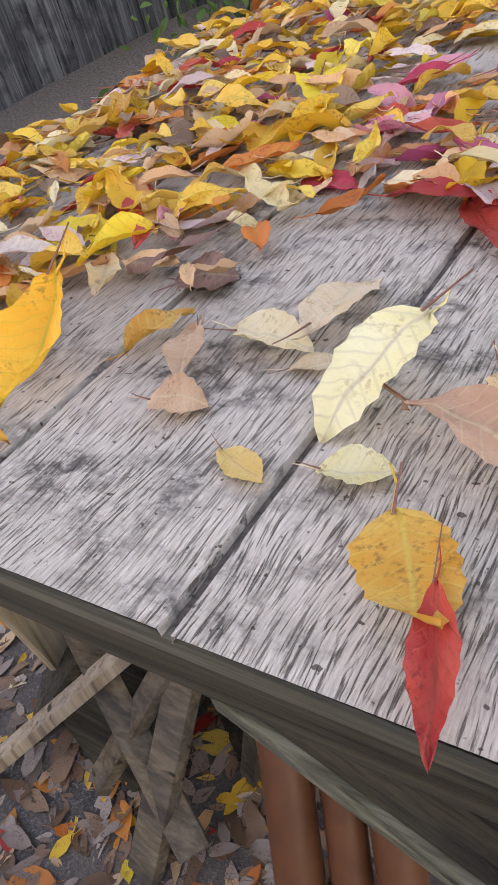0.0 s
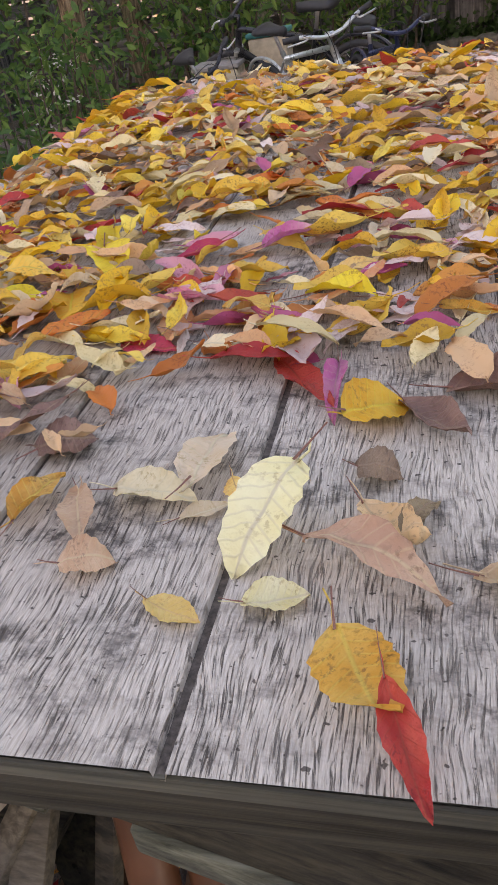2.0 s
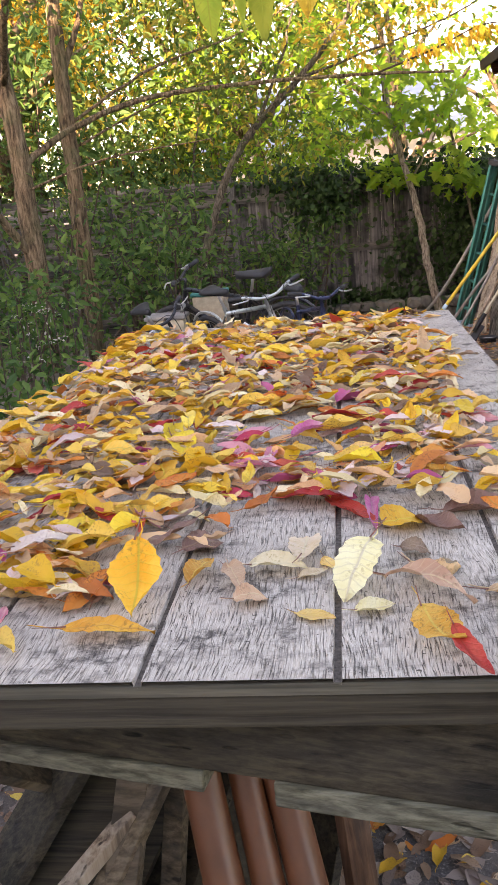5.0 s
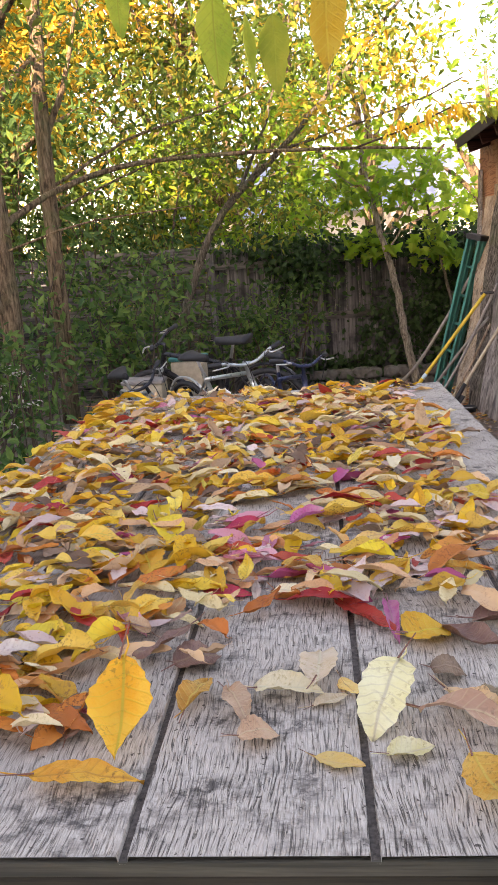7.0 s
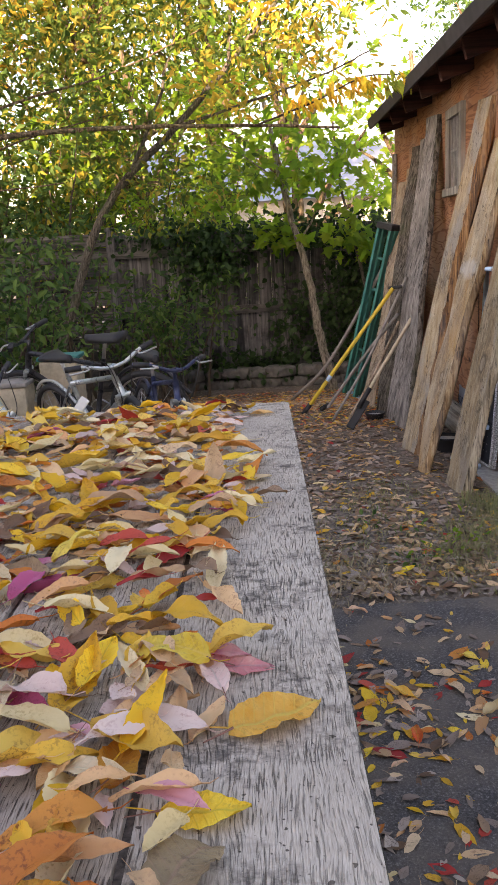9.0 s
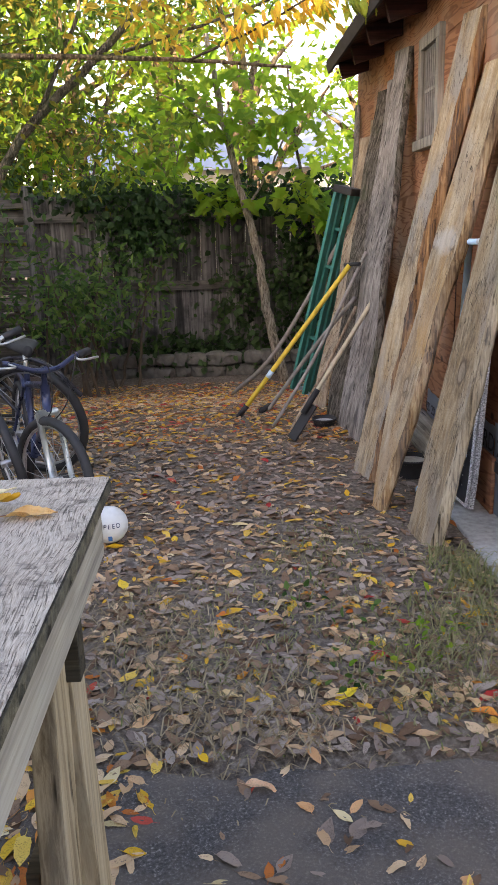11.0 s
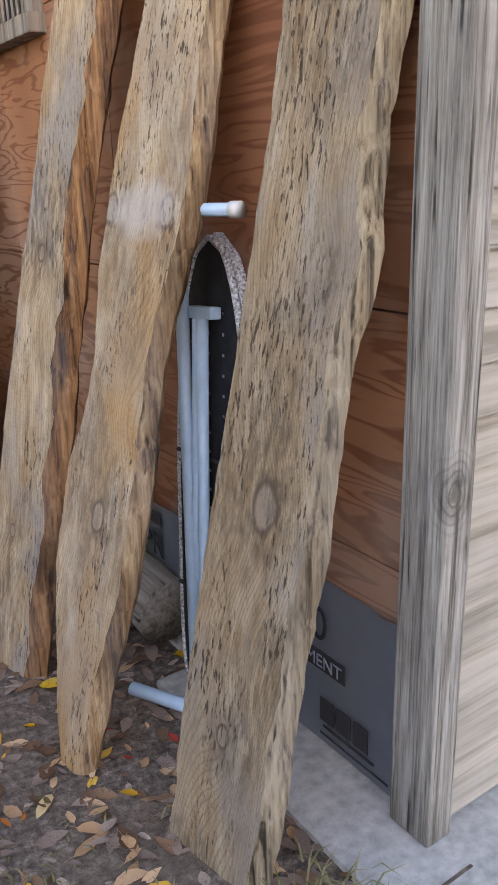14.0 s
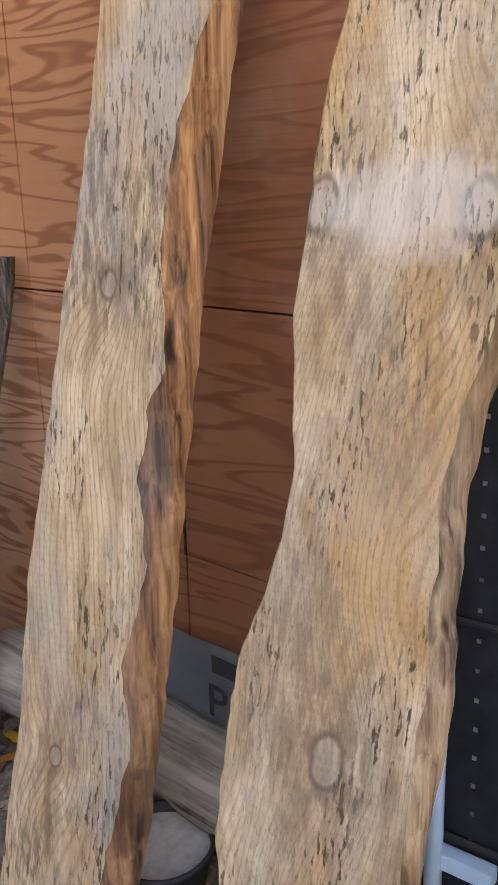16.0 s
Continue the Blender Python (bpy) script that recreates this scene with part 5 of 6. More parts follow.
def build_tools():
    a, b = Vector((0.648, 6.206, 0.0)), Vector((1.341, 6.06, 0.944))
    d = (b - a).normalized()
    pole("yellow long-handled tool with a black tip leaning on planks", [a, b], 0.015, M_YELLOWP,
         (("tip", a, a + d * 0.10, 0.018, M_BLACK), ("sleeve", a + d * 0.33, a + d * 0.38, 0.017, M_PALEBLUE), ("head", b + Vector((-0.02, 0.05, 0.0)), b + Vector((0.05, -0.06, 0.01)), 0.012, M_BLACK)))
    a, b = Vector((1.055, 5.625, 0.22)), Vector((1.426, 5.753, 0.762))
    t = pole("pale wooden handle of a black spade leaning on planks", [a, b], 0.013, M_POLE, (("socket", a - (b - a) * 0.12, a + (b - a) * 0.12, 0.017, M_BLACK),), "spade")
    m = Matrix.Translation((1.015, 5.61, 0.12)) @ (b - a).to_track_quat("Z", "Y").to_matrix().to_4x4() @ Matrix.Rotation(radians(20), 4, "Z")
    part("blade", box((-0.035, -0.006, -0.13), (0.035, 0.006, 0.10), 0.005, m), M_BLACK, t)
    pole("long grey pole leaning on the shed by the ladder", [(0.62, 7.85, -0.20), (0.98, 7.5, 0.22), (1.47, 7.0, 1.15)], 0.017, M_GREYPOLE, name="grey_pole", cat="pole")
    # only a plain handle, of no known tool and without a head
    pole("weathered brown handle leaning on the planks", [(0.86, 5.95, 0.0), (1.13, 6.0, 0.42), (1.44, 6.05, 1.02)], 0.011, M_GREYPOLE, name="bare_handle")
    pole("weathered grey rake handle leaning on the planks", [(0.83, 6.35, -0.02), (1.15, 6.3, 0.42), (1.40, 6.2, 0.74)], 0.013, M_GREYPOLE, (("rake_head", (0.80, 6.28, 0.02), (0.86, 6.42, 0.02), 0.02, M_BLACK),), "rake")
    pole("thin brown stick leaning on the planks", [(0.97, 5.9, 0.0), (1.2, 6.0, 0.36), (1.38, 6.05, 0.7)], 0.010, M_OLDTAN, name="stick", cat="stick")
    # ladder
    l = thing("step_ladder", "folded green fibreglass stepladder leaning on the shed", "ladder")
    foot, top = Vector((1.17, 7.22, -0.07)), Vector((1.50, 7.02, 1.42))
    m = Matrix.Translation(foot) @ (top - foot).to_track_quat("Z", "Y").to_matrix().to_4x4() @ Matrix.Rotation(radians(78), 4, "Z")
    L = (top - foot).length
    for off in (0.0, 0.075):
        for x in (-0.06, 0.06):
            k = 1 if off == 0 else 1.0
            part("rail", box((x * k - 0.012, off - 0.025, 0.02), (x * k + 0.012, off + 0.025, L - 0.04), 0.003, m), M_LADDER, l)
    for i in range(5):
        z = 0.15 + i * 0.27
        part("step", box((-0.048, -0.03, z), (0.048, 0.02, z + 0.02), 0.002, m), M_LADDER, l)
    part("top_cap", box((-0.08, -0.04, L - 0.05), (0.08, 0.11, L), 0.012, m), M_BLACK, l, "black plastic top cap")
    for x in (-0.06, 0.06):
        part("foot", box((x - 0.02, -0.03, 0.0), (x + 0.02, 0.03, 0.03), 0.004, m), M_PALEBLUE, l)


build_tools()


def build_ironing_board():
    t = thing("ironing_board", "folded ironing board with pale blue legs standing on end", "ironing board")
    base = Matrix.Translation((1.565, 4.45, 0.04)) @ Matrix.Rotation(radians(4.5), 4, "Y") @ Matrix.Rotation(radians(-4), 4, "X")
    # outline in the board's plane: v across, z up
    def half(u):
        return 0.135 * max(0.0, 1 - max(0.0, (u - 0.42) / 0.58) ** 2.3) ** 0.5 if u > 0.42 else 0.135 - 0.02 * (1 - u / 0.42) ** 6
    def plate(grow, x0, x1):
        bm = bmesh.new()
        n = 30
        L = 1.02
        pts = [(-half(i / n) - grow if half(i / n) > 0.001 else 0, L * i / n + (grow if i == n else (-grow if i == 0 else 0))) for i in range(n + 1)]
        pts += [(-a, b) for a, b in reversed(pts[:-1] if abs(pts[-1][0]) < 1e-4 else pts)]
        f = bm.faces.new([bm.verts.new((x0, a, b)) for a, b in pts])
        e = bmesh.ops.extrude_face_region(bm, geom=[f])
        for v in e["geom"]:
            if isinstance(v, bmesh.types.BMVert):
                v.co.x = x1
        bmesh.ops.recalc_face_normals(bm, faces=bm.faces)
        for v in bm.verts:
            v.co = base @ v.co
        return bm
    part("top", plate(0.0, 0.0, 0.012), M_MESH, t, "black perforated steel underside")
    part("cover", plate(0.012, 0.0125, 0.034), M_COVER, t, "white paisley cloth cover")
    # rolled rim of the cover
    n = 44
    rim = []
    for i in range(n + 1):
        u = i / n
        rim.append(base @ Vector((0.004, -half(u) - 0.004, 1.02 * u)))
    rim += [base @ Vector((0.004, half(i / n) + 0.004, 1.02 * i / n)) for i in range(n, -1, -1)]
    part("cover_rim", tube(rim + [rim[0]], 0.008, 8), M_COVER, t, "gathered edge of the patterned cover", True)
    for y in (-0.05, 0.005, 0.06):
        for i in range(20):
            z = 0.07 + i * 0.042
            if abs(y) + 0.02 < half(z / 1.02):
                part("vent_hole", box((-0.0012, y - 0.003, z), (0.0005, y + 0.003, z + 0.006), 0, base), M_STEEL, t)
    for dy in (0.012, -0.028):
        a = base @ Vector((-0.03, dy + 0.02, 0.02))
        b = base @ Vector((-0.025, dy * 0.4 + 0.0, 0.86))
        part("leg", tube([a, b], 0.0125, 10), M_PALEBLUE, t, "pale blue tubular leg", True)
    part("long_leg", tube([base @ Vector((-0.035, 0.02, 0.0)), base @ Vector((-0.04, 0.05, 1.065))], 0.014, 10), M_PALEBLUE, t, "pale blue tubular leg", True)
    part("foot_bar", tube([(1.535, 4.425, 1.115), (1.575, 4.32, 1.115)], 0.012, 10), M_PALEBLUE, t, smooth=True)
    part("foot_cap", tube([(1.572, 4.328, 1.115), (1.580, 4.308, 1.115)], 0.015, 12), M_WHITE, t, "white rounded end cap", True)
    part("foot_bar", tube([(1.43, 4.60, 0.035), (1.53, 4.40, 0.035)], 0.016, 10), M_PALEBLUE, t, smooth=True)
    part("bracket", box((-0.03, -0.05, 0.86), (-0.004, 0.04, 0.885), 0.003, base), M_PALEBLUE, t)
    part("bracket", box((-0.03, -0.09, 0.20), (-0.004, 0.03, 0.225), 0.003, base), M_PALEBLUE, t)
    for z in (0.24, 0.56):
        part("cross_wire", tube([base @ Vector((-0.006, -half(z), z)), base @ Vector((-0.006, half(z), z))], 0.005, 6), M_BLACK, t)


build_ironing_board()


def build_pots():
    for x, y, r, h in ((1.47, 4.90, 0.085, 0.09), (1.17, 5.92, 0.07, 0.05)):
        p = thing("plant_pot", "shallow black plastic pot with ash and leaves in it", "pot")
        bm = bmesh.new()
        prof = [(r * 0.85, 0), (r, h), (r * 1.06, h), (r * 1.06, h - 0.012), (r * 0.97, h - 0.013), (r * 0.96, h - 0.02)]
        seg = 24
        z0 = soil_z(x, y)
        rings = [[bm.verts.new((x + a * math.cos(k * math.tau / seg), y + a * math.sin(k * math.tau / seg), z0 + b)) for k in range(seg)] for a, b in prof]
        for R, Q in zip(rings, rings[1:]):
            for k in range(seg):
                bm.faces.new((R[k], R[(k + 1) % seg], Q[(k + 1) % seg], Q[k]))
        part("rim_and_wall", bm, M_BLACK, p, smooth=True)
        bm = bmesh.new()
        bmesh.ops.create_circle(bm, cap_ends=True, segments=24, radius=r * 0.97, matrix=Matrix.Translation((x, y, z0 + h - 0.02)))
        part("fill", bm, M_CONCRETE, p)


build_pots()


# ---- bicycles ----
def bicycle(m, frame_mat, bar_mat, label, turn=0, seat_mat=None):
    """Built along local x with the front at +x, then leaned and placed."""
    b = thing("bicycle", label, "bicycle", m, "bicycles behind the table")
    R = 0.30
    def wheel(x, rot=0):
        w = part("wheel", torus(R - 0.045, 0.008, 28, 6), M_STEEL, b, smooth=True)
        w.matrix_local = Matrix.Translation((x, 0, R)) @ Matrix.Rotation(rot, 4, "Z")
        part("tyre", torus(R - 0.022, 0.022, 32, 8), M_BLACK, w, smooth=True)
        bm = bmesh.new()
        for i in range(16):
            a = i * math.tau / 16
            add_tube(bm, [(0.02 * math.cos(a + 1), 0.02 * (-1) ** i, 0.02 * math.sin(a + 1)), ((R - 0.05) * math.cos(a), 0, (R - 0.05) * math.sin(a))], 0.0018, 4, False)
        add_tube(bm, [(0, -0.04, 0), (0, 0.04, 0)], 0.018, 8)
        part("spokes", bm, M_STEEL, w)
    tr = radians(turn)
    wheel(-0.47)
    head, headlow = Vector((0.36, 0, 0.72)), Vector((0.40, 0, 0.60))
    ax = Vector((0.50, 0.0, R))
    wheel(0.50 , tr)
    bb, seat = Vector((-0.06, 0, 0.28)), Vector((-0.20, 0, 0.68))
    bm = bmesh.new()
    for p, q, r in ((bb, seat, 0.017), (seat + Vector((0.01, 0, -0.05)), head, 0.017), (bb, headlow, 0.021), (head, headlow, 0.022)):
        add_tube(bm, [p, q], r, 10)
    for sy in (-0.05, 0.05):
        add_tube(bm, [bb + Vector((0, sy * 0.5, 0)), Vector((-0.47, sy, R))], 0.010, 8)
        add_tube(bm, [seat + Vector((0.02, sy * 0.4, -0.06)), Vector((-0.47, sy, R))], 0.009, 8)
    part("frame", bm, frame_mat, b, smooth=True)
    rot = Matrix.Translation(headlow) @ Matrix.Rotation(tr, 4, "Z") @ Matrix.Translation(-headlow)
    bm = bmesh.new()
    for sy in (-0.05, 0.05):
        add_tube(bm, [rot @ p for p in (headlow + Vector((0, sy, -0.0)), Vector((0.46, sy, 0.42)), Vector((0.50, sy, R)))], 0.014, 8)
    add_tube(bm, [rot @ (headlow + Vector((0, -0.05, 0))), rot @ (headlow + Vector((0, 0.05, 0)))], 0.018, 8)
    part("fork", bm, M_BIKEGREY, b, smooth=True)
    stem = head + Vector((-0.02, 0, 0.08))
    bar = [rot @ p for p in (Vector((0.33, -0.29, 0.85)), Vector((0.37, -0.18, 0.84)), Vector((0.40, -0.06, 0.80)), Vector((0.40, 0.06, 0.80)), Vector((0.37, 0.18, 0.84)), Vector((0.33, 0.29, 0.85)))]
    part("handlebar", tube(curve_points(bar, 4), 0.0125, 8), bar_mat, b, smooth=True)
    part("stem", tube([head, stem, rot @ Vector((0.40, 0, 0.80))], 0.015, 8), bar_mat, b, smooth=True)
    for s in (0, -1):
        e, f = (bar[0], bar[1]) if s == 0 else (bar[-1], bar[-2])
        part("grip", tube([e, e + (f - e) * 0.85], 0.018, 10), M_BLACK, b, smooth=True)
        q = e + (f - e) * 1.05
        g = part("brake_lever", tube(curve_points([q, q + rot.to_3x3() @ Vector((0.06, 0, -0.01)), e + rot.to_3x3() @ Vector((0.075, 0, -0.02))], 4), 0.006, 6), M_STEEL, b, smooth=True)
    bm = bmesh.new()
    for sg in (-1, 1):
        add_tube(bm, curve_points([bar[1] if sg < 0 else bar[-2], rot @ Vector((0.52, sg * 0.08, 0.86)), rot @ Vector((0.50, sg * 0.04, 0.66)), headlow + Vector((0, sg * 0.02, -0.05))], 6), 0.003, 5, False)
    part("cables", bm, M_BLACK, b)
    part("seat_post", tube([seat, seat + Vector((-0.04, 0, 0.13))], 0.013, 8), M_STEEL, b, smooth=True)
    bm = bmesh.new()
    rows = []
    for i in range(9):
        u = i / 8
        w = 0.075 * (1 - u) ** 1.2 + 0.02
        row = [bm.verts.new((-0.36 + 0.26 * u, w * math.cos(k), 0.81 + 0.03 * math.sin(k) + 0.012 * (1 - u) ** 3)) for k in [j * math.tau / 10 for j in range(10)]]
        rows.append(row)
    for r, q in zip(rows, rows[1:]):
        for k in range(10):
            bm.faces.new((r[k], r[(k + 1) % 10], q[(k + 1) % 10], q[k]))
    bm.faces.new(rows[0])
    bm.faces.new(rows[-1][::-1])
    bmesh.ops.recalc_face_normals(bm, faces=bm.faces)
    part("saddle", bm, seat_mat or M_BLACK, b, smooth=True)
    part("chainring", torus(0.085, 0.006, 24, 6), M_STEEL, b).matrix_local = Matrix.Translation((-0.06, -0.06, 0.28))
    for s in (-1, 1):
        part("crank", tube([(-0.06, s * 0.08, 0.28), (-0.06 + s * 0.12, s * 0.085, 0.28 - s * 0.10)], 0.010, 6), M_STEEL, b)
        part("pedal", box((-0.10 + s * 0.12, s * 0.13 - 0.045, 0.27 - s * 0.10), (-0.02 + s * 0.12, s * 0.13 + 0.045, 0.29 - s * 0.10), 0.004), M_BLACK, b)
    part("mudguard", tube(curve_points([(-0.47 + 0.33 * math.cos(a), 0, R + 0.33 * math.sin(a)) for a in (0.6, 1.3, 2.0, 2.7)], 5), 0.012, 6), frame_mat, b)
    return b


bicycle(Matrix.Translation((-0.27, 4.62, 0)) @ Matrix.Rotation(radians(-68), 4, "Z") @ Matrix.Rotation(radians(-3), 4, "X") @ Matrix.Scale(0.86, 4), M_BIKEBLUE, M_BIKEBLUE, "dark blue bicycle with silver fork leaning behind the table", 24)
bicycle(Matrix.Translation((-0.62, 4.85, 0)) @ Matrix.Rotation(radians(-45), 4, "Z") @ Matrix.Rotation(radians(12), 4, "X") @ Matrix.Scale(0.9, 4), M_BIKEGREY, M_BIKEGREY, "silver bicycle with white frame leaning among others", -18)
bicycle(Matrix.Translation((-0.8, 5.35, 0)) @ Matrix.Rotation(radians(160), 4, "Z") @ Matrix.Rotation(radians(-12), 4, "X"), M_BIKEBLACK, M_BIKEBLACK, "black bicycle with an orange marked saddle against the shrubs", 10)


def build_yard_items():
    b = thing("ball", "small white ball with blue marks on the leaves", "ball", pose(0.106, 4.212, 0.073))
    bm = bmesh.new()
    bmesh.ops.create_uvsphere(bm, u_segments=24, v_segments=14, radius=0.075)
    part("shell", bm, M_WHITE, b, smooth=True)
    cu = bpy.data.curves.new("lettering", "FONT")
    cu.body, cu.size, cu.align_x, cu.space_character = "SPEED", 0.026, "CENTER", 1.3
    flat = bpy.data.objects.new("lettering", cu)
    scene.collection.objects.link(flat)
    me = bpy.data.meshes.new_from_object(flat.evaluated_get(bpy.context.evaluated_depsgraph_get()))
    bpy.data.objects.remove(flat)
    me.materials.clear()
    me.materials.append(M_BIKEBLUE)
    for v in me.vertices:
        lon, lat = v.co.x / 0.075 - 1.37, v.co.y / 0.075 + 0.12
        v.co = Vector((math.cos(lon) * math.cos(lat), math.sin(lon) * math.cos(lat), math.sin(lat))) * 0.0762
    new("lettering", me).parent = b
    part("mark", box((-0.002, -0.008, -0.012), (0.002, 0.008, 0.012), 0, Matrix.Rotation(-1.40, 4, "Z") @ Matrix.Rotation(radians(28), 4, "Y") @ Matrix.Translation((0.0745, 0, 0))), M_BLUEP, b)
    for i, (x, y, w, h) in enumerate(((-1.05, 5.6, 0.26, 0.62), (-1.35, 5.3, 0.3, 0.5))):
        p = thing("storage_bin", "pale plastic bin among the bicycles", "bin")
        part("body", box((x - w / 2, y - 0.12, 0.0), (x + w / 2, y + 0.12, h), 0.02), M_POLE, p)
        part("lid", box((x - w / 2 - 0.01, y - 0.13, h), (x + w / 2 + 0.01, y + 0.13, h + 0.03), 0.01), M_TEAL if i == 0 else M_GREYPOLE, p)
    o = part("white_plank", box((-0.025, -0.012, 0), (0.025, 0.012, 0.62), 0.004, Matrix.Translation((-0.98, 4.25, 0.08)) @ Matrix.Rotation(radians(38), 4, "Y")), M_WHITE)
    tagged(o, "short white painted bar leaning on the bicycles", "bar")


build_yard_items()
bicycle(Matrix.Translation((-1.05, 4.75, 0)) @ Matrix.Rotation(radians(-60), 4, "Z") @ Matrix.Rotation(radians(24), 4, "X") @ Matrix.Scale(0.86, 4), M_BIKEGREY, M_BIKEBLACK, "grey bicycle tangled among the other bicycles", 30)



# ---- trees and plants ----
def maple_cloud(name, blobs, count, size, mat, seed, parent):
    """Broad five-lobed leaves held flat on short stalks."""
    rng = np.random.default_rng(seed)
    wts = np.array([b[2] for b in blobs], float)
    pick = rng.choice(len(blobs), count, p=wts / wts.sum())
    d = rng.normal(size=(count, 3))
    d *= (rng.random(count) ** 0.4 / np.linalg.norm(d, axis=1))[:, None]
    p = np.array([b[0] for b in blobs], float)[pick] + d * np.array([b[1] for b in blobs], float)[pick]
    ax = rng.normal(size=(count, 3)) * 0.6 + np.array([0, -0.55, -0.55])
    ax /= np.linalg.norm(ax, axis=1)[:, None]
    side = np.cross(rng.normal(size=(count, 3)) * 0.45 + np.array([0, -0.35, 0.9]), ax)
    side /= np.linalg.norm(side, axis=1)[:, None]
    nn = np.cross(ax, side)
    L = (size * rng.uniform(0.6, 1.2, count))[:, None]
    lobes = ((-0.12, 0.0), (-0.16, 0.34), (0.10, 0.26), (0.30, 0.58), (0.40, 0.24), (0.58, 0.22), (0.95, 0.0), (0.58, -0.22), (0.40, -0.24), (0.30, -0.58), (0.10, -0.26), (-0.16, -0.34))
    vs = np.stack([p + ax * L * 0.15] + [p + ax * L * a + side * L * b - nn * L * 0.25 * abs(b) for a, b in lobes], 1).reshape(-1, 3)
    k = len(lobes)
    tri = np.array([(0, 1 + j, 1 + (j + 1) % k) for j in range(k)])
    fs = ((np.arange(count) * (k + 1))[:, None, None] + tri[None]).reshape(-1, 3)
    me = bpy.data.meshes.new(name)
    me.from_pydata(vs.tolist(), [], fs.tolist())
    me.materials.append(mat)
    ob = new(name, me)
    ob.parent = parent
    return ob


def leaf_cloud(name, blobs, count, size, mat, seed, parent=None, flat=0.35, label="", wide=0.42):
    """Leaves strewn through soft uneven blobs: centre, radii, weight."""
    rng = np.random.default_rng(seed)
    wts = np.array([b[2] for b in blobs], float)
    pick = rng.choice(len(blobs), count, p=wts / wts.sum())
    cen = np.array([b[0] for b in blobs], float)[pick]
    rad = np.array([b[1] for b in blobs], float)[pick]
    # leaves gather on sprays
    sprays = max(8, count // 14)
    sp = rng.integers(0, sprays, count)
    order = np.argsort(pick, kind="stable")
    d = rng.normal(size=(sprays, 3))
    d /= np.linalg.norm(d, axis=1)[:, None]
    d *= (rng.random(sprays) ** 0.45)[:, None]
    off = d[sp]
    run = rng.normal(size=(sprays, 3)) * np.array([1, 1, 0.5])
    run /= np.linalg.norm(run, axis=1)[:, None]
    along = rng.uniform(-1, 1, count)[:, None] * run[sp] * size * 4.5
    p = cen + off * rad + along + rng.normal(size=(count, 3)) * size * 0.55
    ax = run[sp] + rng.normal(size=(count, 3)) * 0.55
    ax[:, 2] -= flat
    ax /= np.linalg.norm(ax, axis=1)[:, None]
    nrm = rng.normal(size=(count, 3)) * 0.6 + np.array([0, -0.25, 0.9])
    side = np.cross(nrm, ax)
    side /= np.linalg.norm(side, axis=1)[:, None] + 1e-9
    nn = np.cross(ax, side)
    L = (size * rng.uniform(0.65, 1.25, count))[:, None]
    w = L * wide * 0.5
    fold = L * 0.07
    vs = np.stack([p, p + ax * L * 0.35 + side * w + nn * fold, p + ax * L * 0.4, p + ax * L * 0.35 - side * w + nn * fold,
                   p + ax * L * 0.72 + side * w * 0.7 + nn * fold * 0.6, p + ax * L - nn * fold * 0.8, p + ax * L * 0.72 - side * w * 0.7 + nn * fold * 0.6], 1).reshape(-1, 3)
    i = (np.arange(count) * 7)[:, None]
    fs = np.concatenate([i + np.array([[0, 2, 1, 1]]), i + np.array([[0, 3, 2, 2]])])[:, :3]
    q = np.concatenate([i + np.array([[1, 2, 5, 4]]), i + np.array([[2, 3, 6, 5]])])
    me = bpy.data.meshes.new(name)
    me.from_pydata(vs.tolist(), [], fs.tolist() + q.tolist())
    me.materials.append(mat)
    ob = new(name, me)
    if parent:
        ob.parent = parent
    if label:
        tagged(ob, label)
    return ob


def rough_limb(pts, r0, r1, n=7, seed=0, wob=0.02):
    p = curve_points(pts, n)
    out = []
    for i, q in enumerate(p):
        k = i * 0.6
        out.append(q + Vector((noise.noise((k, seed, 0)), noise.noise((k, seed, 4)), 0)) * wob * (0 if i == 0 else 1))
    m = len(p) - 1
    radii = [(r0 + (r1 - r0) * i / m) * (1 + 0.10 * noise.noise((i * 0.8, seed, 7))) for i in range(m + 1)]
    return out, radii


def tree(label, trunk, r0, r1, limbs, clouds, bark, seed, cat="tree"):
    t = thing("tree", label, cat)
    p, r = rough_limb(trunk, r0, r1, 8, seed)
    part("trunk", tube(p, r, 12), bark, t, smooth=True)
    for i, (pts, a, b) in enumerate(limbs):
        p, r = rough_limb(pts, a, b, 8, seed + i + 1, 0.03)
        part("limb", tube(p, r, 7), bark, t, smooth=True)
    for blobs, count, size, mat, sd in clouds:
        (maple_cloud if mat is F_LIME else leaf_cloud)("crown", blobs, count, size, mat, sd, t)
    return t


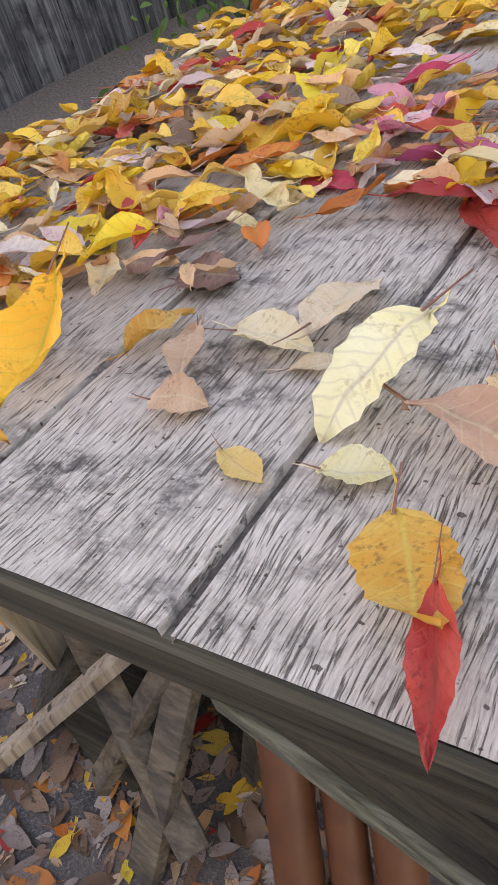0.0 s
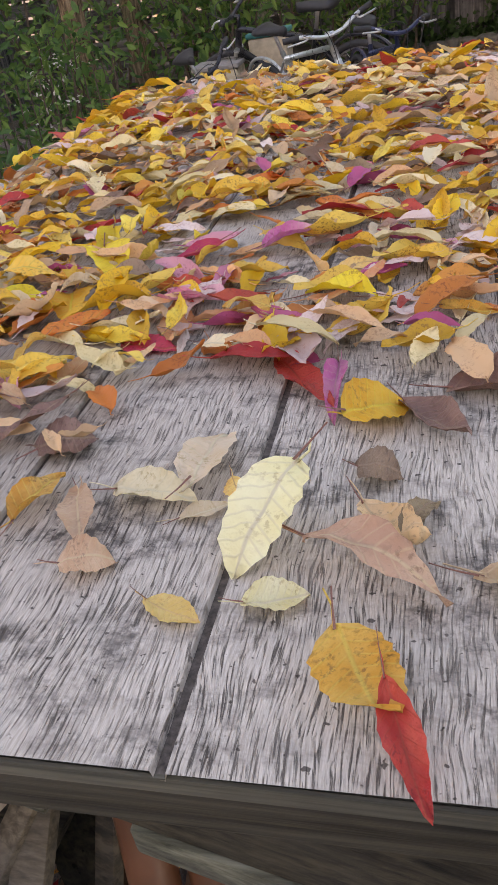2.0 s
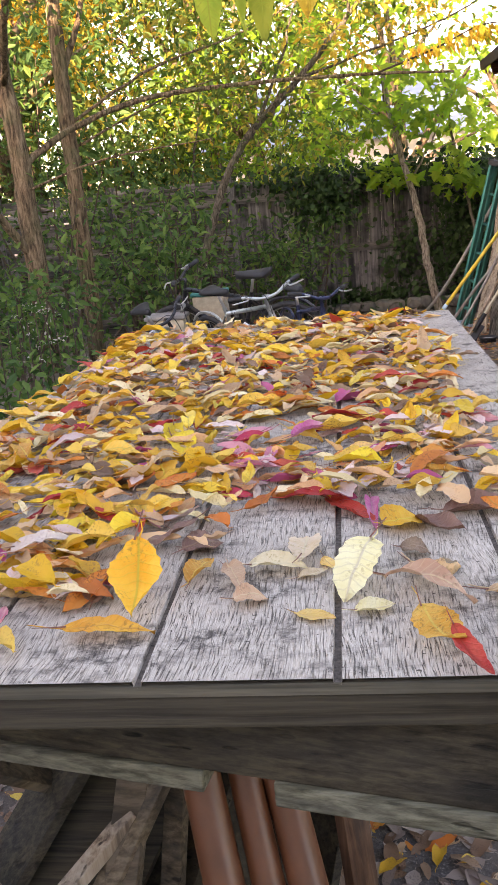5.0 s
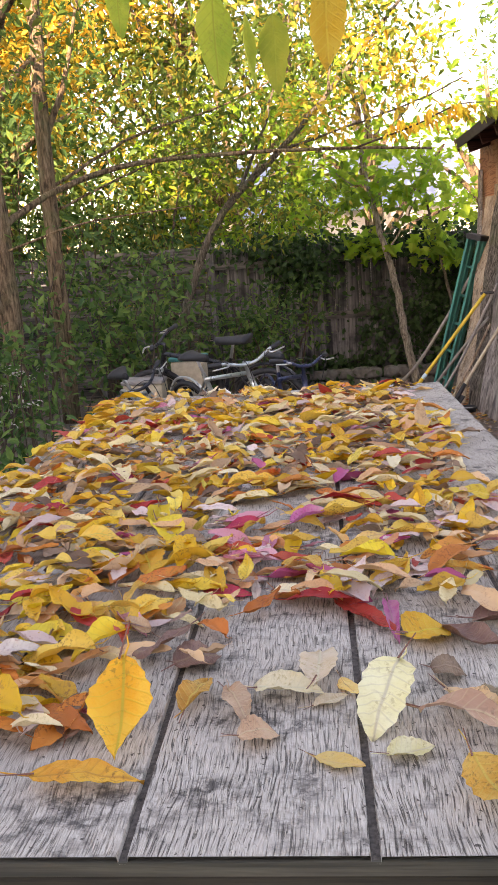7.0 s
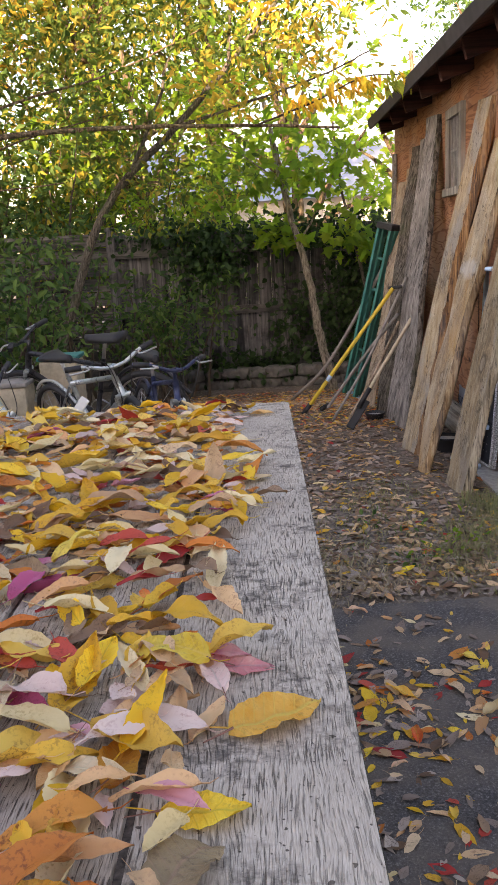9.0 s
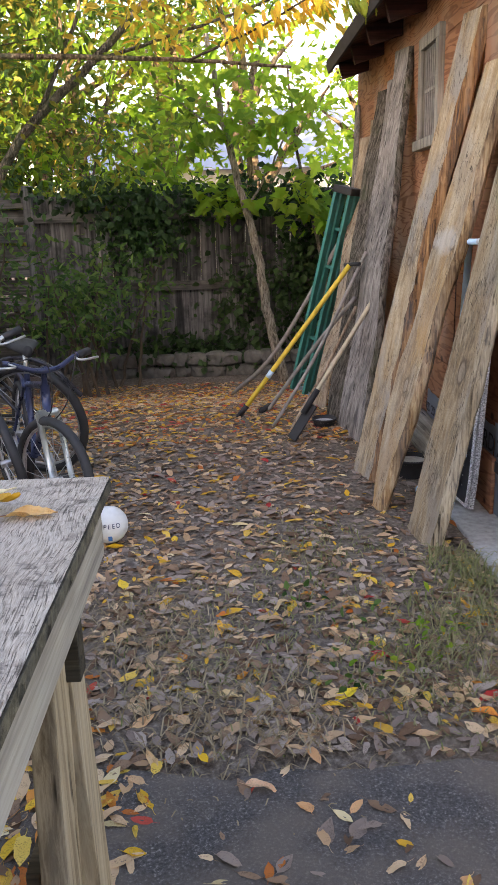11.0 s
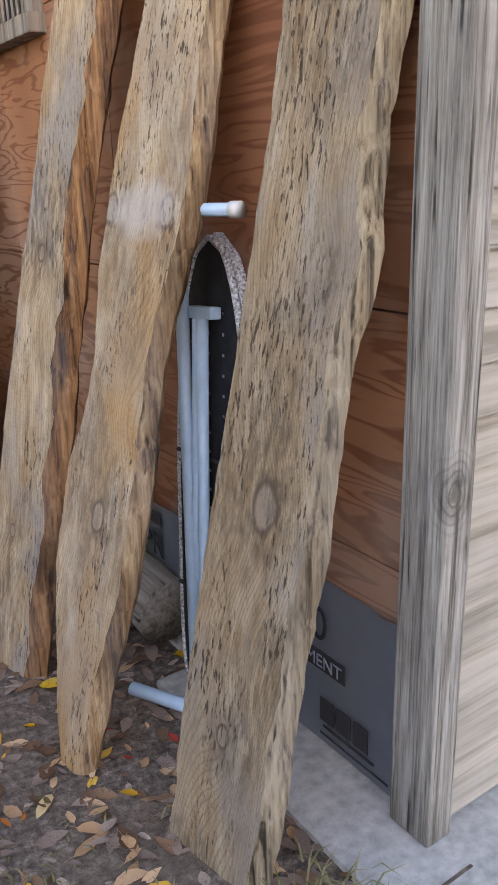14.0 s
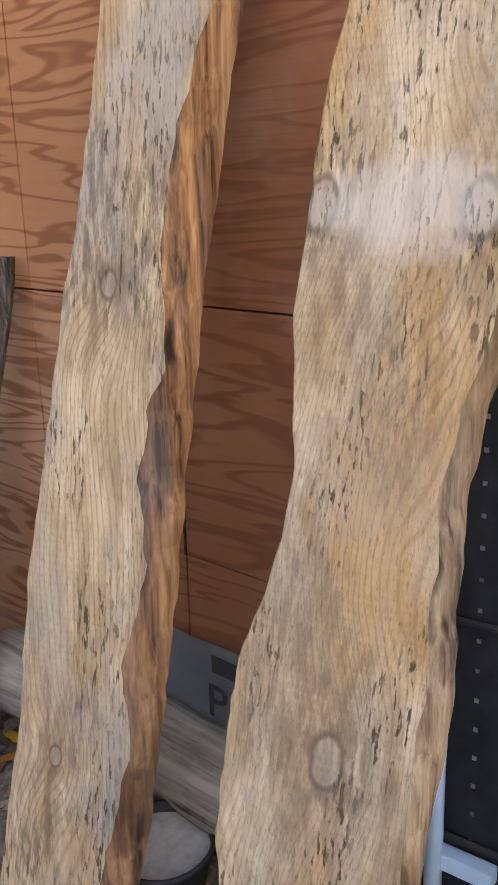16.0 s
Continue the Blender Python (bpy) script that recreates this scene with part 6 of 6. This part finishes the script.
tree("thick-trunked brown tree at the back of the yard", [(-2.62, 6.0, -0.05), (-2.60, 6.0, 1.2), (-2.62, 6.05, 2.2), (-2.8, 6.2, 4.2), (-2.7, 6.3, 6.5)], 0.10, 0.05,
     [([(-2.6, 6.0, 1.75), (-2.2, 6.4, 2.05), (-1.6, 6.8, 2.26), (-0.6, 7.0, 2.30), (0.4, 7.1, 2.27), (1.1, 7.15, 2.22)], 0.032, 0.010),
      ([(-2.62, 6.0, 2.4), (-2.1, 5.2, 3.0), (-1.4, 4.6, 3.3), (-0.4, 4.4, 3.5)], 0.035, 0.008),
      ([(-2.6, 6.0, 1.0), (-2.85, 5.5, 1.7), (-2.9, 5.0, 2.6), (-2.4, 4.6, 3.4)], 0.04, 0.012),
      ([(-2.7, 6.1, 3.2), (-1.8, 6.5, 4.0), (-0.6, 6.6, 4.3), (0.4, 6.5, 4.4)], 0.035, 0.008),
      ([(-2.6, 6.0, 1.55), (-1.8, 5.7, 1.72), (-0.9, 5.6, 1.78)], 0.012, 0.004)],
     [([((-2.0, 6.5, 4.6), (1.6, 1.4, 1.0), 2), ((-0.4, 6.6, 4.2), (1.4, 1.2, 0.7), 1.2), ((-2.3, 5.6, 3.2), (1.0, 0.9, 0.7), 0.9)], 2600, 0.085, F_MIX, 21)], M_BARK, 3)
tree("straight brown tree trunk beside the shrubs", [(-2.36, 6.55, -0.05), (-2.33, 6.55, 1.5), (-2.30, 6.6, 3.0), (-2.2, 6.7, 4.6), (-1.9, 6.9, 6.6)], 0.085, 0.04,
     [([(-2.31, 6.6, 2.5), (-2.1, 6.7, 3.0), (-1.9, 6.8, 3.8)], 0.035, 0.012), ([(-2.3, 6.6, 2.1), (-1.6, 6.9, 2.5), (-0.8, 7.2, 2.75), (0.0, 7.4, 3.1)], 0.016, 0.006),
      ([(-2.3, 6.6, 1.9), (-1.5, 7.2, 2.3), (-0.6, 7.6, 2.55)], 0.012, 0.005)],
     [([((-1.9, 7.0, 4.9), (1.3, 1.2, 0.9), 1), ((-1.5, 7.0, 3.0), (1.2, 1.0, 0.5), 0.8)], 1500, 0.085, F_MIX, 22)], M_BARK, 9)
tree("slim leaning tree with turning leaves over the fence", [(-1.75, 7.4, -0.15), (-1.35, 7.5, 0.9), (-0.95, 7.5, 1.75), (-0.3, 7.5, 2.35), (0.2, 7.55, 2.85), (0.9, 7.6, 3.6)], 0.05, 0.016,
     [([(-0.3, 7.5, 2.35), (0.4, 7.3, 2.5), (0.95, 7.1, 2.62), (1.35, 6.9, 2.75)], 0.014, 0.005), ([(-0.75, 7.5, 1.95), (-0.4, 7.6, 2.7), (-0.1, 7.7, 3.7)], 0.02, 0.008), ([(0.2, 7.55, 2.85), (0.3, 7.4, 3.6), (0.7, 7.2, 4.3)], 0.016, 0.006)],
     [([((-0.1, 7.6, 3.2), (1.2, 0.8, 0.7), 2), ((0.7, 7.4, 3.4), (0.8, 0.7, 0.8), 1.5), ((-0.9, 7.5, 2.5), (0.8, 0.7, 0.5), 1), ((-0.3, 7.6, 1.85), (0.8, 0.5, 0.4), 0.8)], 3600, 0.085, F_MIX, 23),
      ([((0.8, 7.1, 2.9), (0.55, 0.5, 0.5), 1), ((0.2, 7.0, 2.5), (0.5, 0.4, 0.25), 0.6)], 420, 0.095, F_YELLOW, 24)], M_BARKTHIN, 5)
tree("young lime green maple growing along the fence", [(1.12, 8.6, -0.28), (0.98, 8.62, 0.35), (0.88, 8.7, 1.0), (0.66, 8.8, 1.9), (0.5, 8.9, 2.8)], 0.052, 0.024,
     [([(0.80, 8.72, 1.3), (1.05, 8.7, 1.7), (1.3, 8.7, 2.2)], 0.013, 0.006), ([(0.66, 8.8, 1.9), (0.3, 8.8, 2.2), (0.0, 8.8, 2.35)], 0.012, 0.005)],
     [([((0.7, 8.7, 2.25), (0.8, 0.5, 0.5), 2), ((0.2, 8.8, 1.95), (0.6, 0.4, 0.35), 1), ((1.15, 8.7, 2.0), (0.45, 0.4, 0.45), 1)], 330, 0.14, F_LIME, 31)], M_BARKPALE, 7)
tree("thin maple sapling in front of the ivy", [(1.62, 8.75, -0.26), (1.50, 8.75, 0.8), (1.30, 8.8, 1.7), (1.2, 8.8, 2.5)], 0.022, 0.01, [],
     [([((1.35, 8.7, 1.35), (0.3, 0.3, 0.28), 1), ((0.62, 8.9, 1.42), (0.34, 0.3, 0.2), 1)], 150, 0.14, F_LIME, 32)], M_BARKTHIN, 8)


def shrub(label, base, stems, h, spread, count, size, mat, seed, cat="shrub"):
    s = thing("shrub", label, cat)
    rnd = random.Random(seed)
    blobs = []
    bm = bmesh.new()
    for i in range(stems):
        a = Vector((base[0] + rnd.uniform(-1, 1) * spread * 0.5, base[1] + rnd.uniform(-1, 1) * spread * 0.35, ground_z(base[0], base[1]) - 0.03))
        hh = h * rnd.uniform(0.6, 1.0)
        b = a + Vector((rnd.uniform(-1, 1) * spread * 0.5, rnd.uniform(-1, 1) * spread * 0.3, hh))
        p, r = rough_limb([a, (a + b) / 2 + Vector((0, 0, 0.05 * h)), b], 0.008 + 0.006 * h, 0.003, 6, seed + i, 0.03)
        add_tube(bm, p, r, 5, False)
        for q in (p[len(p) // 2], p[3 * len(p) // 4], p[-1]):
            blobs.append((tuple(q), (0.16 * spread + 0.08, 0.16 * spread + 0.06, 0.10 + 0.08 * h), 1))
    tagged(part("stem_cluster", bm, M_TWIG, s), kind="stuff")
    leaf_cloud("crown", blobs, count, size, mat, seed, s)
    return s


def hanging_sprigs():
    """Sprays that hang into the path from high branches."""
    t = thing("hanging_branch", "thin overhead branch with large yellow green leaves", "branch")
    part("twig", tube(curve_points([(-2.62, 6.02, 3.3), (-1.6, 3.4, 2.9), (-0.7, 1.2, 2.15), (-0.22, 0.52, 1.80), (0.12, 0.50, 1.735)], 8), [0.02 - 0.017 * i / 32 for i in range(33)], 6), M_TWIG, t)
    for i, (x, y, z, size, col, yaw) in enumerate(((-0.135, 0.50, 1.69, 0.115, "green", 20), (-0.10, 0.53, 1.67, 0.095, "green", 70), (-0.06, 0.52, 1.665, 0.10, "green", -15), (0.005, 0.50, 1.705, 0.12, "yellow", 10),
                                                   (-0.38, 0.52, 1.79, 0.095, "green", 40), (-0.33, 0.52, 1.765, 0.07, "yellow", -30), (0.10, 0.5, 1.745, 0.06, "yellow", 60), (-0.30, 0.72, 1.79, 0.09, "green", 15))):
        o = new("blade", leaf_variant(col, (0, 2, 0, 0)[i % 4] if col == "green" else 0))
        o.parent = t
        o.matrix_world = Matrix.Translation((x, y, z - size * 0.5)) @ Matrix.Rotation(radians(yaw), 4, "Z") @ Matrix.Rotation(radians(90), 4, "Y") @ Matrix.Rotation(radians(90), 4, "X") @ Matrix.Diagonal((size, size * 0.95, size * 0.6, 1))
    s = thing("hanging_branch", "drooping branch with yellow leaves before the shed eave", "branch")
    part("twig", tube(curve_points([(0.4, 7.1, 2.27), (0.85, 6.5, 2.33), (1.15, 6.1, 2.40), (1.38, 5.85, 2.36)], 8), [0.010 - 0.007 * i / 24 for i in range(25)], 6), M_TWIG, s)
    rnd = random.Random(8)
    for i in range(96):
        u = rnd.random() ** 0.75
        x, y, z = 0.62 + 0.81 * u, 6.75 - 0.93 * u, 2.33 + 0.05 * math.sin(u * 3)
        size = rnd.uniform(0.075, 0.12)
        col = "yellow" if u < 0.75 else rnd.choice(("green", "yellow", "green"))
        o = new("blade", leaf_variant(col, rnd.randrange(5)))
        o.parent = s
        o.matrix_world = Matrix.Translation((x + rnd.uniform(-0.06, 0.06), y + rnd.uniform(-0.06, 0.06), z - size * 0.4 + rnd.uniform(-0.04, 0.05))) @ Euler((rnd.uniform(-0.6, 0.6), radians(rnd.uniform(40, 80)), rnd.uniform(-2.2, 0.6))).to_matrix().to_4x4() @ Matrix.Diagonal((size, size, size, 1))


hanging_sprigs()
shrub("dense green shrub beside the bicycles", (-1.65, 6.4), 14, 1.3, 0.8, 900, 0.095, F_GREEN, 41)
shrub("dark green shrub before the slat fence", (-0.75, 8.4), 14, 1.5, 1.0, 1500, 0.085, F_GREEN, 42)
shrub("leafy green undergrowth under the trees", (-2.6, 5.2), 16, 0.95, 1.3, 1500, 0.08, F_GREEN, 43)
shrub("low green weeds by the table", (-1.9, 3.6), 12, 0.7, 0.7, 700, 0.075, F_GREEN, 44)
shrub("tall green weeds by the table", (-1.6, 2.6), 12, 0.65, 0.6, 600, 0.075, F_GREEN, 45)
shrub("green shrub behind the trees", (-3.4, 7.0), 16, 2.2, 1.8, 1700, 0.09, F_GREEN, 46)
shrub("tall green shrub along the slat fence", (-2.1, 8.3), 16, 2.1, 1.5, 1700, 0.09, F_GREEN, 47)
for i, (x, y, h, r, c) in enumerate(((-5.2, 10.6, 4.2, 1.8, F_GREEN), (-4.0, 11.2, 4.4, 1.8, F_MIX), (-3.2, 10.3, 3.6, 1.5, F_GREEN), (-1.9, 10.4, 3.2, 1.2, F_MIX), (-6.5, 9.0, 4.6, 1.6, F_GREEN), (-0.6, 10.5, 2.8, 0.9, F_LIME))):
    sh = shrub("tall leafy bush growing behind the fence", (x, y), 22, h, r * 1.6, 2600, 0.14, c, 500 + i)
w = thing("flowering_weed", "green weed with small whitish flower heads", "weed")
leaf_cloud("flower_head", [((-1.62, 3.55, 0.80), (0.14, 0.2, 0.07), 1), ((-1.5, 3.1, 0.72), (0.12, 0.2, 0.06), 1), ((-1.85, 3.9, 0.78), (0.14, 0.2, 0.08), 1)], 90, 0.02, F_FLOWER, 50, w)
bm = bmesh.new()
for i in range(14):
    add_tube(bm, [(-1.95 + 0.035 * i, 3.1 + 0.06 * i, -0.01), (-1.9 + 0.03 * i, 3.1 + 0.06 * i, 0.80)], 0.004, 4)
tagged(part("stem_cluster", bm, M_TWIG, w), kind="stuff")

ivy = tagged(leaf_cloud("ivy", [((1.6, 9.2, 0.6), (0.75, 0.06, 1.0), 4), ((0.9, 9.2, 1.45), (1.0, 0.08, 0.12), 1.4), ((2.2, 9.2, 0.8), (0.6, 0.06, 0.9), 2), ((0.2, 9.2, -0.05), (0.9, 0.08, 0.2), 1.6), ((-0.2, 9.1, 1.2), (0.5, 0.12, 0.35), 1.2), ((0.75, 9.2, 0.5), (0.25, 0.06, 0.6), 0.6), ((1.9, 8.95, 1.3), (0.5, 0.2, 0.25), 0.8), ((-0.6, 9.2, 1.5), (0.8, 0.08, 0.12), 0.6)], 9000, 0.07, F_IVY, 51, flat=0.6, wide=0.8),
             "dark ivy covering the board fence", "ivy", kind="stuff")


def far_tree(label, x, y, h, r, mat, count, size, seed):
    rnd = random.Random(seed)
    limbs, blobs = [], []
    for i in range(7):
        a = rnd.uniform(0, math.tau)
        z0 = h * rnd.uniform(0.25, 0.6)
        e = (x + math.cos(a) * r * 0.7, y + math.sin(a) * r * 0.6, z0 + h * rnd.uniform(0.12, 0.35))
        limbs.append(([(x, y, z0), ((x + e[0]) / 2, (y + e[1]) / 2, (z0 + e[2]) / 2 + 0.1), e], 0.05 + 0.006 * h, 0.015))
        blobs.append((e, (r * 0.5, r * 0.5, h * 0.11), 1))
    for i in range(9):
        blobs.append(((x + rnd.uniform(-0.7, 0.7) * r, y + rnd.uniform(-0.6, 0.6) * r, h * rnd.uniform(0.35, 0.95)), (r * 0.45, r * 0.45, h * 0.10), 1))
    return tree(label, [(x, y, -0.3), (x + 0.1, y, h * 0.4), (x - 0.1, y, h * 0.9)], 0.08 + 0.012 * h, 0.03, limbs, [(blobs, count, size, mat, seed)], M_BARK, seed)


far_tree("tall sunlit yellow tree beyond the fence", -5.5, 17, 12, 3.6, F_YELLOW, 9000, 0.26, 61)
far_tree("sunlit golden tree beyond the fence", -9.5, 15, 11, 3.4, F_YELLOW, 7500, 0.26, 62)
far_tree("green and yellow tree beyond the fence", -2.2, 14, 8.0, 2.6, F_MIX, 6800, 0.19, 63)
far_tree("lime green tree beyond the fence", 0.9, 12.2, 4.6, 1.7, F_LIME, 700, 0.15, 64)
far_tree("lime green bushy tree beyond the fence", -1.2, 11.5, 4.4, 1.7, F_LIME, 1300, 0.14, 65)
far_tree("green tree behind the undergrowth", -4.3, 9.9, 6.0, 2.0, F_GREEN, 3600, 0.13, 66)
far_tree("green tree at the yard side", -6.2, 5.0, 6.5, 2.2, F_GREEN, 3400, 0.13, 67)
far_tree("bluish green conifer far behind the shed", 7.5, 24, 9.2, 2.4, F_GREEN, 3600, 0.2, 68)
far_tree("green tree filling in behind the fence", 3.2, 14.5, 4.8, 1.6, F_LIME, 700, 0.16, 69)
far_tree("green and yellow tree above the fence line", -0.4, 15.5, 9.0, 2.0, F_MIX, 3400, 0.17, 70)
far_tree("yellow green tree beside the yard", -5.0, 12.5, 8.5, 2.4, F_YELLOW, 6500, 0.19, 71)


scatter_table()


def litter():
    """Dry leaves over the yard, thicker in drifts; the largest near ones are things of their own."""
    rnd = random.Random(77)
    dull = ["grey"] * 9 + ["brown"] * 6 + ["tan"] * 4 + ["gold"]
    warm = ["rust"] * 4 + ["tan"] * 5 + ["brown"] * 4 + ["gold"] * 3 + ["red"]
    bright = ["yellow"] * 4 + ["gold"] * 3 + ["rust"] * 3 + ["cream"] * 2 + ["red"] * 2 + ["tan"] * 4 + ["peach"] * 2
    bulk = {}
    single = 0
    n = 0
    while n < 30000:
        x, y = rnd.uniform(-1.2, 1.75), rnd.uniform(-0.4, 8.6)
        if x > 1.5 and y < 4.6:
            continue
        bed = 0.95 + 0.6 * noise.noise((x * 1.7, y * 1.7, 2.0))
        far = y > 5.2 and x < 0.95
        if 2.84 < y < 5.2:
            bed += 0.75
        if 5.3 < y < 7.6:
            bed += 0.5
        if y < 2.84:
            bed = 0.26 + 0.55 * noise.noise((x * 2.5, y * 2.5, 8.0)) + (0.9 if x < 0.40 else 0) + (0.2 if y < 2.4 else -0.15)
        if 0.2 < x < 0.85 and 3.9 < y < 5.1:
            bed *= 0.5
        if x > 1.0 and 4.0 < y < 5.5:
            bed *= 0.3
        if rnd.random() > bed:
            continue
        n += 1
        pal = warm if (y > 5.6 and rnd.random() < 0.75) else (dull if y > 2.84 else dull + bright)
        if x < 0.42 and y < 2.84:
            pal = bright + warm if y > 1.2 else ["brown"] * 6 + ["grey"] * 5 + ["tan", "gold", "rust"]
        if rnd.random() < 0.07:
            pal = bright
        c = rnd.choice(pal)
        size = rnd.choice((0.025, 0.035, 0.04, 0.05, 0.06, 0.075)) * rnd.uniform(0.85, 1.15)
        if y < 2.84:
            size *= 1.15
        m = Matrix.Translation((x, y, soil_z(x, y) + (0.024 if y < 2.84 else 0.002))) @ Euler((rnd.gauss(0, 0.12), rnd.gauss(0, 0.12), rnd.uniform(0, math.tau))).to_matrix().to_4x4()
        k = rnd.randrange(5)
        if single < 85 and 1.8 < y < 3.9 and x > 0.3 and c not in ("grey", "brown"):
            single += 1
            put_leaf(c, k, m, size * 1.15, 0, "on the ground", "leaves on the ground")
        else:
            bulk.setdefault(c, []).append((k, m @ Matrix.Diagonal((size, size * 1.1, size * 0.45, 1))))
    join_leaves("leaf_litter", bulk, "thick litter of dry brown and orange leaves", True)


litter()


def blades(name, label, spots, count, h, mat, seed, lay=0.6):
    rng = np.random.default_rng(seed)
    pick = rng.integers(0, len(spots), count)
    c = np.array([s[0] for s in spots])[pick]
    r = np.array([s[1] for s in spots])[pick]
    p = c + rng.normal(size=(count, 2)) * r[:, None] * 0.5
    z = np.array([soil_z(a, b) for a, b in p])
    a = rng.uniform(0, math.tau, count)
    d = np.stack([np.cos(a), np.sin(a)], 1)
    L = h * rng.uniform(0.5, 1.2, count)
    w = 0.0022
    s = np.stack([-d[:, 1], d[:, 0]], 1) * w
    o = lambda q, k: np.concatenate([q, (z + k)[:, None]], 1)
    mid, tip = p + d * (L * lay * 0.4)[:, None], p + d * (L * lay)[:, None]
    vs = np.stack([o(p - s, 0 * L), o(p + s, 0 * L), o(mid + s * 0.8, L * 0.5), o(mid - s * 0.8, L * 0.5), o(tip, L * (1 - lay * 0.55))], 1).reshape(-1, 3)
    i = (np.arange(count) * 5)[:, None]
    me = bpy.data.meshes.new(name)
    me.from_pydata(vs.tolist(), [], (i + np.array([[0, 1, 2, 3]])).tolist() + (i + np.array([[3, 2, 4]])).tolist())
    me.materials.append(mat)
    return tagged(new(name, me), label, "grass", kind="stuff")


blades("grass_tuft", "ragged tufts of green and straw grass by the slab", [((1.38, 3.86), 0.12), ((1.42, 3.72), 0.12), ((1.30, 3.5), 0.2), ((1.45, 3.45), 0.16), ((1.2, 3.25), 0.2)], 950, 0.085, F_GRASS, 91, 0.95)
blades("thin_grass", "thin worn grass over the soil", [((0.95, 3.35), 0.45), ((0.75, 3.7), 0.4), ((1.15, 3.1), 0.3), ((0.5, 3.3), 0.35), ((0.95, 4.1), 0.3)], 1900, 0.035, F_GRASS, 92, 0.9)
blades("dry_straw", "dry straw lying on the soil", [((0.45, 3.05), 0.3), ((0.7, 2.98), 0.35), ((0.3, 3.5), 0.3), ((1.3, 3.3), 0.3)], 1500, 0.05, F_STRAW, 93, 1.5)
for i, (x, y, r) in enumerate(((0.95, 3.42, 0.06), (1.12, 3.28, 0.05), (0.82, 3.55, 0.05), (1.02, 3.2, 0.05), (0.9, 3.12, 0.05), (1.2, 3.42, 0.04))):
    wd = thing("broadleaf_weed", "small green broad-leaved weed in the soil", "weed", group="weeds")
    leaf_cloud("rosette", [((x, y, 0.03), (r, r, 0.015), 1)], 14, 0.032, F_LIME if i % 2 else F_GREEN, 200 + i, wd, flat=-0.1, wide=0.6)["kind"] = "stuff"
    part("root_stem", tube([(x, y, -0.02), (x, y, 0.03)], 0.004, 5), M_TWIG, wd)
